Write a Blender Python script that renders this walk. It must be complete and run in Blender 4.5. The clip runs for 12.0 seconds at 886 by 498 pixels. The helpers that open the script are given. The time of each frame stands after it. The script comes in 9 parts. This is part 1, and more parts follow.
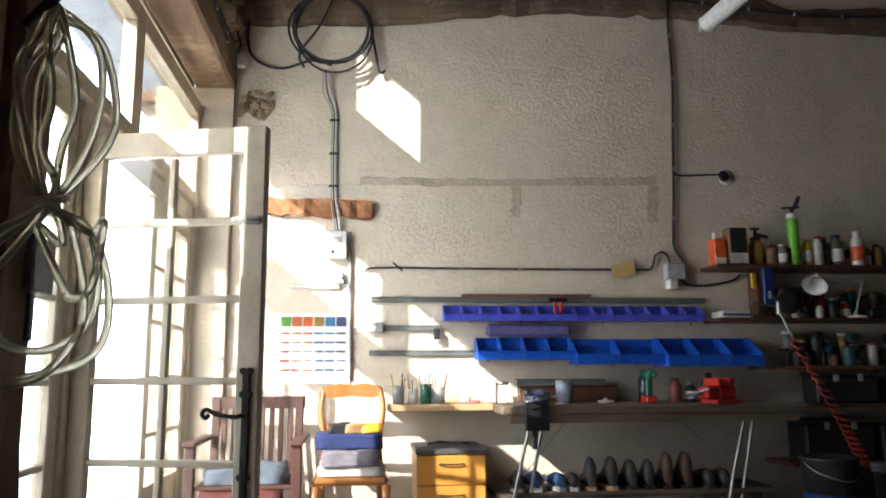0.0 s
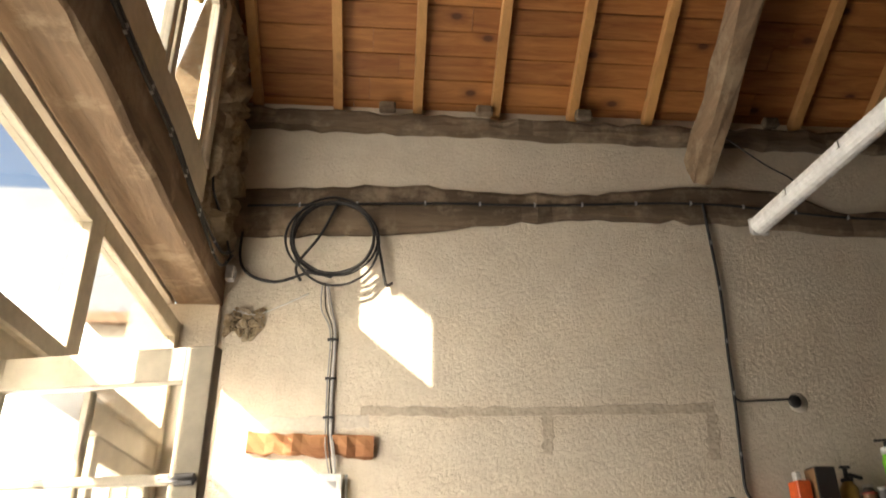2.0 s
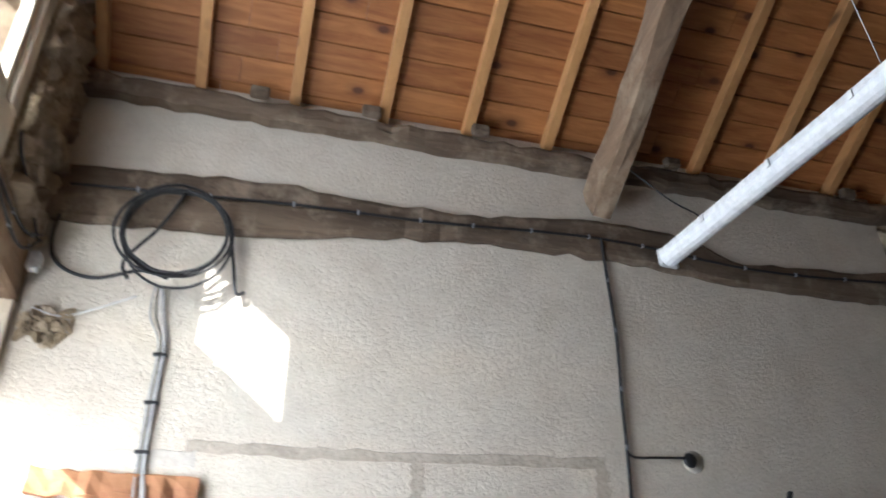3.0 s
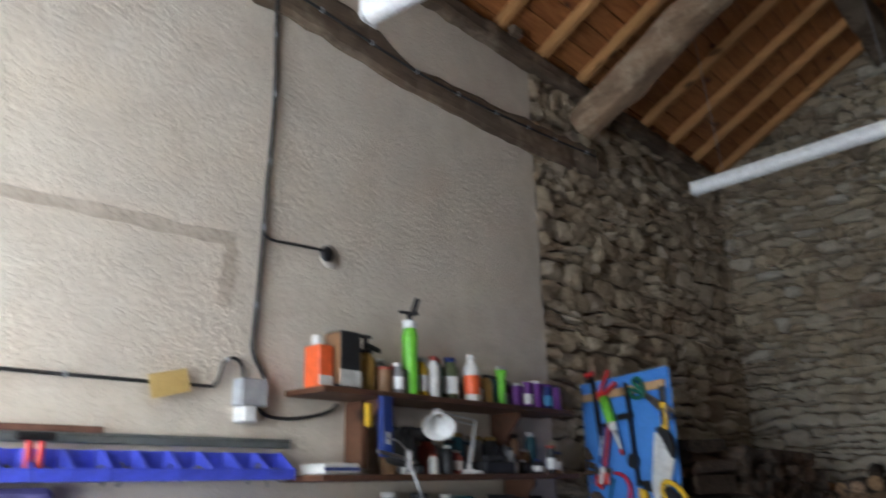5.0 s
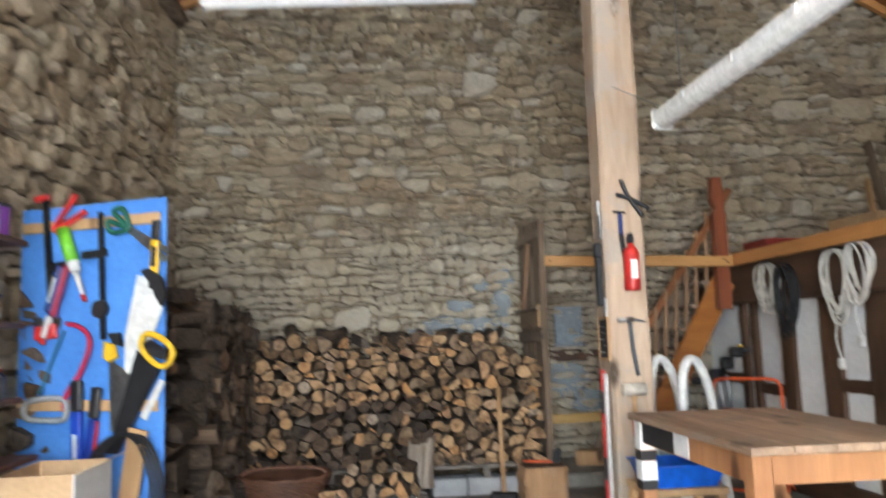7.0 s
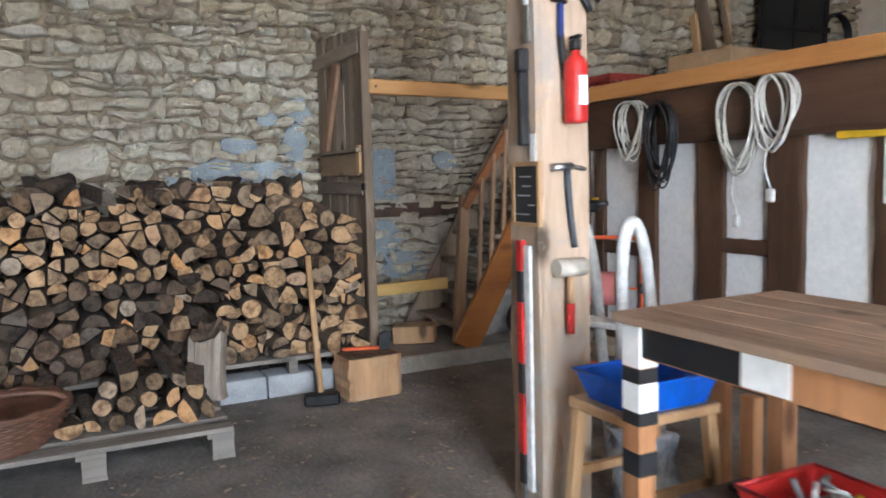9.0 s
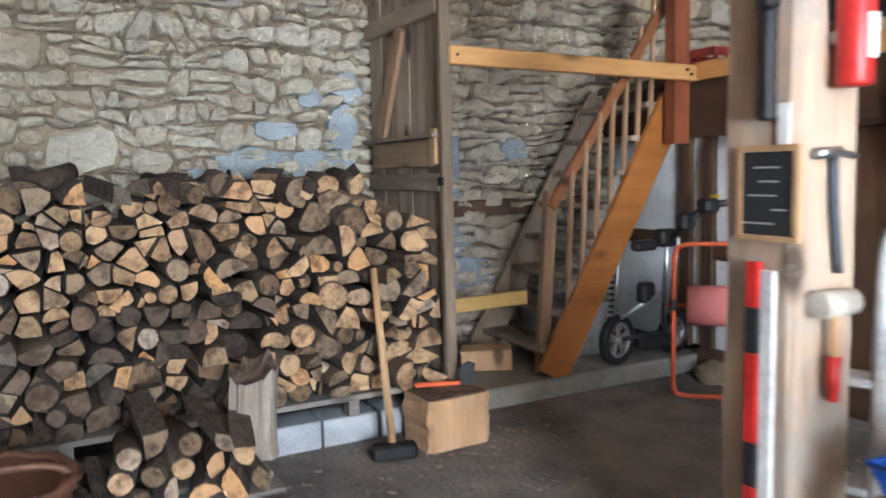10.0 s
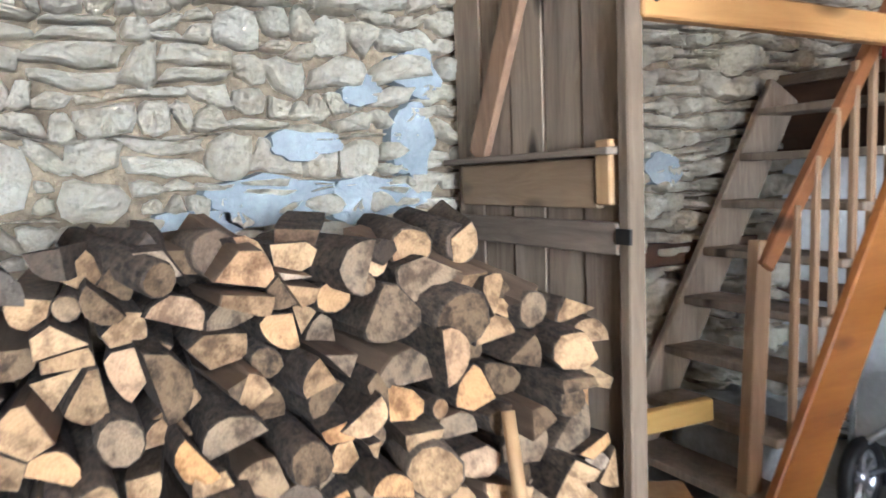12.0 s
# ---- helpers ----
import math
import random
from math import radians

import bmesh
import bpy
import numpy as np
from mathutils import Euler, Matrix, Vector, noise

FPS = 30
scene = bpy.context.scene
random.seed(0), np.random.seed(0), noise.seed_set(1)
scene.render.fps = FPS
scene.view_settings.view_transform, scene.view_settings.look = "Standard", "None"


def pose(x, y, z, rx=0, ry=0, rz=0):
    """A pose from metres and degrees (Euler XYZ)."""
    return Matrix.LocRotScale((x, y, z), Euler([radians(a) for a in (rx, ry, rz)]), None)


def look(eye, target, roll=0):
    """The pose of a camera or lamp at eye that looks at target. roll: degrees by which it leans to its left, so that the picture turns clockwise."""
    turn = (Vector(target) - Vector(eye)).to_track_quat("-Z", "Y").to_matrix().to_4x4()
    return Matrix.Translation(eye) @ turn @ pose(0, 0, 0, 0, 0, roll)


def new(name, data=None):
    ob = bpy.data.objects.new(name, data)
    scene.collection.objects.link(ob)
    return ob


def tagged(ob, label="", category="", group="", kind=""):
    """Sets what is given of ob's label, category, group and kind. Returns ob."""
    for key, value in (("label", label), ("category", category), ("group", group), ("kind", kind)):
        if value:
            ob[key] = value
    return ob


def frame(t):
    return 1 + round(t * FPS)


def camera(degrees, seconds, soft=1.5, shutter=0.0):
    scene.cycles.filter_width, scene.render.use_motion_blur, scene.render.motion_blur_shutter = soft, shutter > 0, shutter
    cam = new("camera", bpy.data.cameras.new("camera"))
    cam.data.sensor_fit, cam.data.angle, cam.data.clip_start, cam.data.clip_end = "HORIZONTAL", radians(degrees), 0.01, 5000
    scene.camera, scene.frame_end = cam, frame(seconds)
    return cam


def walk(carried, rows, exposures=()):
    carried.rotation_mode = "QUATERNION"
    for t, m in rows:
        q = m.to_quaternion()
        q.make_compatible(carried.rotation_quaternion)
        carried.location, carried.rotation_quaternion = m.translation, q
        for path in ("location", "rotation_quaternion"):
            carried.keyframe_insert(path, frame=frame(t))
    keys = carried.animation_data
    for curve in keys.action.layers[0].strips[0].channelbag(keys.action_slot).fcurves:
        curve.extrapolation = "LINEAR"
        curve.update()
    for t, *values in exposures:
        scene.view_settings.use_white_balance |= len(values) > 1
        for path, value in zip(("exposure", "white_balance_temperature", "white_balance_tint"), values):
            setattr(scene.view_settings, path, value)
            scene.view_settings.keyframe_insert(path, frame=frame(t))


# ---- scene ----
cam = camera(60.4, 12.0, soft=1.7, shutter=0.5)
PATH = [
    (0, (0.094, -0.037, 1.005), (0.307, 1.927, 1.319), -0.3),
    (0.5, (0.129, 0.148, 1.079), (0.305, 2.106, 1.446), -0.4),
    (1, (0.2, 0.337, 1.141), (0.365, 2.259, 1.667), -0.6),
    (1.5, (0.23, 0.469, 1.171), (0.373, 2.333, 1.88), -0.5),
    (2, (0.199, 0.675, 1.234), (0.347, 2.474, 2.095), -0.4),
    (2.5, (0.231, 1.018, 1.244), (0.492, 2.746, 2.217), -0.8),
    (2.7, (0.246, 1.181, 1.267), (0.596, 2.87, 2.279), -0.9),
    (4.3, (0.317, 1.984, 1.313), (1.347, 3.478, 2.155), -1.4),
    (4.5, (0.337, 2.061, 1.296), (1.48, 3.518, 2.051), -1.5),
    (5, (0.384, 2.248, 1.259), (1.823, 3.499, 1.863), -1.6),
    (5.5, (0.512, 2.459, 1.256), (2.214, 3.375, 1.772), -1.4),
    (6, (0.631, 2.725, 1.273), (2.52, 3.226, 1.694), -1.7),
    (6.5, (0.689, 2.985, 1.259), (2.658, 3.123, 1.579), -1.6),
    (7, (0.895, 3.201, 1.214), (2.872, 3.008, 1.446), -1.7),
    (7.5, (1.231, 3.347, 1.201), (3.165, 2.838, 1.23), -1.7),
    (7.7, (1.354, 3.385, 1.198), (3.262, 2.783, 1.213), -1.7),
    (9.3, (2.867, 3.449, 1.262), (4.647, 2.56, 1.061), -1.5),
    (9.5, (3.065, 3.447, 1.257), (4.845, 2.557, 1.059), -1.5),
    (10, (3.613, 3.496, 1.26), (5.388, 2.598, 1.055), -1.4),
    (10.5, (4.088, 3.451, 1.241), (5.865, 2.554, 1.049), -1.7),
    (11, (4.584, 3.35, 1.275), (6.361, 2.453, 1.08), -1.8),
    (11.5, (4.997, 3.235, 1.342), (6.775, 2.342, 1.143), -1.9),
    (12, (5.341, 3.136, 1.373), (7.12, 2.24, 1.19), -2.1),
]
EXPOSURE = [(0, 1.05, 6300, 10), (0.5, 0.9, 6500, 10), (1.0, 0.68, 6900, 11), (1.5, 0.95, 7400, 12), (2.0, 1.5, 7900, 13), (2.5, 2.0, 5800, 10), (4.3, 1.95, 5500, 10), (5.0, 2.25, 5800, 10), (5.5, 3.05, 6000, 10), (6.5, 3.6, 6350, 10), (7.5, 3.7, 6100, 10), (9.5, 4.12, 5750, 10), (10, 4.32, 5700, 10), (10.5, 4.53, 5550, 10), (12, 5.05, 5600, 10)]
walk(cam, [(t, look(eye, target, roll)) for t, eye, target, roll in PATH], EXPOSURE)

# ---- light: low sun from the south-west through the glazed front, and the sky ----
SUN = Vector((1.0, 1.1, -0.82)).normalized()
world = bpy.data.worlds.new("sky")
scene.world = world
world.use_nodes = True
wt = world.node_tree
sky = wt.nodes.new("ShaderNodeTexSky")
sky.sky_type, sky.sun_disc = "NISHITA", False
sky.sun_elevation = math.asin(-SUN.z)
sky.sun_rotation = math.atan2(-SUN.x, -SUN.y)
back = wt.nodes["Background"]
back.inputs["Strength"].default_value = 0.12
wt.links.new(sky.outputs["Color"], back.inputs["Color"])
sun = new("sun", bpy.data.lights.new("sun", "SUN"))
sun.data.energy, sun.data.angle, sun.data.color = 5.0, radians(0.55), (1.0, 0.93, 0.82)
sun.matrix_basis = look((-20, -22, 16.4), (0, 0, 0))


def area(name, at, toward, w, h, power, colour=(0.9, 0.94, 0.98)):
    lamp = new(name, bpy.data.lights.new(name, "AREA"))
    lamp.data.shape, lamp.data.size, lamp.data.size_y = "RECTANGLE", w, h
    lamp.data.energy, lamp.data.color = power, colour
    lamp.matrix_basis = look(at, toward)
    return lamp


# sky light in the openings of the west front
area("daylight_front", (-1.12, 3.45, 1.35), (5, 3.45, 1.0), 2.0, 2.0, 33)
area("daylight_upper", (-0.95, 3.3, 4.0), (4, 3.0, 3.0), 1.4, 1.0, 8)


# ---- materials ----
def node(nt, kind, **put):
    n = nt.nodes.new(kind)
    for k, v in put.items():
        n.inputs[k.replace("_", " ")].default_value = v
    return n


def base(name, rough=0.8, metal=0.0):
    m = bpy.data.materials.new(name)
    m.use_nodes = True
    nt = m.node_tree
    p = nt.nodes["Principled BSDF"]
    p.inputs["Roughness"].default_value, p.inputs["Metallic"].default_value = rough, metal
    return m, nt, p


def ramp(nt, source, stops):
    r = nt.nodes.new("ShaderNodeValToRGB")
    el = r.color_ramp.elements
    while len(el) < len(stops):
        el.new(0.5)
    for e, (at, c) in zip(el, stops):
        e.position, e.color = at, (*c, 1)
    nt.links.new(source, r.inputs["Fac"])
    return r.outputs["Color"]


def mixed(nt, fac, a, b, mode="MIX"):
    n = nt.nodes.new("ShaderNodeMix")
    n.data_type, n.blend_type = "RGBA", mode
    for key, v in (("Factor", fac), ("A", a), ("B", b)):
        sock = n.inputs[0] if key == "Factor" else n.inputs[6 if key == "A" else 7]
        if isinstance(v, (int, float)):
            sock.default_value = v
        elif isinstance(v, tuple):
            sock.default_value = (*v, 1)
        else:
            nt.links.new(v, sock)
    return n.outputs[2]


def noise_tex(nt, scale, stretch=(1, 1, 1), detail=5.0, rough=0.55, distortion=0.0, shift=None):
    co = nt.nodes.new("ShaderNodeTexCoord")
    mp = nt.nodes.new("ShaderNodeMapping")
    mp.inputs["Scale"].default_value = stretch
    nt.links.new(co.outputs["Object"], mp.inputs["Vector"])
    if shift is not None:
        nt.links.new(shift, mp.inputs["Location"])
    n = node(nt, "ShaderNodeTexNoise", Scale=scale, Detail=detail, Roughness=rough, Distortion=distortion)
    nt.links.new(mp.outputs["Vector"], n.inputs["Vector"])
    return n.outputs["Fac"]


def bump(nt, p, height, strength=0.4, distance=0.01):
    b = node(nt, "ShaderNodeBump", Strength=strength, Distance=distance)
    nt.links.new(height, b.inputs["Height"])
    nt.links.new(b.outputs["Normal"], p.inputs["Normal"])


def mottled(name, dark, light, scale=6.0, rough=0.8, metal=0.0, fine=60.0, strength=0.25, distance=0.004, stretch=(1, 1, 1), vary=0.0):
    """A surface of two tones in soft patches with a fine grain."""
    m, nt, p = base(name, rough, metal)
    big, small = noise_tex(nt, scale, stretch), noise_tex(nt, fine, stretch, 3.0)
    c = ramp(nt, big, [(0.32, dark), (0.68, light)])
    c = mixed(nt, 0.25, c, ramp(nt, small, [(0.3, tuple(v * 0.6 for v in dark)), (0.7, light)]))
    if vary:
        info = nt.nodes.new("ShaderNodeObjectInfo")
        c = mixed(nt, vary, c, ramp(nt, info.outputs["Random"], [(0.0, tuple(v * 0.45 for v in dark)), (0.5, light), (1.0, tuple(min(1, v * 1.25) for v in light))]))
    nt.links.new(c, p.inputs["Base Color"])
    bump(nt, p, small, strength, distance)
    return m


def wood(name, dark, light, along="x", rough=0.65, grain=9.0, knots=True, vary=0.0, strength=0.25, worn=None):
    """Timber: streaks along the grain, knots, and an optional worn tone in patches."""
    m, nt, p = base(name, rough)
    s = {"x": (0.12, 1, 1), "y": (1, 0.12, 1), "z": (1, 1, 0.12)}[along]
    shift = None
    if vary:
        info = nt.nodes.new("ShaderNodeObjectInfo")
        sc = nt.nodes.new("ShaderNodeVectorMath")
        sc.operation = "SCALE"
        sc.inputs["Scale"].default_value = 9.0
        nt.links.new(info.outputs["Random"], sc.inputs[0])
        shift = sc.outputs[0]
    streak = noise_tex(nt, grain * 3.0, s, 6.0, 0.65, 0.8, shift)
    broad = noise_tex(nt, grain * 0.5, s, 3.0, 0.5, 0.4, shift)
    c = ramp(nt, streak, [(0.28, dark), (0.66, light)])
    c = mixed(nt, 0.55, c, ramp(nt, broad, [(0.3, tuple(v * 0.72 for v in dark)), (0.7, light)]))
    if knots:
        k = {"x": (0.4, 1, 1), "y": (1, 0.4, 1), "z": (1, 1, 0.4)}[along]
        co = nt.nodes.new("ShaderNodeTexCoord")
        mp = nt.nodes.new("ShaderNodeMapping")
        mp.inputs["Scale"].default_value = k
        nt.links.new(co.outputs["Object"], mp.inputs["Vector"])
        v = node(nt, "ShaderNodeTexVoronoi", Scale=5.5)
        nt.links.new(mp.outputs["Vector"], v.inputs["Vector"])
        kf = ramp(nt, v.outputs["Distance"], [(0.1, (1, 1, 1)), (0.22, (0, 0, 0))])
        c = mixed(nt, kf, c, tuple(v * 0.35 for v in dark))
    if worn:
        w = ramp(nt, noise_tex(nt, 3.0, (1, 1, 1), 6.0, 0.7), [(0.5, (0, 0, 0)), (0.62, (1, 1, 1))])
        c = mixed(nt, w, c, worn)
    if vary:
        c = mixed(nt, vary, c, mixed(nt, 1.0, c, ramp(nt, info.outputs["Random"], [(0, (0.45, 0.42, 0.4)), (1, (1.0, 0.95, 0.9))]), "MULTIPLY"))
    nt.links.new(c, p.inputs["Base Color"])
    bump(nt, p, streak, strength, 0.006)
    return m


def plain(name, colour, rough=0.5, metal=0.0, spots=0.12):
    """Plastic, paint or metal with a little dirt and handling wear."""
    m, nt, p = base(name, rough, metal)
    dirt = noise_tex(nt, 22.0, (1, 1, 1), 6.0, 0.7)
    c = ramp(nt, dirt, [(0.3, tuple(v * (1 - 3 * spots) for v in colour)), (0.62, colour)])
    nt.links.new(c, p.inputs["Base Color"])
    r = nt.nodes.new("ShaderNodeMapRange")
    r.inputs["To Min"].default_value, r.inputs["To Max"].default_value = max(0.05, rough - 0.15), min(1, rough + 0.2)
    nt.links.new(dirt, r.inputs["Value"])
    nt.links.new(r.outputs["Result"], p.inputs["Roughness"])
    return m


def plaster_material():
    """Old roughcast render, beige, with soft lumps, sparse pits and paler and darker patches."""
    m, nt, p = base("roughcast_plaster", 0.95)
    big = noise_tex(nt, 0.9, (1, 1, 1), 6.0, 0.6)
    mid = noise_tex(nt, 7.0, (1, 1, 1), 6.0, 0.65)
    lump = noise_tex(nt, 42.0, (1, 1, 1), 5.0, 0.62, 0.1)
    grit = noise_tex(nt, 75.0, (1, 1, 1), 3.0, 0.6)
    c = ramp(nt, big, [(0.3, (0.56, 0.49, 0.4)), (0.7, (0.7, 0.63, 0.52))])
    c = mixed(nt, 0.3, c, ramp(nt, mid, [(0.3, (0.46, 0.395, 0.315)), (0.65, (0.71, 0.65, 0.55))]))
    pits = ramp(nt, lump, [(0.2, (0.45, 0.42, 0.39)), (0.3, (1, 1, 1))])
    c = mixed(nt, 0.55, c, pits, "MULTIPLY")
    nt.links.new(c, p.inputs["Base Color"])
    bump(nt, p, mixed(nt, 0.3, lump, grit), 0.8, 0.016)
    return m


def stone_material(name, whitened=0.0):
    """Limestone rubble: each stone its own tone; limewash remnants low on the wall."""
    m, nt, p = base(name, 0.92)
    geo = nt.nodes.new("ShaderNodeNewGeometry")
    info = nt.nodes.new("ShaderNodeObjectInfo")
    add = nt.nodes.new("ShaderNodeMath")
    add.operation = "ADD"
    nt.links.new(geo.outputs["Random Per Island"], add.inputs[0])
    nt.links.new(info.outputs["Random"], add.inputs[1])
    fr = nt.nodes.new("ShaderNodeMath")
    fr.operation = "FRACT"
    nt.links.new(add.outputs[0], fr.inputs[0])
    tone = ramp(nt, fr.outputs[0], [(0.0, (0.26, 0.17, 0.09)), (0.12, (0.55, 0.41, 0.23)), (0.35, (0.88, 0.74, 0.49)), (0.5, (0.5, 0.4, 0.26)), (0.64, (0.74, 0.63, 0.43)), (0.85, (0.92, 0.84, 0.66)), (1.0, (0.94, 0.9, 0.79))] if whitened else [(0.0, (0.28, 0.2, 0.12)), (0.3, (0.5, 0.38, 0.24)), (0.7, (0.64, 0.52, 0.35)), (1.0, (0.78, 0.68, 0.52))])
    face = noise_tex(nt, 15.0, (1, 1, 1.6), 8.0, 0.74, 0.6)
    grit = noise_tex(nt, 80.0, (1, 1, 1), 6.0, 0.7)
    c = mixed(nt, 0.4, tone, ramp(nt, face, [(0.3, (0.3, 0.22, 0.14)), (0.58, (0.78, 0.7, 0.57) if whitened else (0.7, 0.58, 0.41))]))
    if whitened:
        # limewash worn off in blotches, kept mostly between hip and head height
        co = nt.nodes.new("ShaderNodeTexCoord")
        sep = nt.nodes.new("ShaderNodeSeparateXYZ")
        nt.links.new(co.outputs["Object"], sep.inputs["Vector"])
        blotch = noise_tex(nt, 1.3, (1, 1, 1), 7.0, 0.62)
        sub = nt.nodes.new("ShaderNodeMath")
        sub.operation = "MULTIPLY_ADD"
        sub.inputs[1].default_value, sub.inputs[2].default_value = -0.26, 0.62
        nt.links.new(sep.outputs["Z"], sub.inputs[0])
        tot = nt.nodes.new("ShaderNodeMath")
        tot.operation = "ADD"
        nt.links.new(blotch, tot.inputs[0])
        nt.links.new(sub.outputs[0], tot.inputs[1])
        f = ramp(nt, tot.outputs[0], [(0.48, (0, 0, 0)), (0.72, (whitened, whitened, whitened))])
        lime = ramp(nt, face, [(0.28, (0.45, 0.35, 0.23)), (0.38, (0.86, 0.77, 0.6)), (0.56, (0.95, 0.89, 0.75))])
        c = mixed(nt, f, c, lime)
    stain = noise_tex(nt, 5.0, (1, 1, 1.8), 7.0, 0.7, 0.4)
    c = mixed(nt, 0.4, c, ramp(nt, stain, [(0.34, (0.5, 0.41, 0.31)), (0.46, (1, 1, 1))]), "MULTIPLY")
    c = mixed(nt, 0.32, c, ramp(nt, grit, [(0.34, (0.5, 0.45, 0.4)), (0.48, (1, 1, 1))]), "MULTIPLY")
    nt.links.new(c, p.inputs["Base Color"])
    bump(nt, p, mixed(nt, 0.35, face, grit), 1.0, 0.075)
    return m


PLASTER = plaster_material()
STONE_EAST = stone_material("limestone_limewashed", 0.8)
STONE_NORTH = stone_material("limestone_brown", 0.0)
MORTAR = mottled("earth_mortar", (0.12, 0.09, 0.06), (0.34, 0.26, 0.175), 5, 0.95, fine=50, strength=0.6, distance=0.015)
EAST_MORTAR = mottled("crumbling_lime_mortar", (0.1, 0.073, 0.047), (0.4, 0.315, 0.21), 9, 0.95, fine=45, strength=0.8, distance=0.02)
PALE_MORTAR = mottled("cement_mortar", (0.23, 0.262, 0.278), (0.36, 0.4, 0.42), 6, 0.95, fine=45, strength=0.5, distance=0.01)
EARTH = mottled("beaten_earth_floor", (0.09, 0.08, 0.07), (0.28, 0.255, 0.225), 3.2, 0.95, fine=38, strength=0.7, distance=0.015)
CONCRETE = mottled("old_concrete", (0.2, 0.185, 0.16), (0.36, 0.335, 0.29), 3.5, 0.9, fine=40, strength=0.4, distance=0.008)
BLOCK = mottled("concrete_block", (0.3, 0.31, 0.32), (0.46, 0.47, 0.48), 6, 0.95, fine=70, strength=0.6, distance=0.006)
RAFTER = wood("pine_rafter", (0.4, 0.19, 0.06), (0.62, 0.34, 0.13), "y", 0.6, 8)
OLD_X = wood("old_oak_beam", (0.06, 0.04, 0.025), (0.2, 0.142, 0.092), "x", 0.9, 10, False, strength=0.9, worn=(0.26, 0.2, 0.14))
OLD_Y = wood("old_oak_lintel", (0.13, 0.085, 0.05), (0.33, 0.22, 0.135), "y", 0.9, 10, False, strength=0.8, worn=(0.36, 0.27, 0.18))
OLD_Z = wood("old_oak_post", (0.1, 0.07, 0.045), (0.26, 0.19, 0.13), "z", 0.9, 10, False, strength=0.8)
POST = wood("weathered_post", (0.23, 0.155, 0.1), (0.54, 0.405, 0.295), "z", 0.8, 6, True, strength=0.6, worn=(0.36, 0.305, 0.255))
FRAME_WHITE = mottled("cream_painted_wood", (0.48, 0.42, 0.315), (0.66, 0.59, 0.46), 5, 0.5, fine=30, strength=0.1)
LIMEWASH = mottled("white_limewash_panel", (0.78, 0.79, 0.79), (0.87, 0.88, 0.88), 4, 0.9, fine=40, strength=0.3)
DARK_TIMBER = wood("dark_stained_timber", (0.045, 0.024, 0.014), (0.13, 0.068, 0.035), "z", 0.6, 8, False, strength=0.4)
DARK_TIMBER_X = wood("dark_stained_beam", (0.045, 0.024, 0.014), (0.12, 0.06, 0.032), "x", 0.6, 8, False, strength=0.4)
ORANGE_WOOD = wood("varnished_pine", (0.22, 0.066, 0.012), (0.42, 0.16, 0.032), "y", 0.4, 7)
RED_WOOD = wood("red_stained_pine", (0.17, 0.045, 0.018), (0.32, 0.095, 0.04), "z", 0.45, 7)
GREY_PLANK = wood("weathered_plank", (0.14, 0.1, 0.07), (0.45, 0.355, 0.265), "z", 0.85, 9, True, vary=0.4, strength=0.6)
GREY_LEDGE = wood("weathered_ledge", (0.11, 0.08, 0.058), (0.36, 0.28, 0.21), "x", 0.85, 9, False, strength=0.6)
FADED_BRACE = wood("faded_brace", (0.13, 0.075, 0.05), (0.4, 0.24, 0.14), "z", 0.8, 8, True, strength=0.5)


# ---- mesh helpers ----
def box(bm, x0, y0, z0, x1, y1, z1, bev=0.0, m=None):
    vs = [bm.verts.new((x, y, z)) for x in (x0, x1) for y in (y0, y1) for z in (z0, z1)]
    fs = [bm.faces.new([vs[i] for i in q]) for q in ((0, 1, 3, 2), (4, 6, 7, 5), (0, 4, 5, 1), (2, 3, 7, 6), (0, 2, 6, 4), (1, 5, 7, 3))]
    if bev:
        es = list({e for f in fs for e in f.edges})
        r = bmesh.ops.bevel(bm, geom=es, offset=bev, segments=1, affect="EDGES", profile=0.5)
        vs = list({v for f in r["faces"] for v in f.verts} | {v for v in vs if v.is_valid})
    if m is not None:
        for v in vs:
            v.co = m @ v.co
    return vs


def frame_of(p, q, up=(0, 0, 1)):
    p, q = Vector(p), Vector(q)
    z = (q - p).normalized()
    u = Vector(up)
    if abs(z.dot(u)) > 0.98:
        u = Vector((0, 1, 0))
    x = u.cross(z).normalized()
    y = z.cross(x)
    return Matrix((x, y, z)).transposed().to_4x4(), (q - p).length


def bar(bm, p, q, w, h, bev=0.004, up=(0, 0, 1)):
    """A squared bar from p to q, w across and h along 'up'."""
    r, n = frame_of(p, q, up)
    box(bm, -w / 2, -h / 2, 0, w / 2, h / 2, n, bev, Matrix.Translation(p) @ r)


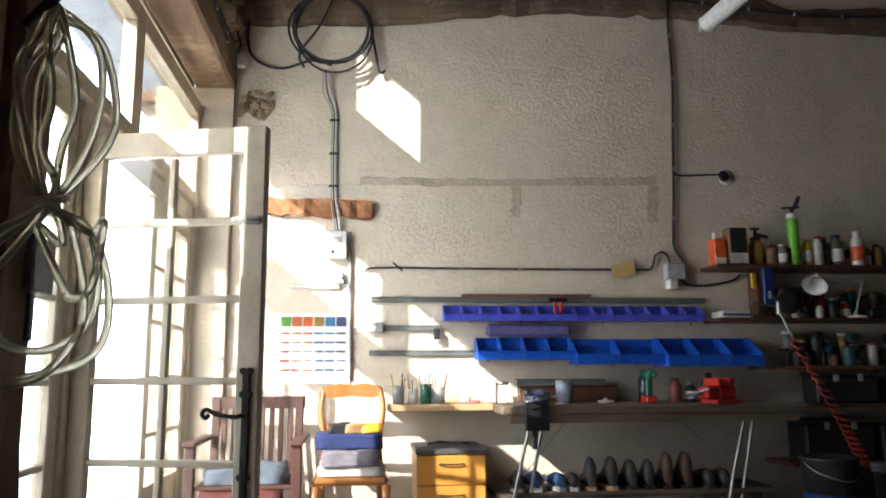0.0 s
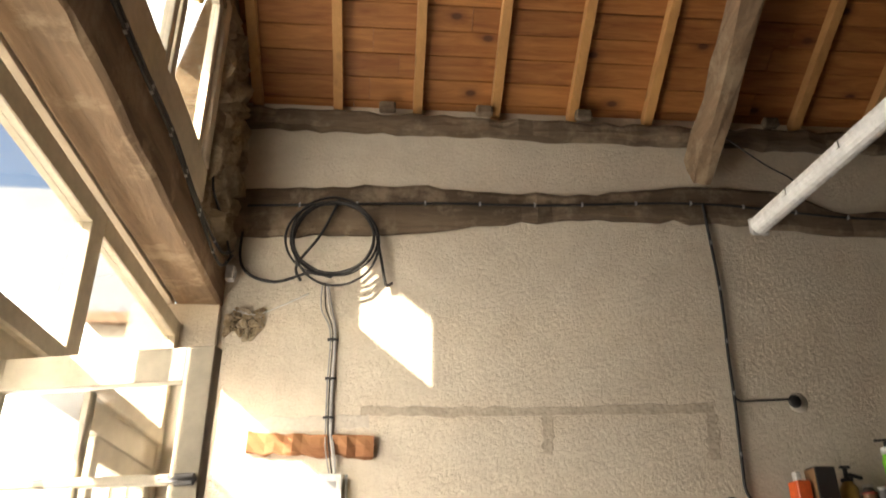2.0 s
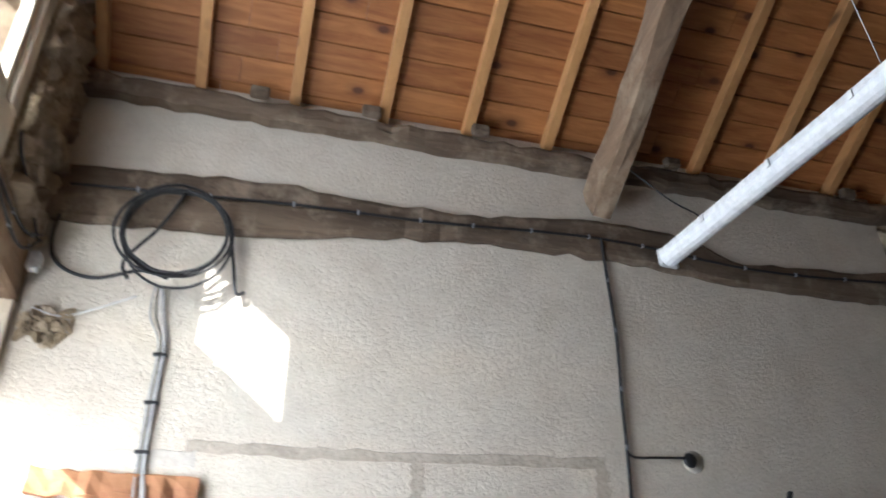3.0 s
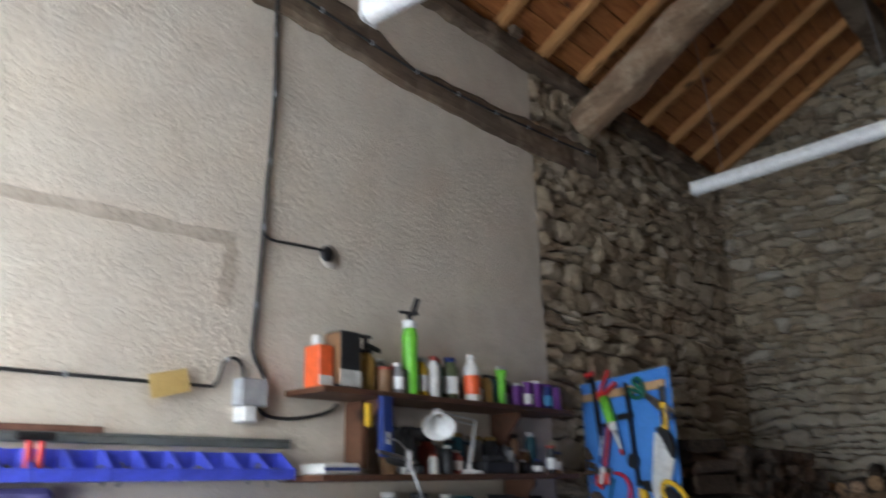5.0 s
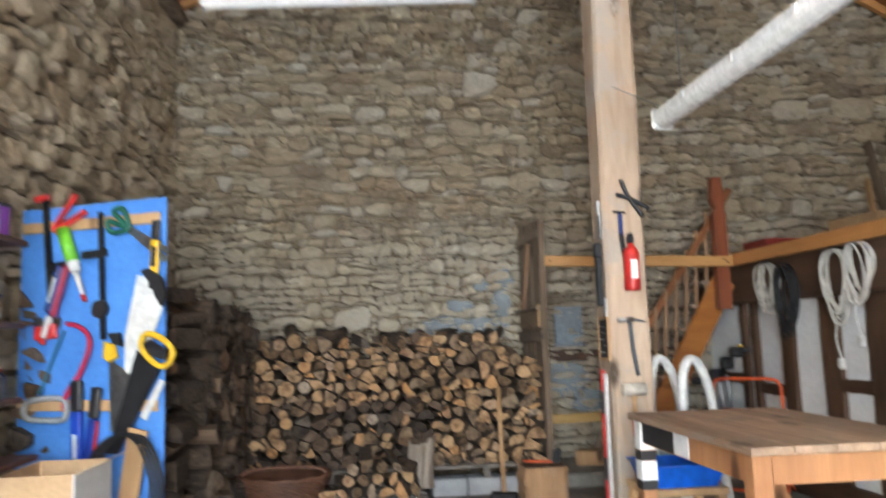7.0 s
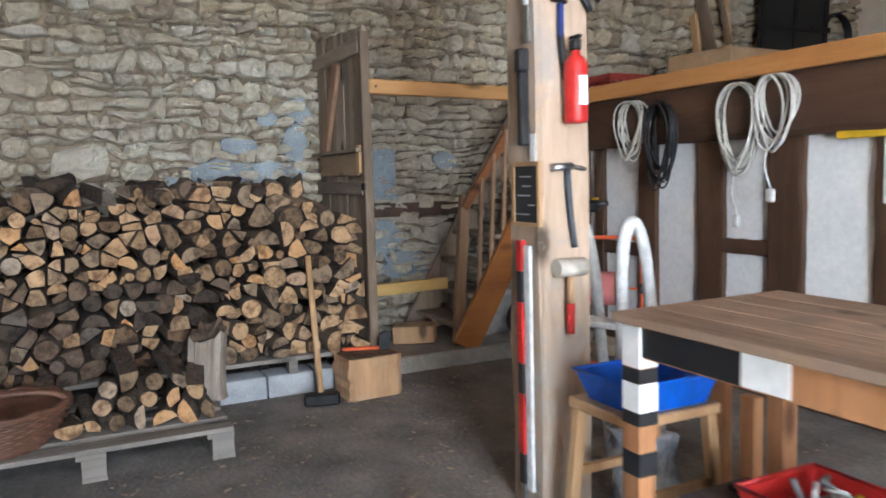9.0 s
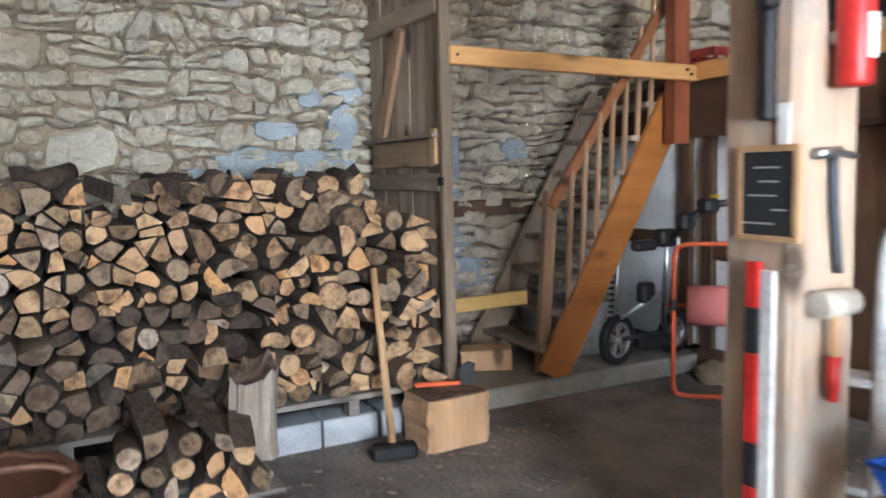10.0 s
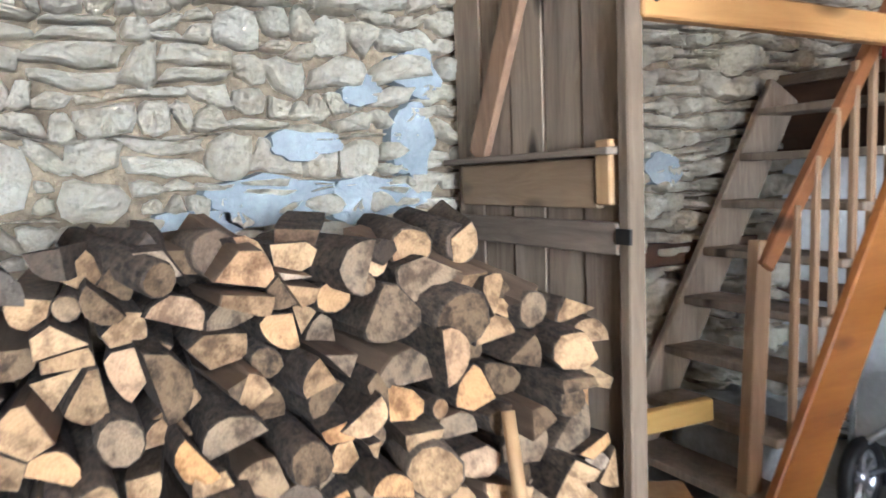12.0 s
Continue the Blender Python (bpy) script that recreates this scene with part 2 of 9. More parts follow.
def hewn(bm, p, q, w, h, rough=0.012, steps=14, seed=0, up=(0, 0, 1)):
    """A hand-hewn beam: an uneven section that wanders a little along its length."""
    r, n = frame_of(p, q, up)
    m = Matrix.Translation(p) @ r
    rng = random.Random(seed)
    rings = []
    sec = [(-0.5, -0.42), (-0.42, -0.5), (0, -0.5), (0.42, -0.5), (0.5, -0.42), (0.5, 0), (0.5, 0.42), (0.42, 0.5), (0, 0.5), (-0.42, 0.5), (-0.5, 0.42), (-0.5, 0)]
    for i in range(steps + 1):
        ox, oy = rng.gauss(0, rough * 0.5), rng.gauss(0, rough * 0.5)
        rings.append([bm.verts.new(m @ Vector((a * w + ox + rng.gauss(0, rough * 0.4), b * h + oy + rng.gauss(0, rough * 0.4), n * i / steps))) for a, b in sec])
    k = len(sec)
    for a, b in zip(rings, rings[1:]):
        for j in range(k):
            bm.faces.new((a[j], a[(j + 1) % k], b[(j + 1) % k], b[j]))
    bm.faces.new(rings[0][::-1])
    bm.faces.new(rings[-1])


def cyl(bm, p, q, r, r2=None, seg=12, caps=True):
    rot, n = frame_of(p, q)
    m = Matrix.Translation(p) @ rot
    r2 = r if r2 is None else r2
    rings = [[bm.verts.new(m @ Vector((rad * math.cos(a * math.tau / seg), rad * math.sin(a * math.tau / seg), z))) for a in range(seg)] for rad, z in ((r, 0), (r2, n))]
    for j in range(seg):
        f = bm.faces.new((rings[0][j], rings[0][(j + 1) % seg], rings[1][(j + 1) % seg], rings[1][j]))
        f.smooth = True
    if caps:
        bm.faces.new(rings[0][::-1])
        bm.faces.new(rings[1])


def lathe(bm, profile, at=(0, 0, 0), seg=16, m=None):
    """A turned shape: (radius, height) pairs round the upright axis at 'at'."""
    m = Matrix.Translation(at) if m is None else m
    rings = []
    for r, z in profile:
        if r < 1e-5:
            rings.append([bm.verts.new(m @ Vector((0, 0, z)))])
        else:
            rings.append([bm.verts.new(m @ Vector((r * math.cos(a * math.tau / seg), r * math.sin(a * math.tau / seg), z))) for a in range(seg)])
    for a, b in zip(rings, rings[1:]):
        for j in range(seg):
            k = (j + 1) % seg
            q = [a[j % len(a)], a[k % len(a)], b[k % len(b)], b[j % len(b)]]
            q = [v for i, v in enumerate(q) if v not in q[:i]]
            if len(q) > 2:
                bm.faces.new(q).smooth = True


def curve_points(pts, per=6, closed=False):
    """A smooth line through the points."""
    pts = [Vector(p) for p in pts]
    n, out = len(pts), []
    for i in range(n if closed else n - 1):
        a, b, c, d = (pts[(i + k) % n] if closed else pts[min(max(i + k, 0), n - 1)] for k in (-1, 0, 1, 2))
        for j in range(per):
            t = j / per
            out.append(0.5 * ((2 * b) + (c - a) * t + (2 * a - 5 * b + 4 * c - d) * t * t + (3 * b - a - 3 * c + d) * t ** 3))
    if not closed:
        out.append(pts[-1])
    return out


def tube(bm, pts, r, seg=6, closed=False):
    n, rings = len(pts), []
    x = None
    for i, p in enumerate(pts):
        a = pts[i - 1] if (i or closed) else pts[0]
        b = pts[(i + 1) % n] if (i < n - 1 or closed) else pts[-1]
        z = (Vector(b) - Vector(a)).normalized()
        if x is None:
            x = z.orthogonal().normalized()
        x = (x - z * x.dot(z)).normalized()
        y = z.cross(x)
        rings.append([bm.verts.new(Vector(p) + r * (x * math.cos(k * math.tau / seg) + y * math.sin(k * math.tau / seg))) for k in range(seg)])
    pairs = list(zip(rings, rings[1:])) + ([(rings[-1], rings[0])] if closed else [])
    for a, b in pairs:
        for k in range(seg):
            bm.faces.new((a[k], a[(k + 1) % seg], b[(k + 1) % seg], b[k])).smooth = True
    if not closed:
        bm.faces.new(rings[0][::-1])
        bm.faces.new(rings[-1])


def prism(bm, outline, depth, m=None):
    """A flat outline (x, z) pushed to a thickness along y."""
    m = Matrix() if m is None else m
    a = [bm.verts.new(m @ Vector((x, 0, z))) for x, z in outline]
    b = [bm.verts.new(m @ Vector((x, depth, z))) for x, z in outline]
    n = len(outline)
    bm.faces.new(a)
    bm.faces.new(b[::-1])
    for i in range(n):
        bm.faces.new((a[i], b[i], b[(i + 1) % n], a[(i + 1) % n]))


def finish(name, bm, mats):
    bmesh.ops.recalc_face_normals(bm, faces=bm.faces)
    me = bpy.data.meshes.new(name)
    bm.to_mesh(me)
    bm.free()
    for m in mats if isinstance(mats, (list, tuple)) else [mats]:
        me.materials.append(m)
    return me


def part(name, bm, material, parent, label=""):
    ob = new(name, finish(name, bm, material) if isinstance(bm, bmesh.types.BMesh) else bm)
    ob.parent = parent
    return tagged(ob, label)


def thing(name, label, category, m=None, group=""):
    ob = new(name)
    ob.empty_display_size = 0.1
    if m is not None:
        ob.matrix_basis = m
    return tagged(ob, label, category, group)


def single(name, bm, material, label, category, m=None, group="", kind=""):
    ob = new(name, finish(name, bm, material))
    if m is not None:
        ob.matrix_basis = m
    return tagged(ob, label, category, group, kind)


def structure(name, bm, material, label="", category=""):
    return tagged(new(name, finish(name, bm, material)), label, category, "", "structure")


def boxes(*args, bev=0.0):
    bm = bmesh.new()
    for a in args:
        box(bm, *a, bev)
    return bm


# ---- shell of the barn ----
NY, EX, WX, SY = 4.92, 7.86, -0.75, -3.95      # inner faces of the walls
RIDGE_Y, SLOPE, EAVE = 1.42, 0.557, 4.23       # the roof rises from the wall plates to the ridge


def roof_z(y):
    return EAVE + SLOPE * ((4.9 - y) if y > RIDGE_Y else (y - 2 * RIDGE_Y + 4.9))


structure("floor", boxes((-0.98, SY - 0.3, -0.3, EX + 0.3, NY + 0.3, 0.0)), EARTH, "beaten earth floor strewn with wood chips", "floor")
structure("ground", boxes((-80, -80, -0.4, 80, 80, -0.06)), mottled("pale_gravel", (0.4, 0.37, 0.32), (0.6, 0.56, 0.5), 3, 0.95, fine=30), "pale gravel yard outside", "ground")
structure("wall_north", boxes((-0.98, NY, 0, 4.43, NY + 0.45, 4.6)), PLASTER, "beige roughcast plaster wall", "wall")
structure("wall_north_rubble", boxes((4.431, NY + 0.06, 0, EX + 0.4, NY + 0.45, 4.6)), MORTAR, "exposed limestone rubble wall", "wall")
gable = [(SY - 0.3, 0), (NY + 0.45, 0), (NY + 0.45, roof_z(4.92) + 0.1), (RIDGE_Y, roof_z(RIDGE_Y) + 0.1), (SY - 0.3, roof_z(SY) + 0.1)]
bm = bmesh.new()
prism(bm, gable, 0.45, Matrix.Translation((EX + 0.45, 0, 0)) @ Matrix.Rotation(radians(90), 4, "Z"))
WALL_EAST = structure("wall_east", bm, EAST_MORTAR, "limestone rubble gable wall with worn limewash", "wall")
structure("wall_south", boxes((-1.2, SY - 0.45, 0, EX, SY, 3.6)), PLASTER, "plaster wall under the loft", "wall")

# west front: walls round the glazed openings
bm = boxes((-1.2, -3.95, 0, WX, -2.4, 3.6), (-1.2, -2.4, 0, WX, 1.76, 3.12), (-1.2, 1.76, 2.85, -1.02, 4.92, 3.12), (-1.2, -3.95, 3.12, WX, 2.6, 3.34), (-1.2, -3.6, 3.34, WX, 2.6, 4.2), (-1.2, -2.8, 4.2, WX, 2.6, 4.7))
structure("wall_west", bm, PLASTER, "plastered west wall above the openings", "wall")
bm = bmesh.new()
prism(bm, [(2.6, 4.7), (4.92, 4.15), (4.92, roof_z(4.92) + 0.1), (RIDGE_Y, roof_z(RIDGE_Y) + 0.1), (-2.6, roof_z(-2.6) + 0.1), (-2.6, 4.7)], 0.45, Matrix.Translation((WX, 0, 0)) @ Matrix.Rotation(radians(90), 4, "Z"))
structure("wall_west_gable", bm, MORTAR, "rubble masonry gable above the window", "wall")
RUBBLE_WEST = structure("wall_west_pier", boxes((-1.2, 4.2, 3.12, WX - 0.03, NY, 4.3)), MORTAR, "rubble masonry pier beside the upper window", "wall")
bm = bmesh.new()
hewn(bm, (-0.88, 2.0, 2.99), (-0.88, 4.93, 2.99), 0.26, 0.3, 0.005, 18, 3)
structure("lintel_beam", bm, OLD_Y, "old hewn oak lintel over the glazed front", "beam")
# unseen block added outside to keep the sun off the open door leaf
structure("buttress", boxes((-2.0, 1.6, -0.05, -1.201, 2.0, 2.05)), PLASTER, "unseen plastered block added outside to keep sun off the door leaf", "wall")
structure("jamb_north", boxes((-1.25, 4.86, 0, -0.751, 4.92, 2.84)), PLASTER)
bm = bmesh.new()
hewn(bm, (-0.84, 1.88, 0), (-0.84, 1.88, 2.86), 0.24, 0.2, 0.01, 14, 5, (0, 1, 0))
structure("post_west", bm, OLD_Z, "dark old oak post at the doorway", "post")

# floor slab by the stairs
bm = boxes((6.98, -0.2, 0, EX, 1.79, 0.11), bev=0.012)
structure("slab", bm, CONCRETE, "worn raised concrete slab under the stairs", "floor")

# beams of the north wall
def wavy_beam(name, pts, y0, y1, material, label, seed):
    """A beam let into the wall, with an uneven upper and lower edge: (x, top, bottom)."""
    bm = bmesh.new()
    rng = random.Random(seed)
    prev = None
    xs = np.arange(pts[0][0], pts[-1][0] + 0.001, 0.1)
    for x in xs:
        top = np.interp(x, [p[0] for p in pts], [p[1] for p in pts]) + rng.gauss(0, 0.008)
        bot = np.interp(x, [p[0] for p in pts], [p[2] for p in pts]) + rng.gauss(0, 0.008)
        yy = y0 + rng.gauss(0, 0.006)
        ring = [bm.verts.new(c) for c in ((x, y1, bot), (x, yy + 0.015, bot), (x, yy, bot + 0.03), (x, yy + rng.gauss(0, 0.005), (top + bot) / 2), (x, yy, top - 0.03), (x, yy + 0.015, top), (x, y1, top))]
        if prev:
            for i in range(6):
                bm.faces.new((prev[i], prev[i + 1], ring[i + 1], ring[i]))
        prev = ring
    return structure(name, bm, material, label, "beam")


wavy_beam("tie_beam", [(-0.75, 3.63, 3.3), (0.4, 3.7, 3.36), (1.0, 3.66, 3.46), (1.5, 3.68, 3.49), (2.2, 3.77, 3.49), (2.8, 3.74, 3.47), (3.2, 3.6, 3.44), (4.4, 3.68, 3.44), (5.3, 3.76, 3.5)], NY - 0.035, NY + 0.1, OLD_X, "old warped oak beam let into the plaster wall", 4)
wavy_beam("wall_plate", [(-0.75, 4.22, 4.1), (2.2, 4.2, 4.08), (4.4, 4.22, 4.08), (5.2, 4.24, 4.1), (7.9, 4.24, 4.12)], NY - 0.09, NY + 0.1, OLD_X, "old oak wall plate under the rafters", 6)

# principal rafters of the trusses and the purlins
for i, x in enumerate((2.24, 5.05)):
    bm = bmesh.new()
    a, b = Vector((x, 4.9, 3.86)), Vector((x, RIDGE_Y, 3.86 + SLOPE * 3.48))
    hewn(bm, a, b, 0.13 if i == 0 else 0.17, 0.24, 0.02, 16, 20 + i)
    structure(f"principal_rafter_{i + 1}", bm, OLD_Y, "old hewn principal rafter", "beam")
    bm = bmesh.new()
    hewn(bm, (x, RIDGE_Y, 3.86 + SLOPE * 3.48), (x, SY, 3.86 - SLOPE * 1.9), 0.17, 0.24, 0.02, 16, 30 + i)
    structure(f"principal_rafter_{i + 3}", bm, OLD_Y, "old hewn principal rafter", "beam")
bm = bmesh.new()
hewn(bm, (-0.75, 3.2, roof_z(3.2) - 0.13), (EX, 3.2, roof_z(3.2) - 0.13), 0.2, 0.24, 0.02, 30, 41)
structure("purlin_north", bm, OLD_X, "dark oak purlin under the rafters", "beam")
bm = bmesh.new()
hewn(bm, (-0.75, -1.1, roof_z(-1.1) - 0.13), (EX, -1.1, roof_z(-1.1) - 0.13), 0.2, 0.24, 0.02, 30, 42)
structure("purlin_south", bm, OLD_X, "dark oak purlin under the rafters", "beam")
bm = bmesh.new()
hewn(bm, (-0.75, RIDGE_Y, roof_z(RIDGE_Y) - 0.14), (EX, RIDGE_Y, roof_z(RIDGE_Y) - 0.14), 0.18, 0.26, 0.02, 30, 43)
structure("ridge_beam", bm, OLD_X, "dark oak ridge beam", "beam")
for i, x in enumerate(np.arange(-0.67, 7.8, 0.525)):
    bm = bmesh.new()
    bar(bm, (x, 5.0, roof_z(5.0) + 0.04), (x, RIDGE_Y, roof_z(RIDGE_Y) + 0.04), 0.062, 0.08, 0.003)
    bar(bm, (x, SY - 0.1, roof_z(SY - 0.1) + 0.04), (x, RIDGE_Y, roof_z(RIDGE_Y) + 0.04), 0.062, 0.08, 0.003)
    structure(f"rafter_{i + 1}", bm, RAFTER, "new pine rafter", "rafter")
# board ceiling: one mesh, each board with its own edges
bm = bmesh.new()
rng = random.Random(8)
for side in (1, -1):
    length = 3.7 if side == 1 else 5.5
    k, d = 0, 0.0
    while d < length * 1.16:
        w = 0.165
        x = -1.2 + rng.uniform(0, 0.6)
        x0 = -1.2
        while x0 < 8.0:
            x1 = min(8.0, x0 + rng.choice((1.575, 2.1, 2.625)) + (rng.uniform(-0.9, 0) if x0 < -1 else 0))
            y_a = RIDGE_Y + side * d * 0.873
            y_b = RIDGE_Y + side * (d + w - 0.009) * 0.873
            lift = rng.uniform(0, 0.004)
            za, zb = roof_z(y_a) + 0.085 + lift, roof_z(y_b) + 0.085 + lift
            vs = [bm.verts.new(c) for c in ((x0, y_a, za), (x1 - 0.003, y_a, za), (x1 - 0.003, y_b, zb), (x0, y_b, zb), (x0, y_a, za + 0.02), (x1 - 0.003, y_a, za + 0.02), (x1 - 0.003, y_b, zb + 0.02), (x0, y_b, zb + 0.02))]
            for q in ((0, 1, 2, 3), (7, 6, 5, 4), (0, 4, 5, 1), (1, 5, 6, 2), (2, 6, 7, 3), (3, 7, 4, 0)):
                bm.faces.new([vs[i] for i in q])
            x0 = x1
        d += w


def board_material():
    """Resinous pine boards: each board a tone of its own, dark knots and streaks."""
    m, nt, p = base("knotty_pine_boards", 0.55)
    geo = nt.nodes.new("ShaderNodeNewGeometry")
    sc = nt.nodes.new("ShaderNodeVectorMath")
    sc.operation = "SCALE"
    sc.inputs["Scale"].default_value = 31.0
    nt.links.new(geo.outputs["Random Per Island"], sc.inputs[0])
    streak = noise_tex(nt, 22, (0.12, 1, 1), 6, 0.65, 0.8, sc.outputs[0])
    tone = ramp(nt, geo.outputs["Random Per Island"], [(0, (0.2, 0.062, 0.016)), (0.5, (0.36, 0.13, 0.034)), (1, (0.5, 0.21, 0.06))])
    c = mixed(nt, 0.6, tone, ramp(nt, streak, [(0.3, (0.19, 0.058, 0.015)), (0.65, (0.5, 0.22, 0.07))]))
    co = nt.nodes.new("ShaderNodeTexCoord")
    mp = nt.nodes.new("ShaderNodeMapping")
    mp.inputs["Scale"].default_value = (0.55, 1, 1)
    nt.links.new(co.outputs["Object"], mp.inputs["Vector"])
    nt.links.new(sc.outputs[0], mp.inputs["Location"])
    v = node(nt, "ShaderNodeTexVoronoi", Scale=2.3)
    v.voronoi_dimensions = "2D"
    nt.links.new(mp.outputs["Vector"], v.inputs["Vector"])
    kf = ramp(nt, v.outputs["Distance"], [(0.03, (1, 1, 1)), (0.055, (0.4, 0.4, 0.4)), (0.13, (0, 0, 0))])
    c = mixed(nt, kf, c, (0.1, 0.032, 0.012))
    nt.links.new(c, p.inputs["Base Color"])
    bump(nt, p, streak, 0.15, 0.004)
    return m


structure("ceiling", bm, board_material(), "knotty orange pine boards above the rafters", "ceiling")
bm = bmesh.new()
prism(bm, [(5.6, roof_z(5.6) + 0.115), (RIDGE_Y, roof_z(RIDGE_Y) + 0.115), (-4.6, roof_z(-4.6) + 0.115), (-4.6, roof_z(-4.6) + 0.2), (RIDGE_Y, roof_z(RIDGE_Y) + 0.2), (5.6, roof_z(5.6) + 0.2)], 9.9, Matrix.Translation((8.4, 0, 0)) @ Matrix.Rotation(radians(90), 4, "Z"))
structure("roof", bm, mottled("clay_tiles", (0.3, 0.13, 0.08), (0.45, 0.22, 0.14), 6), "tiled roof over the barn", "roof")


# ---- glazed front ----
def glass_material():
    m, nt, p = base("window_glass", 0.02)
    p.inputs["Transmission Weight"].default_value = 1.0
    p.inputs["IOR"].default_value = 1.45
    p.inputs["Base Color"].default_value = (0.97, 0.985, 0.98, 1)
    dirt = noise_tex(nt, 5.0, (1, 1, 1), 6.0, 0.7)
    r = nt.nodes.new("ShaderNodeMapRange")
    r.inputs["To Min"].default_value, r.inputs["To Max"].default_value = 0.0, 0.08
    nt.links.new(dirt, r.inputs["Value"])
    nt.links.new(r.outputs["Result"], p.inputs["Roughness"])
    return m


GLASS = glass_material()
BLACK_IRON = mottled("black_wrought_iron", (0.012, 0.012, 0.013), (0.035, 0.033, 0.032), 12, 0.55, 0.6)
BRASS = plain("worn_brass", (0.55, 0.38, 0.14), 0.35, 1.0)
STEEL = plain("dull_steel", (0.42, 0.42, 0.42), 0.4, 1.0)


def pane(parent, x0, x1, z0, z1, name="pane"):
    ob = part(name, boxes((x0, -0.002, z0, x1, 0.002, z1)), GLASS, parent)
    ob.visible_shadow = False
    return ob


def glazed_leaf(name, label, width, height, cols, bars, m, lowest=0.37, category="door", stile=0.085):
    """A glazed leaf in the x-z plane: stiles, rails, glazing bars and panes."""
    leaf = thing(name, label, category, m)
    d = 0.021
    for x in (0, width - stile):
        part("stile", boxes((x, -d, 0, x + stile, d, height), bev=0.004), FRAME_WHITE, leaf)
    part("top_rail", boxes((stile, -d + 0.002, height - 0.095, width - stile, d - 0.002, height), bev=0.003), FRAME_WHITE, leaf)
    part("bottom_rail", boxes((stile, -d + 0.002, 0, width - stile, d - 0.002, 0.12), bev=0.003), FRAME_WHITE, leaf)
    if lowest > 0.2:
        part("kick_panel", boxes((stile - 0.005, -0.011, 0.12, width - stile + 0.005, 0.011, lowest)), FRAME_WHITE, leaf)
        part("mid_rail", boxes((stile, -d + 0.002, lowest - 0.01, width - stile, d - 0.002, lowest + 0.04), bev=0.003), FRAME_WHITE, leaf)
    zs = [lowest + (0.04 if lowest > 0.2 else 0)] + list(bars) + [height - 0.095]
    span = (width - 2 * stile) / cols
    for z in bars:
        part("glazing_bar", boxes((stile, -0.016, z - 0.013, width - stile, 0.016, z + 0.013), bev=0.005), FRAME_WHITE, leaf)
    for c in range(1, cols):
        for za, zb in zip(zs, zs[1:]):
            part("glazing_bar", boxes((stile + c * span - 0.013, -0.015, za + 0.012, stile + c * span + 0.013, 0.015, zb - 0.012), bev=0.005), FRAME_WHITE, leaf)
    for c in range(cols):
        for za, zb in zip(zs, zs[1:]):
            pane(leaf, stile + c * span + 0.005, stile + (c + 1) * span - 0.005, za + 0.006, zb - 0.006)
    return leaf


BARS = (0.66, 0.945, 1.235, 1.52)
leaf = glazed_leaf("door_1", "cream painted glazed door leaf standing open into the barn", 0.73, 1.87, 2, BARS, Matrix.Translation((-0.955, 2.91, 0.025)) @ Matrix.Rotation(math.atan2(-0.19, 0.705), 4, "Z"))
# wrought-iron espagnolette plate and scroll handle
bm = bmesh.new()
box(bm, 0.672, -0.03, 0.52, 0.7, -0.02, 0.98, 0.003)
for z in (0.53, 0.62, 0.9, 0.98):
    for s in (-1, 1):
        cyl(bm, (0.686 + s * 0.012, -0.031, z), (0.686 + s * 0.012, -0.02, z), 0.012, None, 8)
lock = part("lock_plate", bm, BLACK_IRON, leaf, "black wrought-iron lock plate")
bm = bmesh.new()
tube(bm, curve_points([(0.686, -0.03, 0.83), (0.686, -0.065, 0.83), (0.66, -0.07, 0.825), (0.6, -0.07, 0.835), (0.565, -0.07, 0.85), (0.55, -0.07, 0.835), (0.562, -0.07, 0.822), (0.575, -0.07, 0.832)], 5), 0.008, 7)
part("scroll_handle", bm, BLACK_IRON, lock)
bm = bmesh.new()
box(bm, 0.665, -0.034, 1.5, 0.72, -0.022, 1.53, 0.003)
cyl(bm, (0.62, -0.03, 1.515), (0.725, -0.03, 1.515), 0.006, None, 8)
part("bolt", bm, STEEL, leaf, "steel door bolt")

# fixed frame of the front with its transom lights
front = thing("window_1", "cream painted timber frame of the glazed front", "window")
tagged(front, kind="structure")
FX0, FX1 = -1.02, -0.95
for y0, y1, z1 in ((2.1, 2.17, 2.68), (2.84, 2.93, 2.02), (4.78, 4.86, 2.72), (3.42, 3.55, 2.72)):
    z0 = 2.1 if y0 == 3.42 else 0.0
    part("frame_post", boxes((FX0, y0, z0, FX1, y1, z1), bev=0.004), FRAME_WHITE, front)
part("transom_rail", boxes((FX0 - 0.01, 2.17, 2.02, FX1 + 0.02, 4.78, 2.1), bev=0.006), FRAME_WHITE, front)
part("head_rail", boxes((FX0, 2.17, 2.62, FX1, 3.42, 2.72), (FX0, 3.55, 2.62, FX1, 4.78, 2.72), bev=0.005), FRAME_WHITE, front)
part("overdoor_panel", boxes((FX0 + 0.01, 2.93, 1.9, FX1 - 0.01, 4.78, 2.018)), FRAME_WHITE, front)
for y0, y1 in ((2.17, 3.42), (3.55, 4.78)):
    ob = part("pane", boxes((-0.988, y0, 2.1, -0.983, y1, 2.62)), GLASS, front)
    ob.visible_shadow = False
turn = Matrix.Rotation(radians(90), 4, "Z")
glazed_leaf("door_2", "cream painted glazed leaf, closed beside the wall", 0.86, 1.87, 3, BARS, Matrix.Translation((-0.985, 3.92, 0.025)) @ turn)
glazed_leaf("door_3", "cream painted glazed side leaf behind the post", 0.66, 1.99, 2, BARS, Matrix.Translation((-0.985, 2.175, 0.025)) @ turn)
part("hinge", boxes((-0.945, 2.9, 0.93, -0.925, 2.925, 1.01)), STEEL, front)

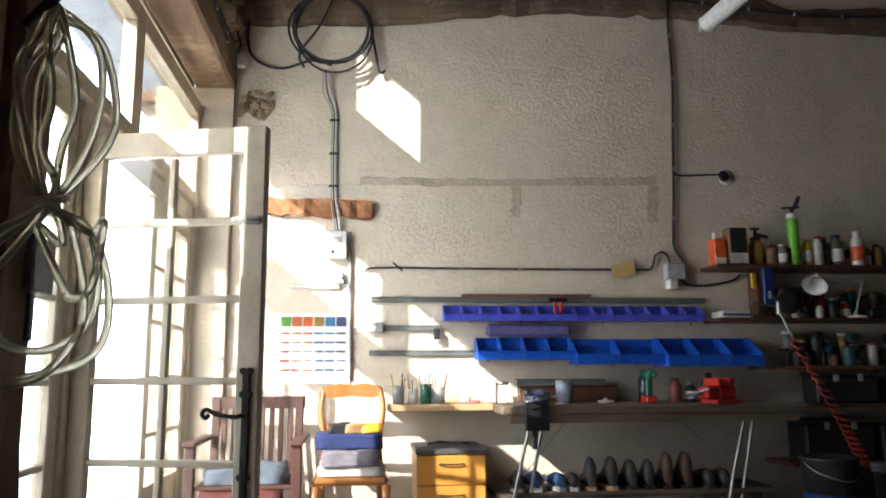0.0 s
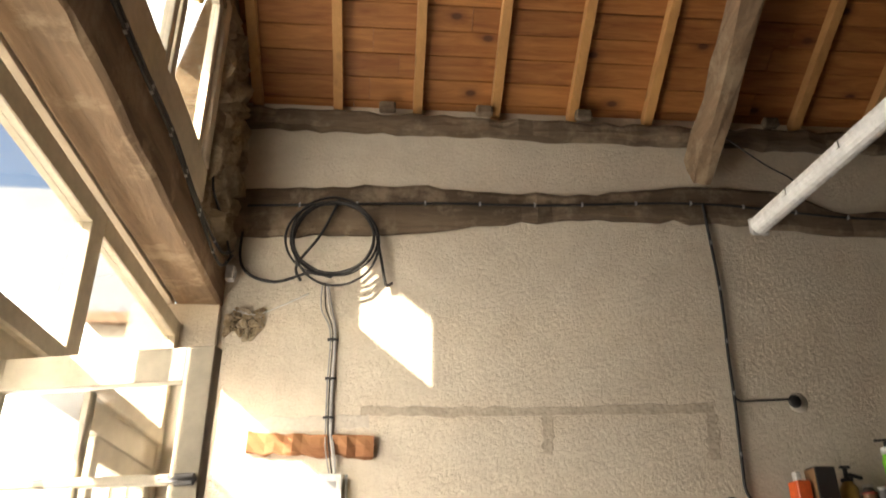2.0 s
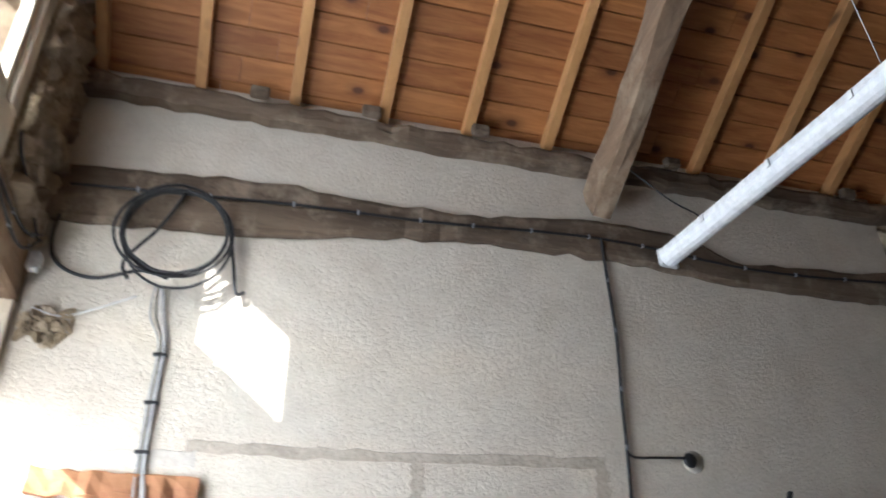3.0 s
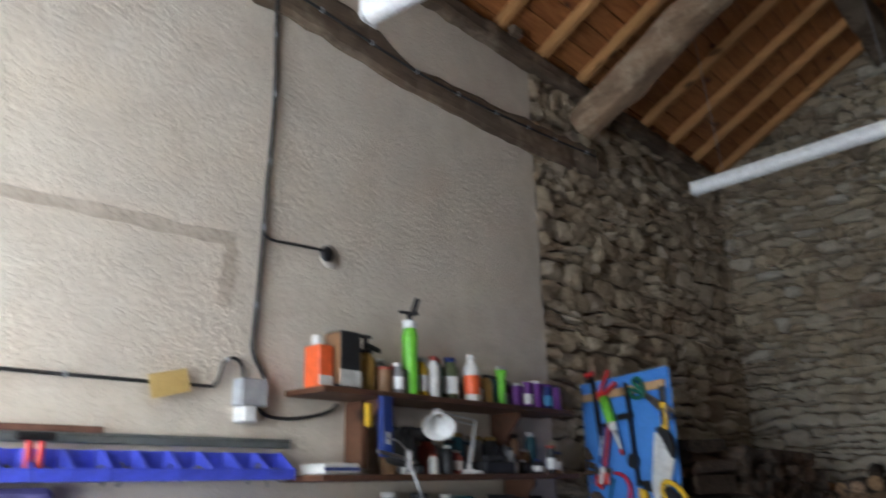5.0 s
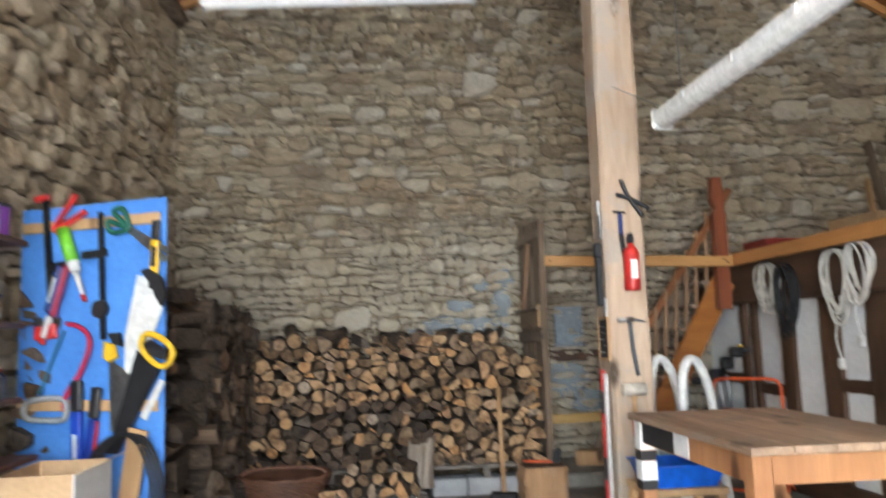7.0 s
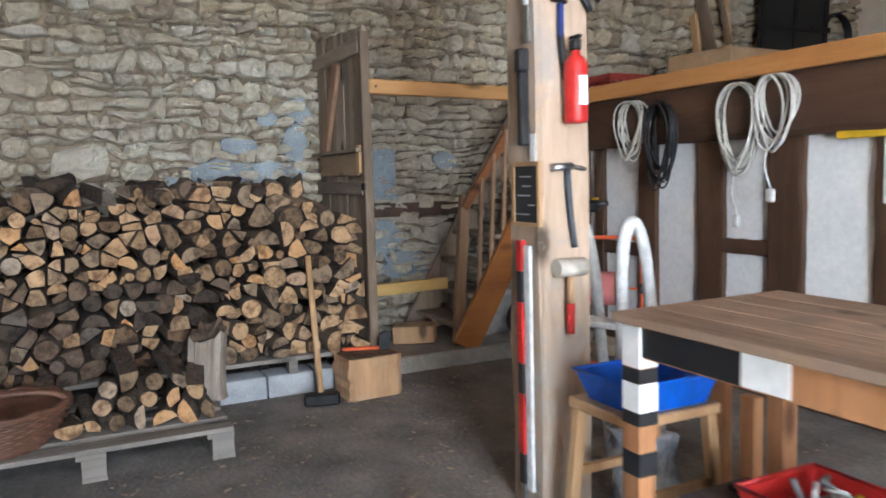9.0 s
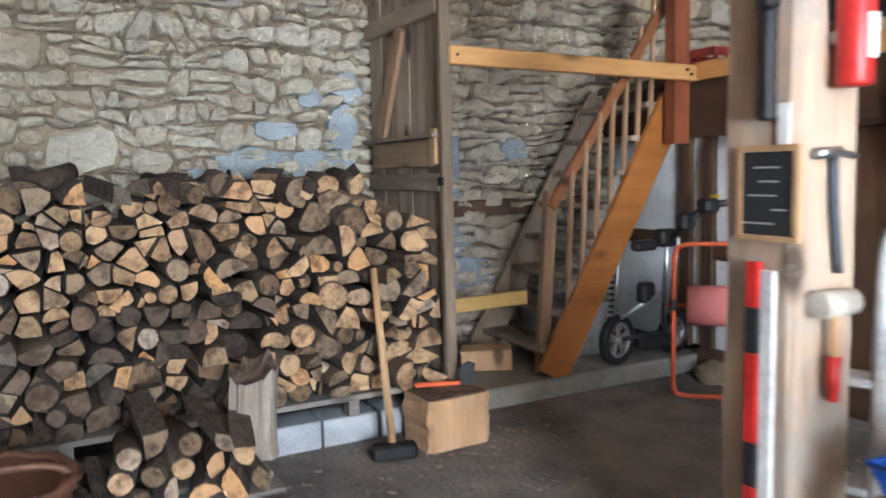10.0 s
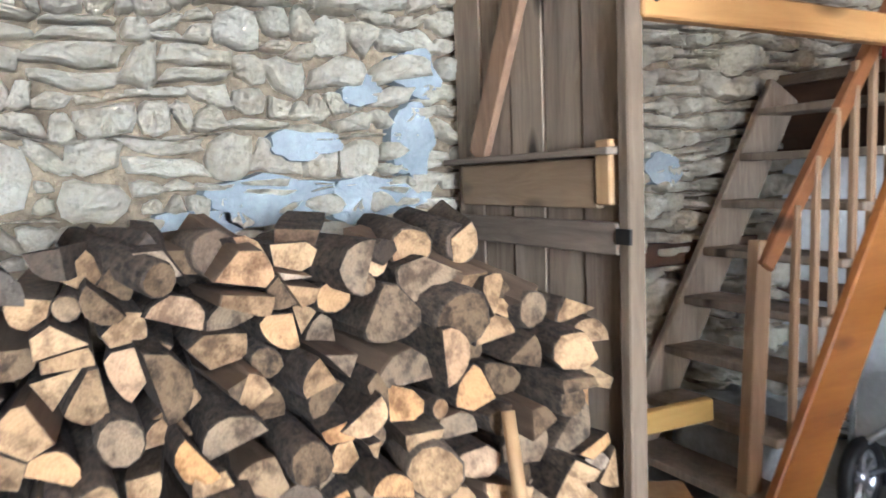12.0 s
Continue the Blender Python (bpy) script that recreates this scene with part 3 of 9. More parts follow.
# upper window in the rubble gable
up = thing("window_2", "cream painted casement window above the lintel", "window")
tagged(up, kind="structure")
for a in ((-0.84, 2.62, 3.14, -0.75, 4.2, 3.34), (-0.82, 4.09, 3.341, -0.745, 4.2, 4.45), (-0.82, 2.6, 3.341, -0.745, 2.72, 4.45), (-0.82, 2.721, 4.38, -0.745, 4.089, 4.46)):
    part("frame", boxes(a, bev=0.008), FRAME_WHITE, up)
for y0, y1 in ((2.75, 3.4), (3.44, 4.08)):
    sash = part("sash", boxes((-0.815, y0, 3.345, -0.765, y0 + 0.06, 4.37), (-0.815, y1 - 0.06, 3.345, -0.765, y1, 4.37), (-0.813, y0 + 0.06, 3.345, -0.767, y1 - 0.06, 3.41), (-0.813, y0 + 0.06, 4.31, -0.767, y1 - 0.06, 4.37), bev=0.004), FRAME_WHITE, up)
    ob = part("pane", boxes((-0.792, y0 + 0.055, 3.405, -0.788, y1 - 0.055, 4.315)), GLASS, sash)
    ob.visible_shadow = False
bm = bmesh.new()
cyl(bm, (-0.765, 3.5, 3.86), (-0.72, 3.5, 3.86), 0.008)
lathe(bm, [(0, 0), (0.018, 0.004), (0.02, 0.016), (0.012, 0.026), (0, 0.028)], m=Matrix.Translation((-0.725, 3.5, 3.86)) @ Matrix.Rotation(radians(90), 4, "Y"))
part("knob", bm, BRASS, up, "brass window knob")

# outside: added hood and board leaf that limit the sun, neighbour's house across the yard
# unseen hood, placed to cut the top of the upper window's sun patch
bm = bmesh.new()
prism(bm, [(4.35, 4.51), (0.6, 4.51), (0.6, 5.5), (2.4, 5.5)], 0.6, Matrix.Translation((-1.0, 0, 0)) @ Matrix.Rotation(radians(90), 4, "Z"))
structure("verge", bm, OLD_Y, "unseen boarded hood added to trim the sun through the upper window", "roof")
# unseen board leaf added to keep sun out of the southern pane
blocker = thing("window_shutter", "unseen wooden leaf added outside the upper window to block sun", "shutter", pose(-0.86, 2.69, 3.3))
for k in range(5):
    part("board", boxes((-0.62 + 0.124 * k, 0, 0, -0.5 + 0.124 * k, 0.025, 1.25), bev=0.003), OLD_Z, blocker)
part("ledge", boxes((-0.6, -0.022, 0.2, -0.02, -0.001, 0.28)), OLD_Z, blocker)
house = thing("neighbour_house", "pale rendered house with a tiled lean-to across the yard", "house", pose(-6.0, 15.4, -0.06, 0, 0, -90))
part("wall", boxes((-3, -7, 0, 0, 5, 9.5)), mottled("grey_blue_render", (0.24, 0.28, 0.33), (0.33, 0.38, 0.44), 2, 0.9), house)
part("lean_to_wall", boxes((0.001, -7, 0, 1.6, 5, 5.9)), mottled("white_render", (0.66, 0.63, 0.58), (0.8, 0.78, 0.72), 2, 0.9), house)
bm = bmesh.new()
for k in range(60):
    y = -7 + 0.2 * k
    cyl(bm, (1.9, y + 0.1, 5.95), (-0.1, y + 0.1, 6.5), 0.11, None, 8)
part("lean_to_roof", bm, mottled("roof_tiles", (0.32, 0.2, 0.13), (0.5, 0.34, 0.24), 5), house)
for y in (-4.6, -1.2, 2.2):
    w = part("window_frame", boxes((-0.03, y, 7.0, 0.04, y + 0.9, 8.5)), FRAME_WHITE, house)


# ---- masonry: irregular stones laid in rough courses ----
def clip(poly, px, py, nx, ny):
    """Keeps the part of a polygon on the side of (px, py) against (nx, ny)."""
    out = []
    n = len(poly)
    for i in range(n):
        a, b = poly[i], poly[(i + 1) % n]
        da, db = (a[0] - px) * nx + (a[1] - py) * ny, (b[0] - px) * nx + (b[1] - py) * ny
        if da <= 0:
            out.append(a)
        if (da < 0 < db) or (db < 0 < da):
            t = da / (da - db)
            out.append((a[0] + (b[0] - a[0]) * t, a[1] + (b[1] - a[1]) * t))
    return out


def cells(rng, u0, u1, v0, v1, cu, cv, jitter=0.42, inside=None, gaps=0.13, spread=0.12):
    """Cells of an uneven packing over a rectangle: outlines of stones or log ends."""
    nu, nv = max(1, round((u1 - u0) / cu)), max(1, round((v1 - v0) / cv))
    cu, cv = (u1 - u0) / nu, (v1 - v0) / nv
    pts = {}
    for j in range(nv):
        for i in range(nu):
            pts[i, j] = ((i + 0.5 + (0.5 if j % 2 else 0) * 0.8 + rng.uniform(-jitter, jitter)), (j + 0.5 + rng.uniform(-jitter, jitter) * 0.85))
    drop = {k for k in pts if rng.random() < gaps}
    weight = {k: rng.uniform(0, spread) for k in pts}
    out = []
    for (i, j), (x, y) in pts.items():
        if (i, j) in drop:
            continue
        poly = [(max(0, x - 1.6), max(0, y - 1.4)), (min(nu, x + 1.6), max(0, y - 1.4)), (min(nu, x + 1.6), min(nv, y + 1.4)), (max(0, x - 1.6), min(nv, y + 1.4))]
        for di in (-2, -1, 0, 1, 2):
            for dj in (-2, -1, 0, 1, 2):
                q = pts.get((i + di, j + dj))
                if q is None or (di == dj == 0) or (i + di, j + dj) in drop:
                    continue
                dx, dy = q[0] - x, q[1] - y
                t = min(0.85, max(0.15, 0.5 + (weight[i, j] - weight[i + di, j + dj]) / (2 * (dx * dx + dy * dy))))
                poly = clip(poly, x + dx * t, y + dy * t, dx, dy)
                if len(poly) < 3:
                    break
        if len(poly) < 3:
            continue
        poly = [(u0 + a * cu, v0 + b * cv) for a, b in poly]
        cx, cy = sum(p[0] for p in poly) / len(poly), sum(p[1] for p in poly) / len(poly)
        if inside is None or inside(cx, cy):
            out.append((cx, cy, poly))
    return out


def rubble(rng, u0, u1, v0, v1, h, inside=None, long=3.4):
    """Rough courses of rubble with wandering beds: rounded stones, thin slips and big blocks that break the courses."""
    beds, v = [v0], v0
    while v < v1:
        v += h * rng.uniform(0.6, 1.6)
        beds.append(v)

    def bed(k, u):
        return beds[k] + 0.056 * noise.noise(Vector((u * 1.9, k * 0.9, 1.1))) + 0.042 * noise.noise(Vector((u * 5.5, k * 2.3, 7.7)))

    def stone(ua, ub, low, high):
        ja, jb = rng.gauss(0, 0.022), rng.gauss(0, 0.022)
        taper_a, taper_b = rng.uniform(0.62, 1.0), rng.uniform(0.62, 1.0)
        nip, pts = rng.uniform(0.03, 0.2), []
        for a, b in ((-1, -1), (-0.45, -1), (0.1, -1), (0.55, -1), (1, -1), (1, -0.1), (1, 1), (0.5, 1), (0.05, 1), (-0.5, 1), (-1, 1), (-1, 0.15)):
            a, b = a + rng.gauss(0, 0.07), b + rng.gauss(0, 0.11)
            b *= (taper_a if a < 0 else taper_b) + (1 - (taper_a if a < 0 else taper_b)) * (1 - min(1, abs(a)))
            k = 1 - nip * min(1, (a * b) ** 2)
            a, b = a * k, b * k
            f = (a + 1) / 2
            u = ua + (ub - ua) * f + (ja * (1 - f) + jb * f) * b
            pts.append((u, low(u) + (high(u) - low(u)) * (b + 1) / 2))
        return (sum(q[0] for q in pts) / 12, sum(q[1] for q in pts) / 12, pts)

    big = []
    for _ in range(int((u1 - u0) * (v1 - v0) * 1.8)):
        u, k = rng.uniform(u0, u1), rng.randrange(len(beds) - 2)
        w = (beds[k + 2] - beds[k]) * rng.uniform(1.1, 2.1)
        if all(abs(u - b[0]) > (w + b[1]) * 0.6 or abs(k - b[2]) > 1 for b in big) and u0 + w < u < u1 - w:
            big.append((u, w, k))
    out = [stone(u - w / 2, u + w / 2, lambda x: bed(k, x), lambda x: bed(k + 2, x)) for u, w, k in big]
    for k in range(len(beds) - 1):
        u = u0 + rng.uniform(-0.1, 0)
        while u < u1:
            tall = beds[k + 1] - beds[k]
            w = max(0.05, tall * (0.8 + long * rng.random() ** 1.7))
            ua, ub = u, min(u + w, u1)
            u = ub
            hit = next((b for b in big if b[2] in (k, k - 1) and ua < b[0] + b[1] / 2 and ub > b[0] - b[1] / 2), None)
            if hit:
                if ua < hit[0] - hit[1] / 2 - 0.045:
                    ub = hit[0] - hit[1] / 2
                elif ub > hit[0] + hit[1] / 2 + 0.045:
                    ua = hit[0] + hit[1] / 2
                else:
                    continue
                u = max(u if ub == u else ub, hit[0] + hit[1] / 2) if ua < hit[0] else u
            if ub - ua < 0.03:
                continue
            if tall > h * 0.95 and rng.random() < 0.24:
                f = rng.uniform(0.35, 0.65)
                mid = lambda x: bed(k, x) * (1 - f) + bed(k + 1, x) * f
                out += [stone(ua, ub, lambda x: bed(k, x), mid), stone(ua, ub, mid, lambda x: bed(k + 1, x))]
            else:
                out.append(stone(ua, ub, lambda x: bed(k, x), lambda x: bed(k + 1, x)))
    return [c for c in out if inside is None or inside(c[0], c[1])]


def tidy(poly, least):
    out = [p for i, p in enumerate(poly) if math.hypot(p[0] - poly[i - 1][0], p[1] - poly[i - 1][1]) > least]
    return out if len(out) > 2 else poly


def soften(poly, k=0.22):
    out = []
    for i, a in enumerate(poly):
        b = poly[(i + 1) % len(poly)]
        out += [(a[0] + (b[0] - a[0]) * k, a[1] + (b[1] - a[1]) * k), (a[0] + (b[0] - a[0]) * (1 - k), a[1] + (b[1] - a[1]) * (1 - k))]
    return out


def stone_faces(rng, cell, gap=0.004, proud=0.065):
    """Vertices (u, v, out) and faces of one stone with a rough, tilted, facetted face."""
    cx, cy, poly = cell
    n = len(poly)
    du, dv = max(p[0] for p in poly) - min(p[0] for p in poly), max(p[1] for p in poly) - min(p[1] for p in poly)
    g = gap * rng.uniform(0.3, 2.0)
    su, sv = max(0.6, 1 - 2 * g / du), max(0.6, 1 - 2 * g / dv)
    h = proud * rng.uniform(0.3, 1.15)
    tu, tv = rng.gauss(0, 0.1), rng.gauss(0, 0.2)
    vs = []
    for scale, high, wild in ((1.0, None, 0), (1.0, 0.45, 0.004), (rng.uniform(0.76, 0.88), 1.0, 0.006), (rng.uniform(0.3, 0.5), 1.12, 0.009)):
        for x, y in poly:
            a, b = (x - cx) * su * scale, (y - cy) * sv * scale
            d = -0.035 if high is None else max(0.002, h * high + (a * tu + b * tv if high > 0.5 else 0) + rng.gauss(0, wild))
            vs.append((cx + a, cy + b, d))
    fs = [(k * n + i, k * n + (i + 1) % n, (k + 1) * n + (i + 1) % n, (k + 1) * n + i) for k in (0, 1, 2) for i in range(n)]
    vs.append((cx + rng.gauss(0, 0.1) * du, cy + rng.gauss(0, 0.1) * dv, max(0.004, h * 1.15 + rng.gauss(0, 0.006))))
    fs += [(3 * n + i, 3 * n + (i + 1) % n, 4 * n) for i in range(n)]
    return vs, fs


def lay_stones(rng, found, place, near, parent, material):
    """The nearest stones are objects of their own; the others share one mesh."""
    rest_v, rest_f = [], []
    count = 0
    for c in found:
        vs, fs = stone_faces(rng, c)
        if near(c[0], c[1]) and count < 290:
            me = bpy.data.meshes.new("stone")
            me.from_pydata([place(*v) for v in vs], [], fs)
            me.materials.append(material)
            ob = new("stone", me)
            ob.parent = parent
            count += 1
        else:
            o = len(rest_v)
            rest_v += [place(*v) for v in vs]
            rest_f += [tuple(i + o for i in f) for f in fs]
    me = bpy.data.meshes.new("masonry")
    me.from_pydata(rest_v, [], rest_f)
    me.materials.append(material)
    ob = new("masonry", me)
    ob.parent = parent
    tagged(ob, kind="stuff")


# ---- firewood ----
def bark_material():
    m, nt, p = base("rough_bark", 0.95)
    info = nt.nodes.new("ShaderNodeObjectInfo")
    sc = nt.nodes.new("ShaderNodeVectorMath")
    sc.operation = "SCALE"
    sc.inputs["Scale"].default_value = 37.0
    nt.links.new(info.outputs["Random"], sc.inputs[0])
    own = sc.outputs[0]
    geo = nt.nodes.new("ShaderNodeNewGeometry")
    add = nt.nodes.new("ShaderNodeMath")
    add.operation = "ADD"
    nt.links.new(info.outputs["Random"], add.inputs[0])
    nt.links.new(geo.outputs["Random Per Island"], add.inputs[1])
    fr = nt.nodes.new("ShaderNodeMath")
    fr.operation = "FRACT"
    nt.links.new(add.outputs[0], fr.inputs[0])
    tone = ramp(nt, fr.outputs[0], [(0, (0.022, 0.015, 0.011)), (0.6, (0.055, 0.038, 0.026)), (0.85, (0.12, 0.082, 0.054)), (1, (0.25, 0.18, 0.125))])
    n1 = noise_tex(nt, 26, (1, 1, 1), 6, 0.7, 0.0, own)
    n4 = noise_tex(nt, 95, (0.35, 1, 1), 5, 0.7, 0.0, own)
    tone = mixed(nt, 0.45, tone, ramp(nt, n4, [(0.4, (0.012, 0.009, 0.007)), (0.6, (0.24, 0.165, 0.11))]))
    nt.links.new(mixed(nt, 0.5, tone, ramp(nt, n1, [(0.42, (0.01, 0.0075, 0.006)), (0.66, (0.14, 0.1, 0.066))])), p.inputs["Base Color"])
    bump(nt, p, n1, 0.8, 0.02)
    return m


def end_grain_material(name, dark, light):
    """Cut ends: each log a tone of its own from fresh yellow to grey, with rings, drying checks and dirt."""
    m, nt, p = base(name, 0.85)
    info = nt.nodes.new("ShaderNodeObjectInfo")
    sc = nt.nodes.new("ShaderNodeVectorMath")
    sc.operation = "SCALE"
    sc.inputs["Scale"].default_value = 37.0
    nt.links.new(info.outputs["Random"], sc.inputs[0])
    own = sc.outputs[0]
    mid = tuple((a + b) / 2 for a, b in zip(dark, light))
    grey = sum(light) / 3
    tone = ramp(nt, info.outputs["Random"], [(0.0, tuple(v * 0.7 for v in dark)), (0.14, dark), (0.26, (grey * 0.62, grey * 0.5, grey * 0.38)), (0.4, mid), (0.52, (light[0] * 0.85, light[1] * 0.8, light[2] * 0.78)), (0.64, light), (0.78, (light[0] * 1.16, light[1] * 1.2, light[2] * 1.28)), (0.88, (light[0] * 1.1, light[1] * 0.82, light[2] * 0.5)), (1, (grey * 1.2, grey * 1.05, grey * 0.88))])
    co = nt.nodes.new("ShaderNodeTexCoord")
    flat_co = nt.nodes.new("ShaderNodeMapping")
    flat_co.inputs["Scale"].default_value = (0, 1, 1)
    flat_co.inputs["Location"].default_value = (0, 0.02, 0.013)
    nt.links.new(co.outputs["Object"], flat_co.inputs["Vector"])
    far = nt.nodes.new("ShaderNodeVectorMath")
    far.operation = "LENGTH"
    nt.links.new(flat_co.outputs["Vector"], far.inputs[0])
    n1 = noise_tex(nt, 26, (1, 1, 1), 6, 0.72, 0.0, own)
    n2 = noise_tex(nt, 110, (1, 1, 1), 4, 0.7, 0.0, own)
    wob = nt.nodes.new("ShaderNodeMath")
    wob.operation = "MULTIPLY_ADD"
    wob.inputs[1].default_value = 0.012
    nt.links.new(n1, wob.inputs[0])
    nt.links.new(far.outputs["Value"], wob.inputs[2])
    ring = nt.nodes.new("ShaderNodeMath")
    ring.operation = "SINE"
    mul = nt.nodes.new("ShaderNodeMath")
    mul.operation = "MULTIPLY"
    mul.inputs[1].default_value = 700.0
    nt.links.new(wob.outputs[0], mul.inputs[0])
    nt.links.new(mul.outputs[0], ring.inputs[0])
    c = mixed(nt, 0.3, tone, ramp(nt, n1, [(0.33, tuple(v * 0.6 for v in dark)), (0.55, light)]))
    c = mixed(nt, 0.16, c, ramp(nt, ring.outputs[0], [(0.0, (0.62, 0.55, 0.48)), (0.7, (1, 1, 1))]), "MULTIPLY")
    c = mixed(nt, 0.3, c, ramp(nt, n2, [(0.34, (0.4, 0.36, 0.32)), (0.5, (1, 1, 1))]), "MULTIPLY")
    n3 = noise_tex(nt, 13, (1, 1, 1), 5, 0.65, 0.0, own)
    c = mixed(nt, 0.75, c, ramp(nt, n3, [(0.38, (0.3, 0.24, 0.2)), (0.54, (1, 1, 1))]), "MULTIPLY")
    nt.links.new(c, p.inputs["Base Color"])
    bump(nt, p, mixed(nt, 0.5, n1, n2), 0.8, 0.015)
    return m


BARK = bark_material()
SPLIT_SIDE = wood("split_log_side", (0.09, 0.058, 0.037), (0.3, 0.2, 0.125), "x", 0.85, 9, False, vary=0.6, strength=0.7)
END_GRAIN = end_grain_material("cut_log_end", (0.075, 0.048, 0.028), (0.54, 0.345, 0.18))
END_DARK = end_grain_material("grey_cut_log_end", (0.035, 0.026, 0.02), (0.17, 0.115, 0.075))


def log_mesh(rng, outline, length, mats, rounded, taper=0.94):
    """One log lying along x with its cut face at x = 0: split faces flat, bark side round."""
    n = len(outline)
    bm = bmesh.new()
    skew = [rng.gauss(0, 0.008) for _ in range(2)]
    cut = [rng.gauss(0, 0.2), rng.gauss(0, 0.2)]
    rings = []
    for x, s in ((0.0, 0.9 if rounded else 0.95), (0.008, 1.0), (length * 0.5, 1.0 + rng.gauss(0, 0.02)), (length, taper)):
        rings.append([bm.verts.new((x + (y * cut[0] + z * cut[1] if x < 0.1 else 0), y * s + skew[0] * x / length, z * s + skew[1] * x / length + (rng.gauss(0, 0.002) if x > 0.01 else 0))) for y, z in outline])
    for a, b in zip(rings, rings[1:]):
        for i in range(n):
            f = bm.faces.new((a[i], b[i], b[(i + 1) % n], a[(i + 1) % n]))
            f.material_index = 1
            f.smooth = rounded
    bm.faces.new(rings[0])
    f = bm.faces.new(rings[-1][::-1])
    return finish("log", bm, mats)


def split_outline(rng, r):
    """Outline of a log end about radius r: round, half, or quarter split."""
    kind = rng.random()
    if kind < 0.3:
        n = 11
        return [(r * rng.uniform(0.9, 1.04) * math.cos(k * math.tau / n), r * rng.uniform(0.9, 1.04) * math.sin(k * math.tau / n)) for k in range(n)], True
    spread = rng.choice((1.3, 1.6, 2.2, 3.0))
    a0 = rng.uniform(0, math.tau)
    big = r * (1.75 if spread < 1.8 else 1.35)
    pts = [(0, 0)] + [(big * rng.uniform(0.93, 1.03) * math.cos(a0 + spread * k / 5), big * rng.uniform(0.93, 1.03) * math.sin(a0 + spread * k / 5)) for k in range(6)]
    cx, cy = sum(p[0] for p in pts) / 7, sum(p[1] for p in pts) / 7
    return [(x - cx, y - cy) for x, y in pts], False


def lay_logs(rng, found, where, length, parent, mats, keep=lambda cx, cy: True):
    """Fills packed cells with split and round logs; many cells hold two halves of a split log."""
    halves = []
    for cx, cy, poly in found:
        if rng.random() < 0.3:
            a = rng.uniform(0, math.pi)
            nx, ny = math.cos(a), math.sin(a)
            o = rng.uniform(-0.012, 0.012)
            for s in (-1, 1):
                h = clip(poly, cx + nx * (o - s * 0.003), cy + ny * (o - s * 0.003), s * nx, s * ny)
                if len(h) > 2:
                    halves.append((sum(p[0] for p in h) / len(h), sum(p[1] for p in h) / len(h), h))
        else:
            halves.append((cx, cy, poly))
    for cx, cy, poly in halves:
        if not keep(cx, cy):
            continue
        poly = tidy(poly, 0.02)
        ext = [math.hypot(x - cx, y - cy) for x, y in poly]
        kind = rng.random()
        s = rng.uniform(0.86, 0.97)
        if kind < 0.2:
            r = min(ext) * 1.06
            outline = [(r * rng.uniform(0.93, 1.05) * math.cos(k * math.tau / 11), r * rng.uniform(0.93, 1.05) * math.sin(k * math.tau / 11)) for k in range(11)]
            rounded = True
        elif kind < 0.42:
            # a half-round: one flat split face, bark round the rest
            r = (min(ext) + max(ext)) * 0.5
            turn_by = rng.choice((0.0, math.pi, rng.uniform(0, math.tau))) + rng.gauss(0, 0.3)
            outline = [(r * rng.uniform(0.95, 1.05) * math.cos(turn_by + math.pi * k / 9), r * rng.uniform(0.95, 1.05) * math.sin(turn_by + math.pi * k / 9)) for k in range(10)]
            ox, oy = 0.42 * r * math.cos(turn_by + math.pi / 2), 0.42 * r * math.sin(turn_by + math.pi / 2)
            outline = [(x - ox, y - oy) for x, y in outline]
            rounded = False
        elif kind < 0.86:
            # a split wedge: two flat faces meeting at the heart, bark on the outer arc
            best = max(range(len(poly)), key=lambda i: ext[i] + rng.uniform(0, 0.02))
            ax, ay = poly[best]
            span = [math.hypot(x - ax, y - ay) for x, y in poly]
            reach = max(span) * rng.uniform(0.74, 0.92)
            ring = []
            for k, (x, y) in enumerate(poly[best + 1:] + poly[:best]):
                if ring:
                    px, py = ring[-1]
                    ring += [(px + (x - px) * f, py + (y - py) * f) for f in (0.33, 0.67)]
                ring.append((x, y))
            pts = [(ax, ay)]
            for x, y in ring:
                d = math.hypot(x - ax, y - ay)
                f = min(1.0, reach / max(d, 1e-4))
                pts.append((ax + (x - ax) * f, ay + (y - ay) * f))
            outline = [((x - cx) * s, (y - cy) * s) for x, y in pts]
            rounded = False
        else:
            pts = poly
            if kind > 0.9:
                i = rng.randrange(len(pts))
                soft_pts = []
                for k, p in enumerate(pts):
                    if (k - i) % len(pts) in (0, 1):
                        soft_pts.append(p)
                    else:
                        a, b = pts[k - 1], pts[(k + 1) % len(pts)]
                        soft_pts += [(p[0] + (a[0] - p[0]) * 0.3, p[1] + (a[1] - p[1]) * 0.3), (p[0] + (b[0] - p[0]) * 0.3, p[1] + (b[1] - p[1]) * 0.3)]
                pts = soft_pts
            outline = [((x - cx) * s, (y - cy) * s) for x, y in pts]
            rounded = False
        me = log_mesh(rng, outline, length * rng.uniform(0.9, 1.05), [mats[0], SPLIT_SIDE] if not rounded and rng.random() < 0.22 else mats, rounded)
        ob = new("log", me)
        ob.parent = parent
        ob.matrix_basis = where(cx, cy, rng)


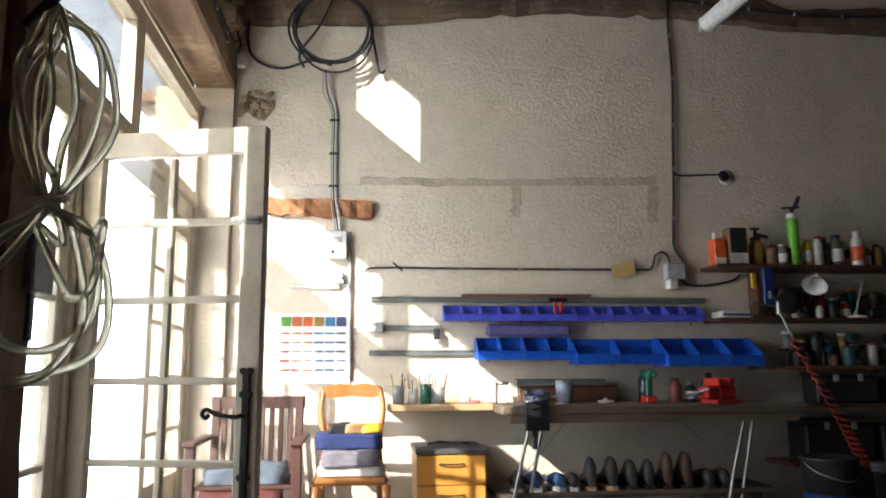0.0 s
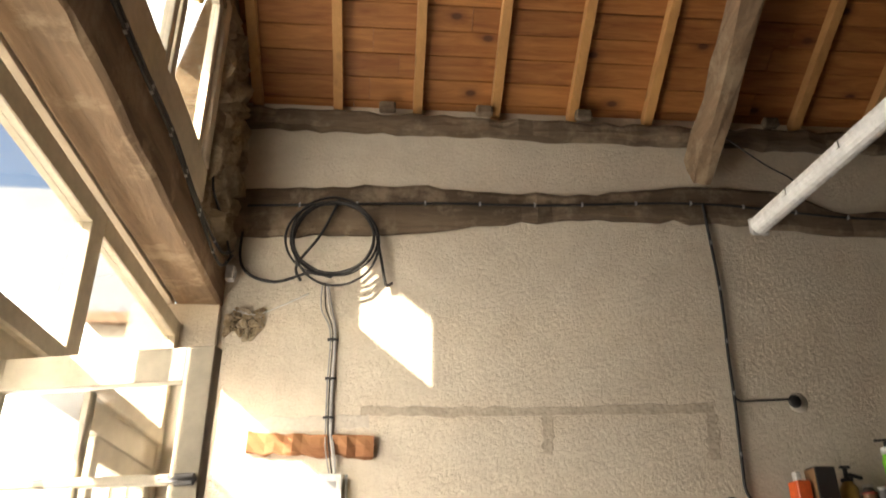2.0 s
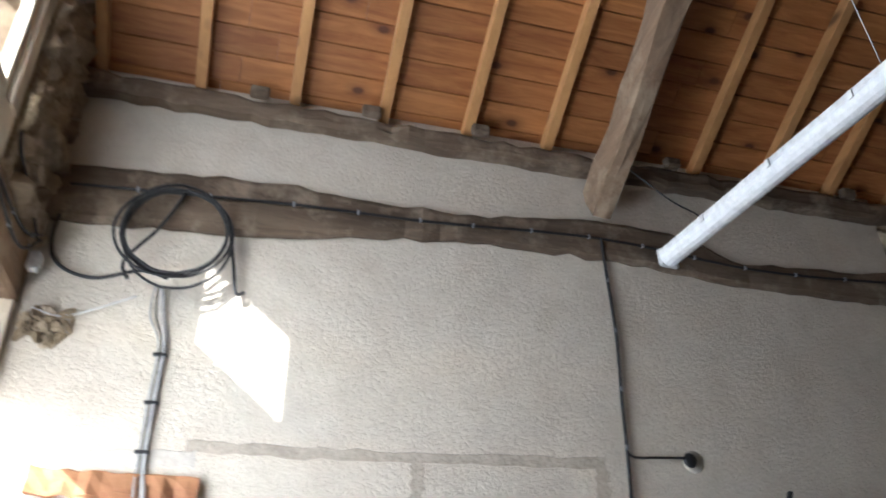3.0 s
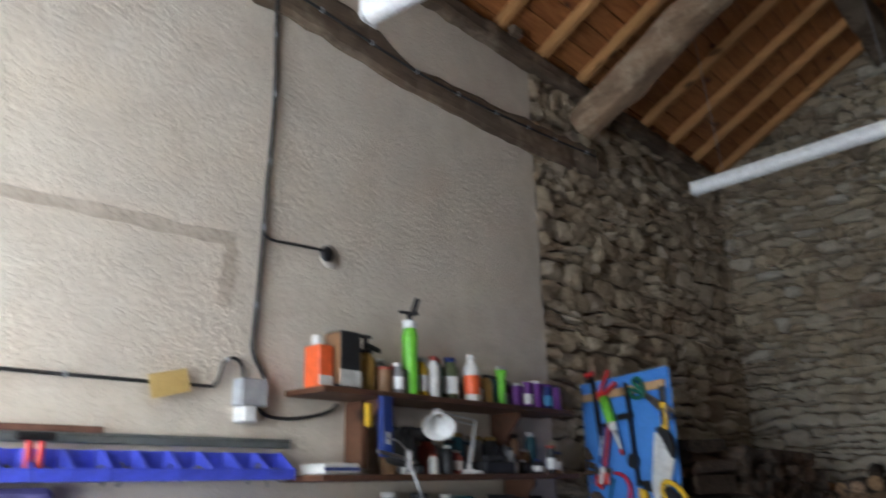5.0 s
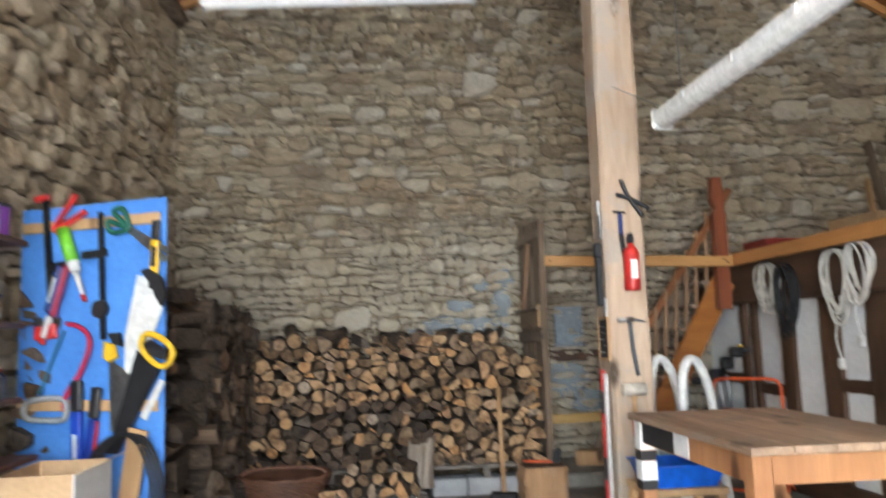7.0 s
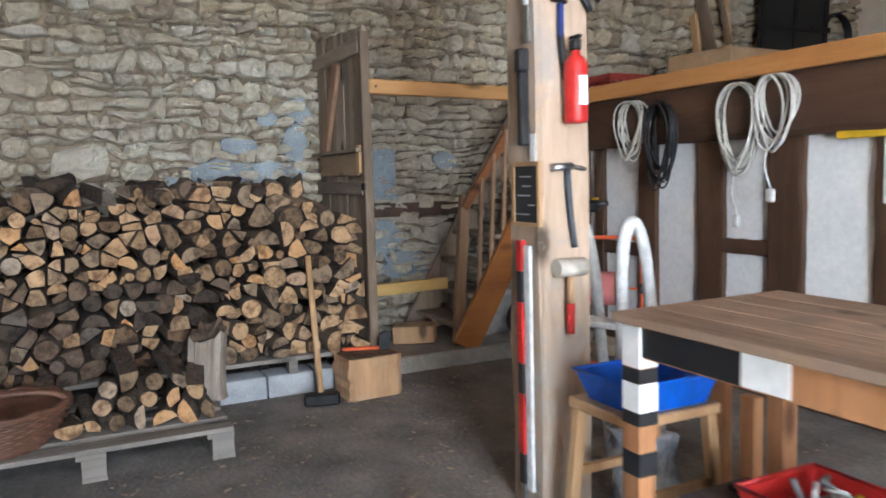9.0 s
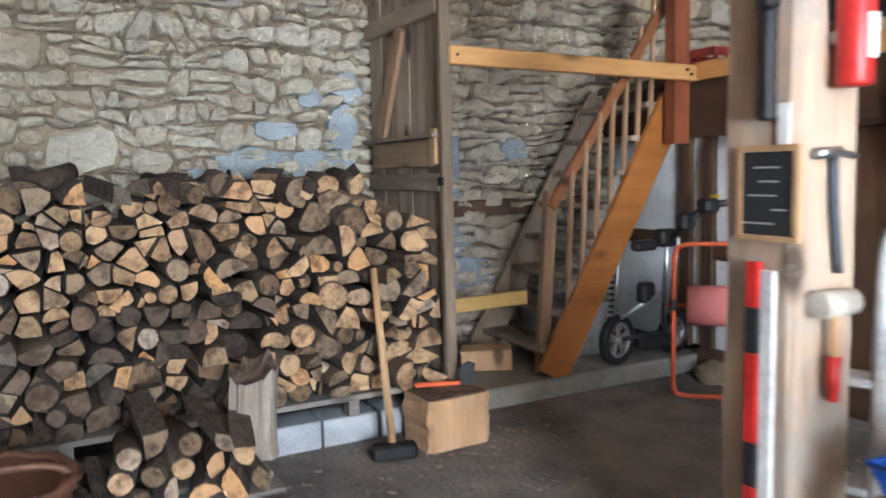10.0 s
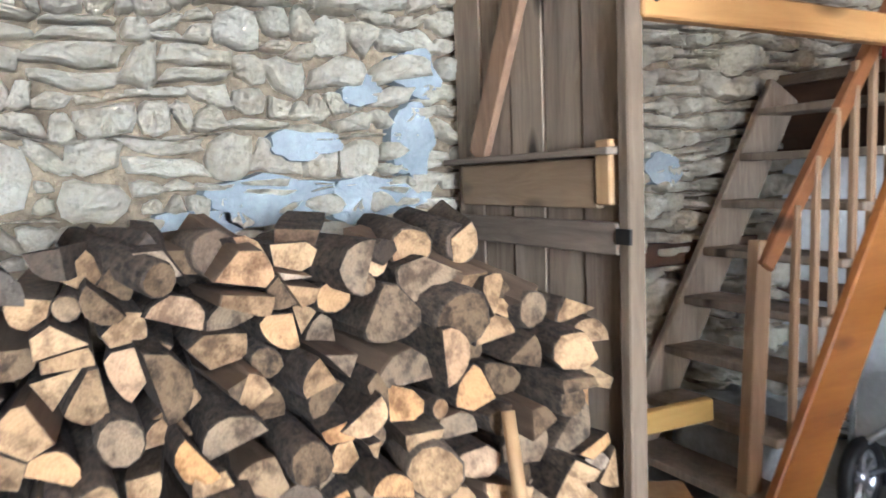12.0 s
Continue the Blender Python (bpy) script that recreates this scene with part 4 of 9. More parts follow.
rng = random.Random(77)
pile = thing("log_pile", "stack of split and round firewood logs on pallets", "firewood", pose(6.9, 3.0, 0.24))
TOP = lambda y: 1.19 + 0.03 * math.sin(y * 5.1) + 0.02 * math.sin(y * 13) - 0.45 * max(0, 2.25 - y)
found = cells(rng, 1.86, 4.14, 0.24, 1.24, 0.098, 0.083, 0.46, lambda u, v: v < TOP(u), 0.08, 0.3)
lay_logs(rng, found, lambda u, v, r: Matrix.Translation((r.gauss(0, 0.045) - (0.06 if r.random() < 0.1 else 0) + 0.55 * max(0, v - 0.8), u - 3.0, v - 0.24)) @ pose(0, 0, 0, 0, r.gauss(0, 2.5), r.gauss(0, 4)), 0.68, pile, [END_GRAIN, BARK])
# darker end material on many of the lower logs, south end left out
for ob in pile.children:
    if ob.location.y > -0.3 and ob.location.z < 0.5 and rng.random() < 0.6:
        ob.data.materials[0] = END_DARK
side = thing("log_stack", "tall dark stack of firewood against the wall", "firewood", pose(5.8, 4.13, 0))
found = cells(rng, 4.14, 4.86, 0.03, 1.5, 0.105, 0.09, 0.45, None, 0.08, 0.3)
lay_logs(rng, found, lambda u, v, r: Matrix.Translation((4.72 - 5.8 + r.gauss(0, 0.04), u - 4.13, v)) @ pose(0, 0, 0, 0, r.gauss(0, 2), r.gauss(0, 3)), 0.5, side, [END_DARK, BARK])
found = cells(rng, 5.26, 6.98, 0.03, 1.47, 0.118, 0.1, 0.45, None, 0.1, 0.3)
lay_logs(rng, found, lambda u, v, r: Matrix.Translation((u - 5.8, r.gauss(0, 0.035), v)) @ pose(0, 0, 0, 0, 0, 90) @ pose(0, 0, 0, 0, r.gauss(0, 2), r.gauss(0, 3)), 0.7, side, [END_DARK, BARK])


# ---- big wooden post with the tools ----
bm = bmesh.new()
hewn(bm, (4.945, 1.833, 0), (4.945, 1.833, roof_z(1.833) - 0.2), 0.22, 0.228, 0.006, 18, 9, (0, 1, 0))
structure("post_centre", bm, POST, "big squared pine post with tools hung on it", "post")
for s, y, z, lean in ((1, 1.92, 3.2, 0.62), (-1, 1.74, 3.32, 0.66)):
    rise = 0.0
    while z + rise < roof_z(y + s * lean * rise) - 0.1:
        rise += 0.02
    bm = bmesh.new()
    hewn(bm, (4.945, y - s * 0.03, z - 0.05), (4.945, y + s * lean * rise, z + rise), 0.12, 0.14, 0.004, 10, 3, (1, 0, 0))
    structure("brace", bm, POST, "pine knee brace rising from the post to the roof", "brace")


# ---- north wall: cables, repairs and fixtures ----
BLACK_RUBBER = plain("black_rubber", (0.016, 0.016, 0.017), 0.55)
BLACK_PLASTIC = plain("black_plastic", (0.022, 0.022, 0.024), 0.45)
WHITE_PLASTIC = plain("white_plastic", (0.72, 0.72, 0.7), 0.4)
GREY_PLASTIC = plain("grey_plastic", (0.36, 0.37, 0.38), 0.45)
BLUE_BIN = plain("blue_plastic", (0.012, 0.1, 0.56), 0.35)
VIOLET_BIN = plain("violet_blue_plastic", (0.075, 0.1, 0.62), 0.35)
RED_PAINT = plain("red_paint", (0.55, 0.025, 0.02), 0.4)
ORANGE_PAINT = plain("orange_red_paint", (0.75, 0.12, 0.03), 0.4)
YELLOW = plain("yellow_plastic", (0.75, 0.47, 0.02), 0.45)
GREEN = plain("lime_green_plastic", (0.16, 0.52, 0.03), 0.4)
DARK_GREEN = plain("dark_green_plastic", (0.012, 0.12, 0.075), 0.45)
NAVY = plain("navy_blue_plastic", (0.01, 0.03, 0.17), 0.45)
PURPLE = plain("purple_plastic", (0.12, 0.02, 0.2), 0.45)
CARDBOARD = mottled("brown_cardboard", (0.42, 0.27, 0.14), (0.56, 0.38, 0.22), 5, 0.85, fine=50, strength=0.1)
PAPER = plain("white_paper", (0.8, 0.8, 0.78), 0.8, spots=0.04)
PATCH = mottled("grey_brown_repair_mortar", (0.4, 0.335, 0.26), (0.56, 0.485, 0.385), 5, 0.95, fine=40, strength=0.6, distance=0.012)
PALE_PATCH = mottled("pale_lime_patch", (0.56, 0.51, 0.44), (0.68, 0.63, 0.55), 5, 0.95, fine=40, strength=0.5, distance=0.01)
BROWN_SHELF = wood("brown_stained_shelf", (0.06, 0.024, 0.012), (0.145, 0.062, 0.03), "x", 0.55, 8)
OLD_BENCH = wood("worn_bench_plank", (0.065, 0.046, 0.033), (0.19, 0.138, 0.1), "x", 0.75, 8, False, strength=0.4)
BENCH_PINE = wood("pale_bench_pine", (0.36, 0.22, 0.11), (0.58, 0.4, 0.23), "x", 0.65, 8)
CLEAR_JAR = GLASS
TAN_WOOD = wood("tan_wood", (0.36, 0.2, 0.09), (0.58, 0.37, 0.19), "z", 0.6, 8)


def ragged_strip(name, pts, half, y, material, label, seed):
    """A smear of mortar on the wall along a line, with an uneven edge."""
    rng = random.Random(seed)
    bm = bmesh.new()
    line = curve_points([(x, 0, z) for x, z in pts], 8)
    rows = []
    for i, p in enumerate(line):
        a, b = line[max(i - 1, 0)], line[min(i + 1, len(line) - 1)]
        d = (b - a).normalized()
        nrm = Vector((-d.z, 0, d.x))
        h1, h2 = half * rng.uniform(0.65, 1.2), half * rng.uniform(0.65, 1.2)
        rows.append([bm.verts.new((q.x, yy, q.z)) for q, yy in ((p + nrm * h1, y + 0.003), (p + nrm * h1 * 0.8, y - 0.0015), (p - nrm * h2 * 0.8, y - 0.0015), (p - nrm * h2, y + 0.003))])
    for a, b in zip(rows, rows[1:]):
        for k in range(3):
            bm.faces.new((a[k], a[k + 1], b[k + 1], b[k]))
    return structure(name, bm, material, label, "wall repair")


ragged_strip("mortar_band", [(0.08, 2.25), (0.6, 2.25), (1.3, 2.265), (2.12, 2.29)], 0.035, NY, PATCH, "old mortar repair across the plaster", 1)
ragged_strip("mortar_tail_1", [(1.13, 2.24), (1.13, 2.12), (1.12, 2.02)], 0.04, NY - 0.001, PATCH, "old mortar repair running down", 2)
ragged_strip("mortar_tail_2", [(2.1, 2.26), (2.08, 2.1), (2.07, 2.0)], 0.045, NY - 0.001, PATCH, "old mortar repair running down", 3)
ragged_strip("pale_patch", [(-0.5, 2.17), (-0.2, 2.175), (0.13, 2.19)], 0.045, NY - 0.001, PALE_PATCH, "pale lime patch above the let-in timber", 4)
bm = bmesh.new()
hewn(bm, (-0.52, NY - 0.004, 2.065), (0.16, NY - 0.004, 2.045), 0.06, 0.115, 0.012, 14, 12)
structure("let_in_timber", bm, wood("raw_red_timber", (0.2, 0.075, 0.03), (0.42, 0.2, 0.09), "x", 0.8, 8, False, strength=0.6), "reddish raw timber let into the wall", "beam")


def cable(name, pts, r, label, material=None, clips=True, per=6, category="cable"):
    ob = thing(name, label, category)
    line = curve_points(pts, per)
    bm = bmesh.new()
    tube(bm, line, r, 7)
    part("cable_run", bm, material or BLACK_RUBBER, ob)
    if clips:
        run = 0.0
        for a, b in zip(line, line[1:]):
            run += (b - a).length
            if run > 0.3:
                run = 0
                m = (a + b) / 2
                part("clip", boxes((m.x - 0.006, m.y - r - 0.003, m.z - r - 0.003, m.x + 0.006, m.y + r, m.z + r + 0.003)), GREY_PLASTIC, ob)
    return ob


CY = NY - 0.02
cable("cable", [(-0.66, CY - 0.03, 3.5), (-0.3, CY - 0.03, 3.52), (0.5, CY - 0.03, 3.56), (1.2, CY - 0.03, 3.57), (2.25, CY - 0.03, 3.62), (3.3, CY - 0.03, 3.55), (4.4, CY - 0.03, 3.6), (5.2, CY - 0.04, 3.66)], 0.008, "black cable clipped along the old beam")
cable("cable", [(2.24, CY - 0.03, 3.62), (2.26, CY, 3.45), (2.27, CY, 3.0), (2.25, CY, 2.6), (2.24, CY, 2.3), (2.22, CY, 1.95), (2.22, CY, 1.82), (2.28, CY, 1.72), (2.27, CY, 1.66)], 0.0095, "black cable clipped down the plaster wall")
cable("cable", [(2.24, CY, 2.36), (2.28, CY, 2.33), (2.4, CY, 2.335), (2.58, CY, 2.345)], 0.0065, "short black cable to a wall socket", clips=False)
cable("cable", [(0.12, CY, 1.64), (0.2, CY, 1.665), (0.7, CY, 1.665), (1.3, CY, 1.665), (1.95, CY, 1.668), (2.05, CY, 1.68), (2.08, CY, 1.76), (2.13, CY, 1.79), (2.17, CY, 1.76), (2.18, CY, 1.7)], 0.007, "black cable clipped across the plaster wall")
cable("cable", [(2.24, CY, 1.62), (2.3, CY, 1.57), (2.45, CY, 1.565), (2.62, CY, 1.6), (2.68, CY, 1.64)], 0.008, "black cable under the shelf", clips=False)
cable("cable", [(0.02, CY, 1.9), (0.025, CY, 1.5), (0.03, CY, 0.95)], 0.008, "thin grey conduit down the wall", GREY_PLASTIC, True)
cable("cable", [(0.3, CY, 1.7), (0.33, CY - 0.02, 1.67), (0.36, CY, 1.65)], 0.006, "small bent wire hook on the plaster", clips=False)

# coil of black cable hanging from the beam
coil = thing("cable_coil", "large coil of black cable hung from the beam", "cable")
rng = random.Random(3)
for k in range(5):
    c = Vector((-0.13 + rng.gauss(0, 0.014), CY - 0.05 - 0.014 * k, 3.28 + rng.gauss(0, 0.02)))
    rx, rz = 0.25 + rng.uniform(-0.02, 0.03), 0.25 + rng.uniform(-0.02, 0.03)
    bm = bmesh.new()
    tube(bm, [c + Vector((rx * math.cos(a), rng.gauss(0, 0.004), rz * math.sin(a))) for a in np.linspace(0, math.tau, 36, endpoint=False)], 0.0078, 6, True)
    part("loop", bm, BLACK_RUBBER, coil)
for pts in ([(-0.66, CY, 3.5), (-0.68, CY, 3.2), (-0.62, CY, 3.06), (-0.45, CY - 0.02, 3.0), (-0.25, CY - 0.05, 3.05), (-0.12, CY - 0.06, 3.02)],
            [(-0.1, CY - 0.05, 3.55), (-0.2, CY - 0.06, 3.3), (-0.33, CY - 0.05, 3.1), (-0.3, CY - 0.05, 3.0)],
            [(0.12, CY - 0.05, 3.4), (0.17, CY - 0.04, 3.15), (0.2, CY - 0.03, 3.0), (0.24, CY - 0.02, 3.01)]):
    bm = bmesh.new()
    tube(bm, curve_points(pts, 8), 0.009, 6)
    part("cable_tail", bm, BLACK_RUBBER, coil)
bundle = thing("cable_bundle", "bundle of grey and black cables tied down the wall", "cable")
for k, (dx, mat) in enumerate(((-0.012, GREY_PLASTIC), (0.002, BLACK_RUBBER), (0.012, WHITE_PLASTIC), (0.02, GREY_PLASTIC))):
    bm = bmesh.new()
    tube(bm, curve_points([(-0.16 + dx, CY - 0.02, 3.0), (-0.15 + dx * 2, CY, 2.85), (-0.1 + dx, CY, 2.7), (-0.1 + dx, CY, 2.4), (-0.095 + dx, CY, 2.15), (-0.08 + dx * 1.4, CY - 0.03, 2.02), (-0.06 + dx, CY, 1.9)], 8), 0.0042, 6)
    part("cable_run", bm, mat, bundle)
for z in (2.65, 2.42, 2.2):
    part("cable_tie", boxes((-0.125, CY - 0.012, z, -0.065, CY + 0.012, z + 0.012)), BLACK_PLASTIC, bundle)
cable("cable", [(-0.68, CY, 2.83), (-0.55, CY, 2.8), (-0.4, CY, 2.86), (-0.25, CY, 2.94)], 0.004, "thin pale wire across the plaster", WHITE_PLASTIC, False)
# cables along the inner face of the lintel
for dz, dy in ((3.08, 0), (3.05, 0.05)):
    cable("cable", [(-0.725, 2.2, dz + 0.02), (-0.72, 3.0, dz), (-0.725, 3.5, dz + 0.02), (-0.72, 4.1, dz - 0.05), (-0.72, 4.6, dz - 0.02 - dy), (-0.71, 4.85, dz + 0.1)], 0.008, "black cable clipped along the oak lintel")
cable("cable", [(-0.735, 4.25, 3.6), (-0.73, 4.26, 3.3), (-0.72, 4.5, 3.22), (-0.71, 4.82, 3.12)], 0.007, "black cable on the rubble beside the window", clips=False)
bm = bmesh.new()
box(bm, -0.73, 4.8, 2.98, -0.68, 4.86, 3.07, 0.006)
box(bm, -0.68, 4.815, 3.0, -0.672, 4.845, 3.05, 0.003)
single("junction_box", bm, WHITE_PLASTIC, "small white junction box in the corner under the beam", "junction box")


def fixture(name, label, cat, pieces, group=""):
    """A small thing made of boxes, each (name, box, material)."""
    ob = thing(name, label, cat, None, group)
    for n, a, mat in pieces:
        part(n, boxes(a, bev=min(0.006, 0.2 * min(a[3] - a[0], a[4] - a[1], a[5] - a[2]))), mat, ob)
    return ob


box_ob = fixture("junction_box", "grey junction box with a white cap on the plaster wall", "junction box", [("body", (2.14, CY - 0.05, 1.6, 2.27, NY, 1.71), GREY_PLASTIC), ("cap", (2.15, CY - 0.06, 1.535, 2.21, NY, 1.6), WHITE_PLASTIC)])
sock = thing("wall_socket", "round black wall socket set in plaster", "socket")
bm = bmesh.new()
lathe(bm, [(0, 0), (0.035, 0.0), (0.04, 0.012), (0.03, 0.024), (0, 0.024)], m=Matrix.Translation((2.61, NY, 2.335)) @ Matrix.Rotation(radians(90), 4, "X"))
part("housing", bm, BLACK_PLASTIC, sock)
bm = bmesh.new()
lathe(bm, [(0, 0.0), (0.06, 0.0), (0.055, 0.006), (0, 0.007)], m=Matrix.Translation((2.635, NY, 2.33)) @ Matrix.Rotation(radians(90), 4, "X"))
part("plaster_ring", bm, PALE_PATCH, sock)
fixture("electric_meter", "white electric meter box on the wall", "meter", [("body", (-0.12, CY - 0.05, 1.72, -0.0, NY, 1.9), WHITE_PLASTIC), ("window", (-0.09, CY - 0.054, 1.82, -0.03, CY - 0.046, 1.86), GREY_PLASTIC), ("switch", (-0.1, CY - 0.056, 1.75, -0.08, CY - 0.046, 1.77), BLACK_PLASTIC)])
sk = thing("bare_socket", "white round socket with a loose lamp holder", "socket")
bm = bmesh.new()
lathe(bm, [(0, 0), (0.045, 0), (0.05, 0.03), (0.035, 0.045), (0, 0.045)], m=Matrix.Translation((-0.06, NY, 1.6)) @ Matrix.Rotation(radians(90), 4, "X"))
part("body", bm, WHITE_PLASTIC, sk)
bm = bmesh.new()
cyl(bm, (-0.03, CY - 0.04, 1.59), (-0.01, CY - 0.05, 1.545), 0.016, 0.02)
part("lamp_holder", bm, STEEL, sk)
fixture("cable_trunking", "short white strip of cable trunking", "trunking", [("strip", (-0.36, CY - 0.005, 1.525, -0.04, NY, 1.545), WHITE_PLASTIC)])
fixture("masking_tape", "piece of brown tape stuck over the cable", "tape", [("tape", (1.77, CY - 0.02, 1.62, 1.93, CY - 0.016, 1.71), mottled("tan_tape", (0.5, 0.34, 0.1), (0.62, 0.45, 0.18), 8, 0.5))]).matrix_basis = Matrix.Translation((1.85, 0, 1.66)) @ Matrix.Rotation(radians(-14), 4, "Y") @ Matrix.Translation((-1.85, 0, -1.66))
for x in (0.18, 0.82, 1.49, 2.79, 3.5, 4.15):
    bm = bmesh.new()
    box(bm, x - 0.055, NY - 0.14, 4.2, x + 0.055, NY - 0.08, 4.27, 0.012)
    single("wood_block", bm, OLD_X, "small dark wooden cleat on the wall plate", "cleat", group="cleats on the wall plate")

# wall calendar
cal = thing("calendar", "paper year calendar with coloured headings on the wall", "calendar")
part("sheet", boxes((-0.45, CY + 0.008, 0.92, 0.03, CY + 0.012, 1.37)), PAPER, cal)
HUES = [(0.1, 0.3, 0.05), (0.45, 0.12, 0.05), (0.55, 0.12, 0.04), (0.3, 0.2, 0.05), (0.06, 0.2, 0.4), (0.06, 0.08, 0.16)]
PRINT = [plain(f"printed_tone", h, 0.8) for h in HUES]
for i in range(6):
    x = -0.41 + 0.07 * i
    part("picture", boxes((x, CY + 0.004, 1.285, x + 0.062, CY + 0.007, 1.345)), PRINT[i], cal)
    for j in range(5):
        z = 1.235 - 0.058 * j
        part("heading", boxes((x, CY + 0.004, z, x + 0.06, CY + 0.007, z + 0.011)), (PRINT[2] if i < 3 else PRINT[4] if i < 5 else PRINT[5]), cal)


# ---- storage bins on their rails ----
def bin_mesh(w, d, h, t=0.004):
    """An open-fronted stacking bin: low lip at the front, high back, with a rim."""
    bm = bmesh.new()
    for x in (0, w - t):
        prism(bm, [(0, 0), (d, 0), (d, h), (d * 0.72, h), (0.0, h * 0.36)], t, Matrix.Translation((x + t, 0, 0)) @ Matrix.Rotation(radians(90), 4, "Z") @ Matrix.Diagonal((1, 1, 1, 1)))
    box(bm, t, 0, 0, w - t, d, t)
    box(bm, t, d - t, t, w - t, d, h)
    box(bm, t, 0, t, w - t, t, h * 0.36)
    box(bm, -0.002, -0.006, h * 0.3, w + 0.002, 0.0, h * 0.38)
    return bm


SCREWS = mottled("mixed_screws", (0.08, 0.075, 0.07), (0.3, 0.29, 0.27), 60, 0.5, 0.5, fine=150)


def clutter(bm, rng, x0, y0, x1, y1, z, n, size):
    for _ in range(n):
        p = Vector((rng.uniform(x0, x1), rng.uniform(y0, y1), z + rng.uniform(0, size)))
        v = Vector((rng.gauss(0, 1), rng.gauss(0, 1), rng.gauss(0, 0.4))).normalized() * size
        q = p + v
        q.x, q.y = min(max(q.x, x0), x1), min(max(q.y, y0), y1)
        cyl(bm, p, q, size * 0.13, None, 5)


rng = random.Random(21)


def bin_row(x0, count, w, d, h, z, mat, label, group):
    for i in range(count):
        ob = thing("storage_bin", label, "storage bin", pose(x0 + i * w, NY - 0.03 - d, z), group)
        part("bin", bin_mesh(w - 0.003, d, h), mat, ob)
        bm = bmesh.new()
        clutter(bm, rng, 0.012, 0.015, w - 0.015, d - 0.02, 0.008, rng.randint(12, 24), 0.034)
        part("contents", bm, SCREWS if rng.random() < 0.75 else BLACK_PLASTIC, ob, "mixed screws and small fittings")


bin_row(0.62, 14, 0.1235, 0.13, 0.105, 1.315, VIOLET_BIN, "small violet-blue plastic storage bin on a wall rail", "small bins on the upper rail")
bin_row(0.83, 4, 0.155, 0.16, 0.145, 1.065, BLUE_BIN, "blue plastic storage bin on a wall rail", "bins on the lower rail")
bin_row(1.455, 2, 0.285, 0.21, 0.165, 1.035, BLUE_BIN, "wide blue plastic storage bin on a wall rail", "bins on the lower rail")
bin_row(2.03, 3, 0.213, 0.26, 0.185, 1.02, BLUE_BIN, "deep blue plastic storage bin on a wall rail", "bins on the lower rail")
GREY_RAIL = plain("grey_green_rail", (0.2, 0.22, 0.21), 0.5, 0.5)
for z, xa, xb in ((1.455, 0.16, 2.42), (1.27, 0.16, 0.62), (1.11, 0.15, 2.42)):
    rail = thing("wall_rail", "grey steel rail screwed across the wall", "rail", None, "rails on the wall")
    part("rail", boxes((xa, NY - 0.028, z - 0.014, xb, NY, z + 0.014), bev=0.003), GREY_RAIL, rail)
    part("lip", boxes((xa, NY - 0.034, z + 0.014, xb, NY - 0.028, z + 0.022)), GREY_RAIL, rail)
bm = bmesh.new()
bar(bm, (0.75, NY - 0.03, 1.485), (1.62, NY - 0.03, 1.487), 0.02, 0.022)
single("iron_bar", bm, mottled("rusty_iron", (0.12, 0.05, 0.03), (0.22, 0.11, 0.07), 14, 0.8), "rusty iron bar lying on the rail", "bar")
bm = bmesh.new()
box(bm, 0.9, NY - 0.1, 1.215, 1.46, NY - 0.03, 1.3, 0.02)
single("tool_roll", bm, plain("violet_canvas", (0.13, 0.12, 0.3), 0.8), "faded violet canvas tool roll behind the bins", "tool roll")
pl = thing("pliers", "pair of red-handled pliers in a bin", "pliers", pose(1.37, NY - 0.12, 1.4))
for s in (-1, 1):
    part("grip", boxes((s * 0.018 - 0.011, -0.008, -0.06, s * 0.018 + 0.011, 0.008, 0.04), bev=0.005), RED_PAINT, pl)
part("jaw", boxes((-0.06, -0.009, 0.04, 0.06, 0.009, 0.066), bev=0.006), BLACK_IRON, pl)
ob = fixture("charger", "small black charger hanging on the rail", "charger", [("body", (0.56, NY - 0.08, 1.2, 0.6, NY - 0.03, 1.27), BLACK_PLASTIC)])
ob = fixture("switch_box", "small grey switch box on the wall", "switch", [("body", (0.14, NY - 0.05, 1.24, 0.24, NY - 0.015, 1.31), GREY_PLASTIC), ("rocker", (0.17, NY - 0.056, 1.265, 0.2, NY - 0.05, 1.285), WHITE_PLASTIC)])


# ---- benches under the bins ----
def bottle(m, r, h, mat, cap=BLACK_PLASTIC, band=None, kind="bottle", label="", cat="bottle", neck=0.4, group=""):
    """A bottle, can or jar: turned body, cap, and a label round it where there is one."""
    ob = thing(kind, label, cat, m, group)
    bm = bmesh.new()
    sh = h * (0.72 if neck < 0.95 else 0.93)
    lathe(bm, [(0, 0), (r * 0.94, 0), (r, h * 0.03), (r, sh), (r * (neck + 0.25 if neck < 0.95 else 1), sh + h * 0.06), (r * neck, h * 0.86), (r * neck, h * 0.9), (0, h * 0.9)], seg=12)
    part("body", bm, mat, ob)
    bm = bmesh.new()
    lathe(bm, [(0, h * 0.895), (r * neck * 1.12, h * 0.895), (r * neck * 1.12, h * 0.99), (r * neck * 0.9, h), (0, h)], seg=12)
    part("cap", bm, cap, ob)
    if band:
        bm = bmesh.new()
        lathe(bm, [(r * 1.012, h * 0.16), (r * 1.02, h * 0.165), (r * 1.02, h * 0.55), (r * 1.012, h * 0.555)], seg=12)
        part("label", bm, band, ob)
    return ob


def plank_thing(name, a, mat, label, cat, bev=0.006):
    ob = single(name, boxes(a, bev=bev), mat, label, cat)
    return ob


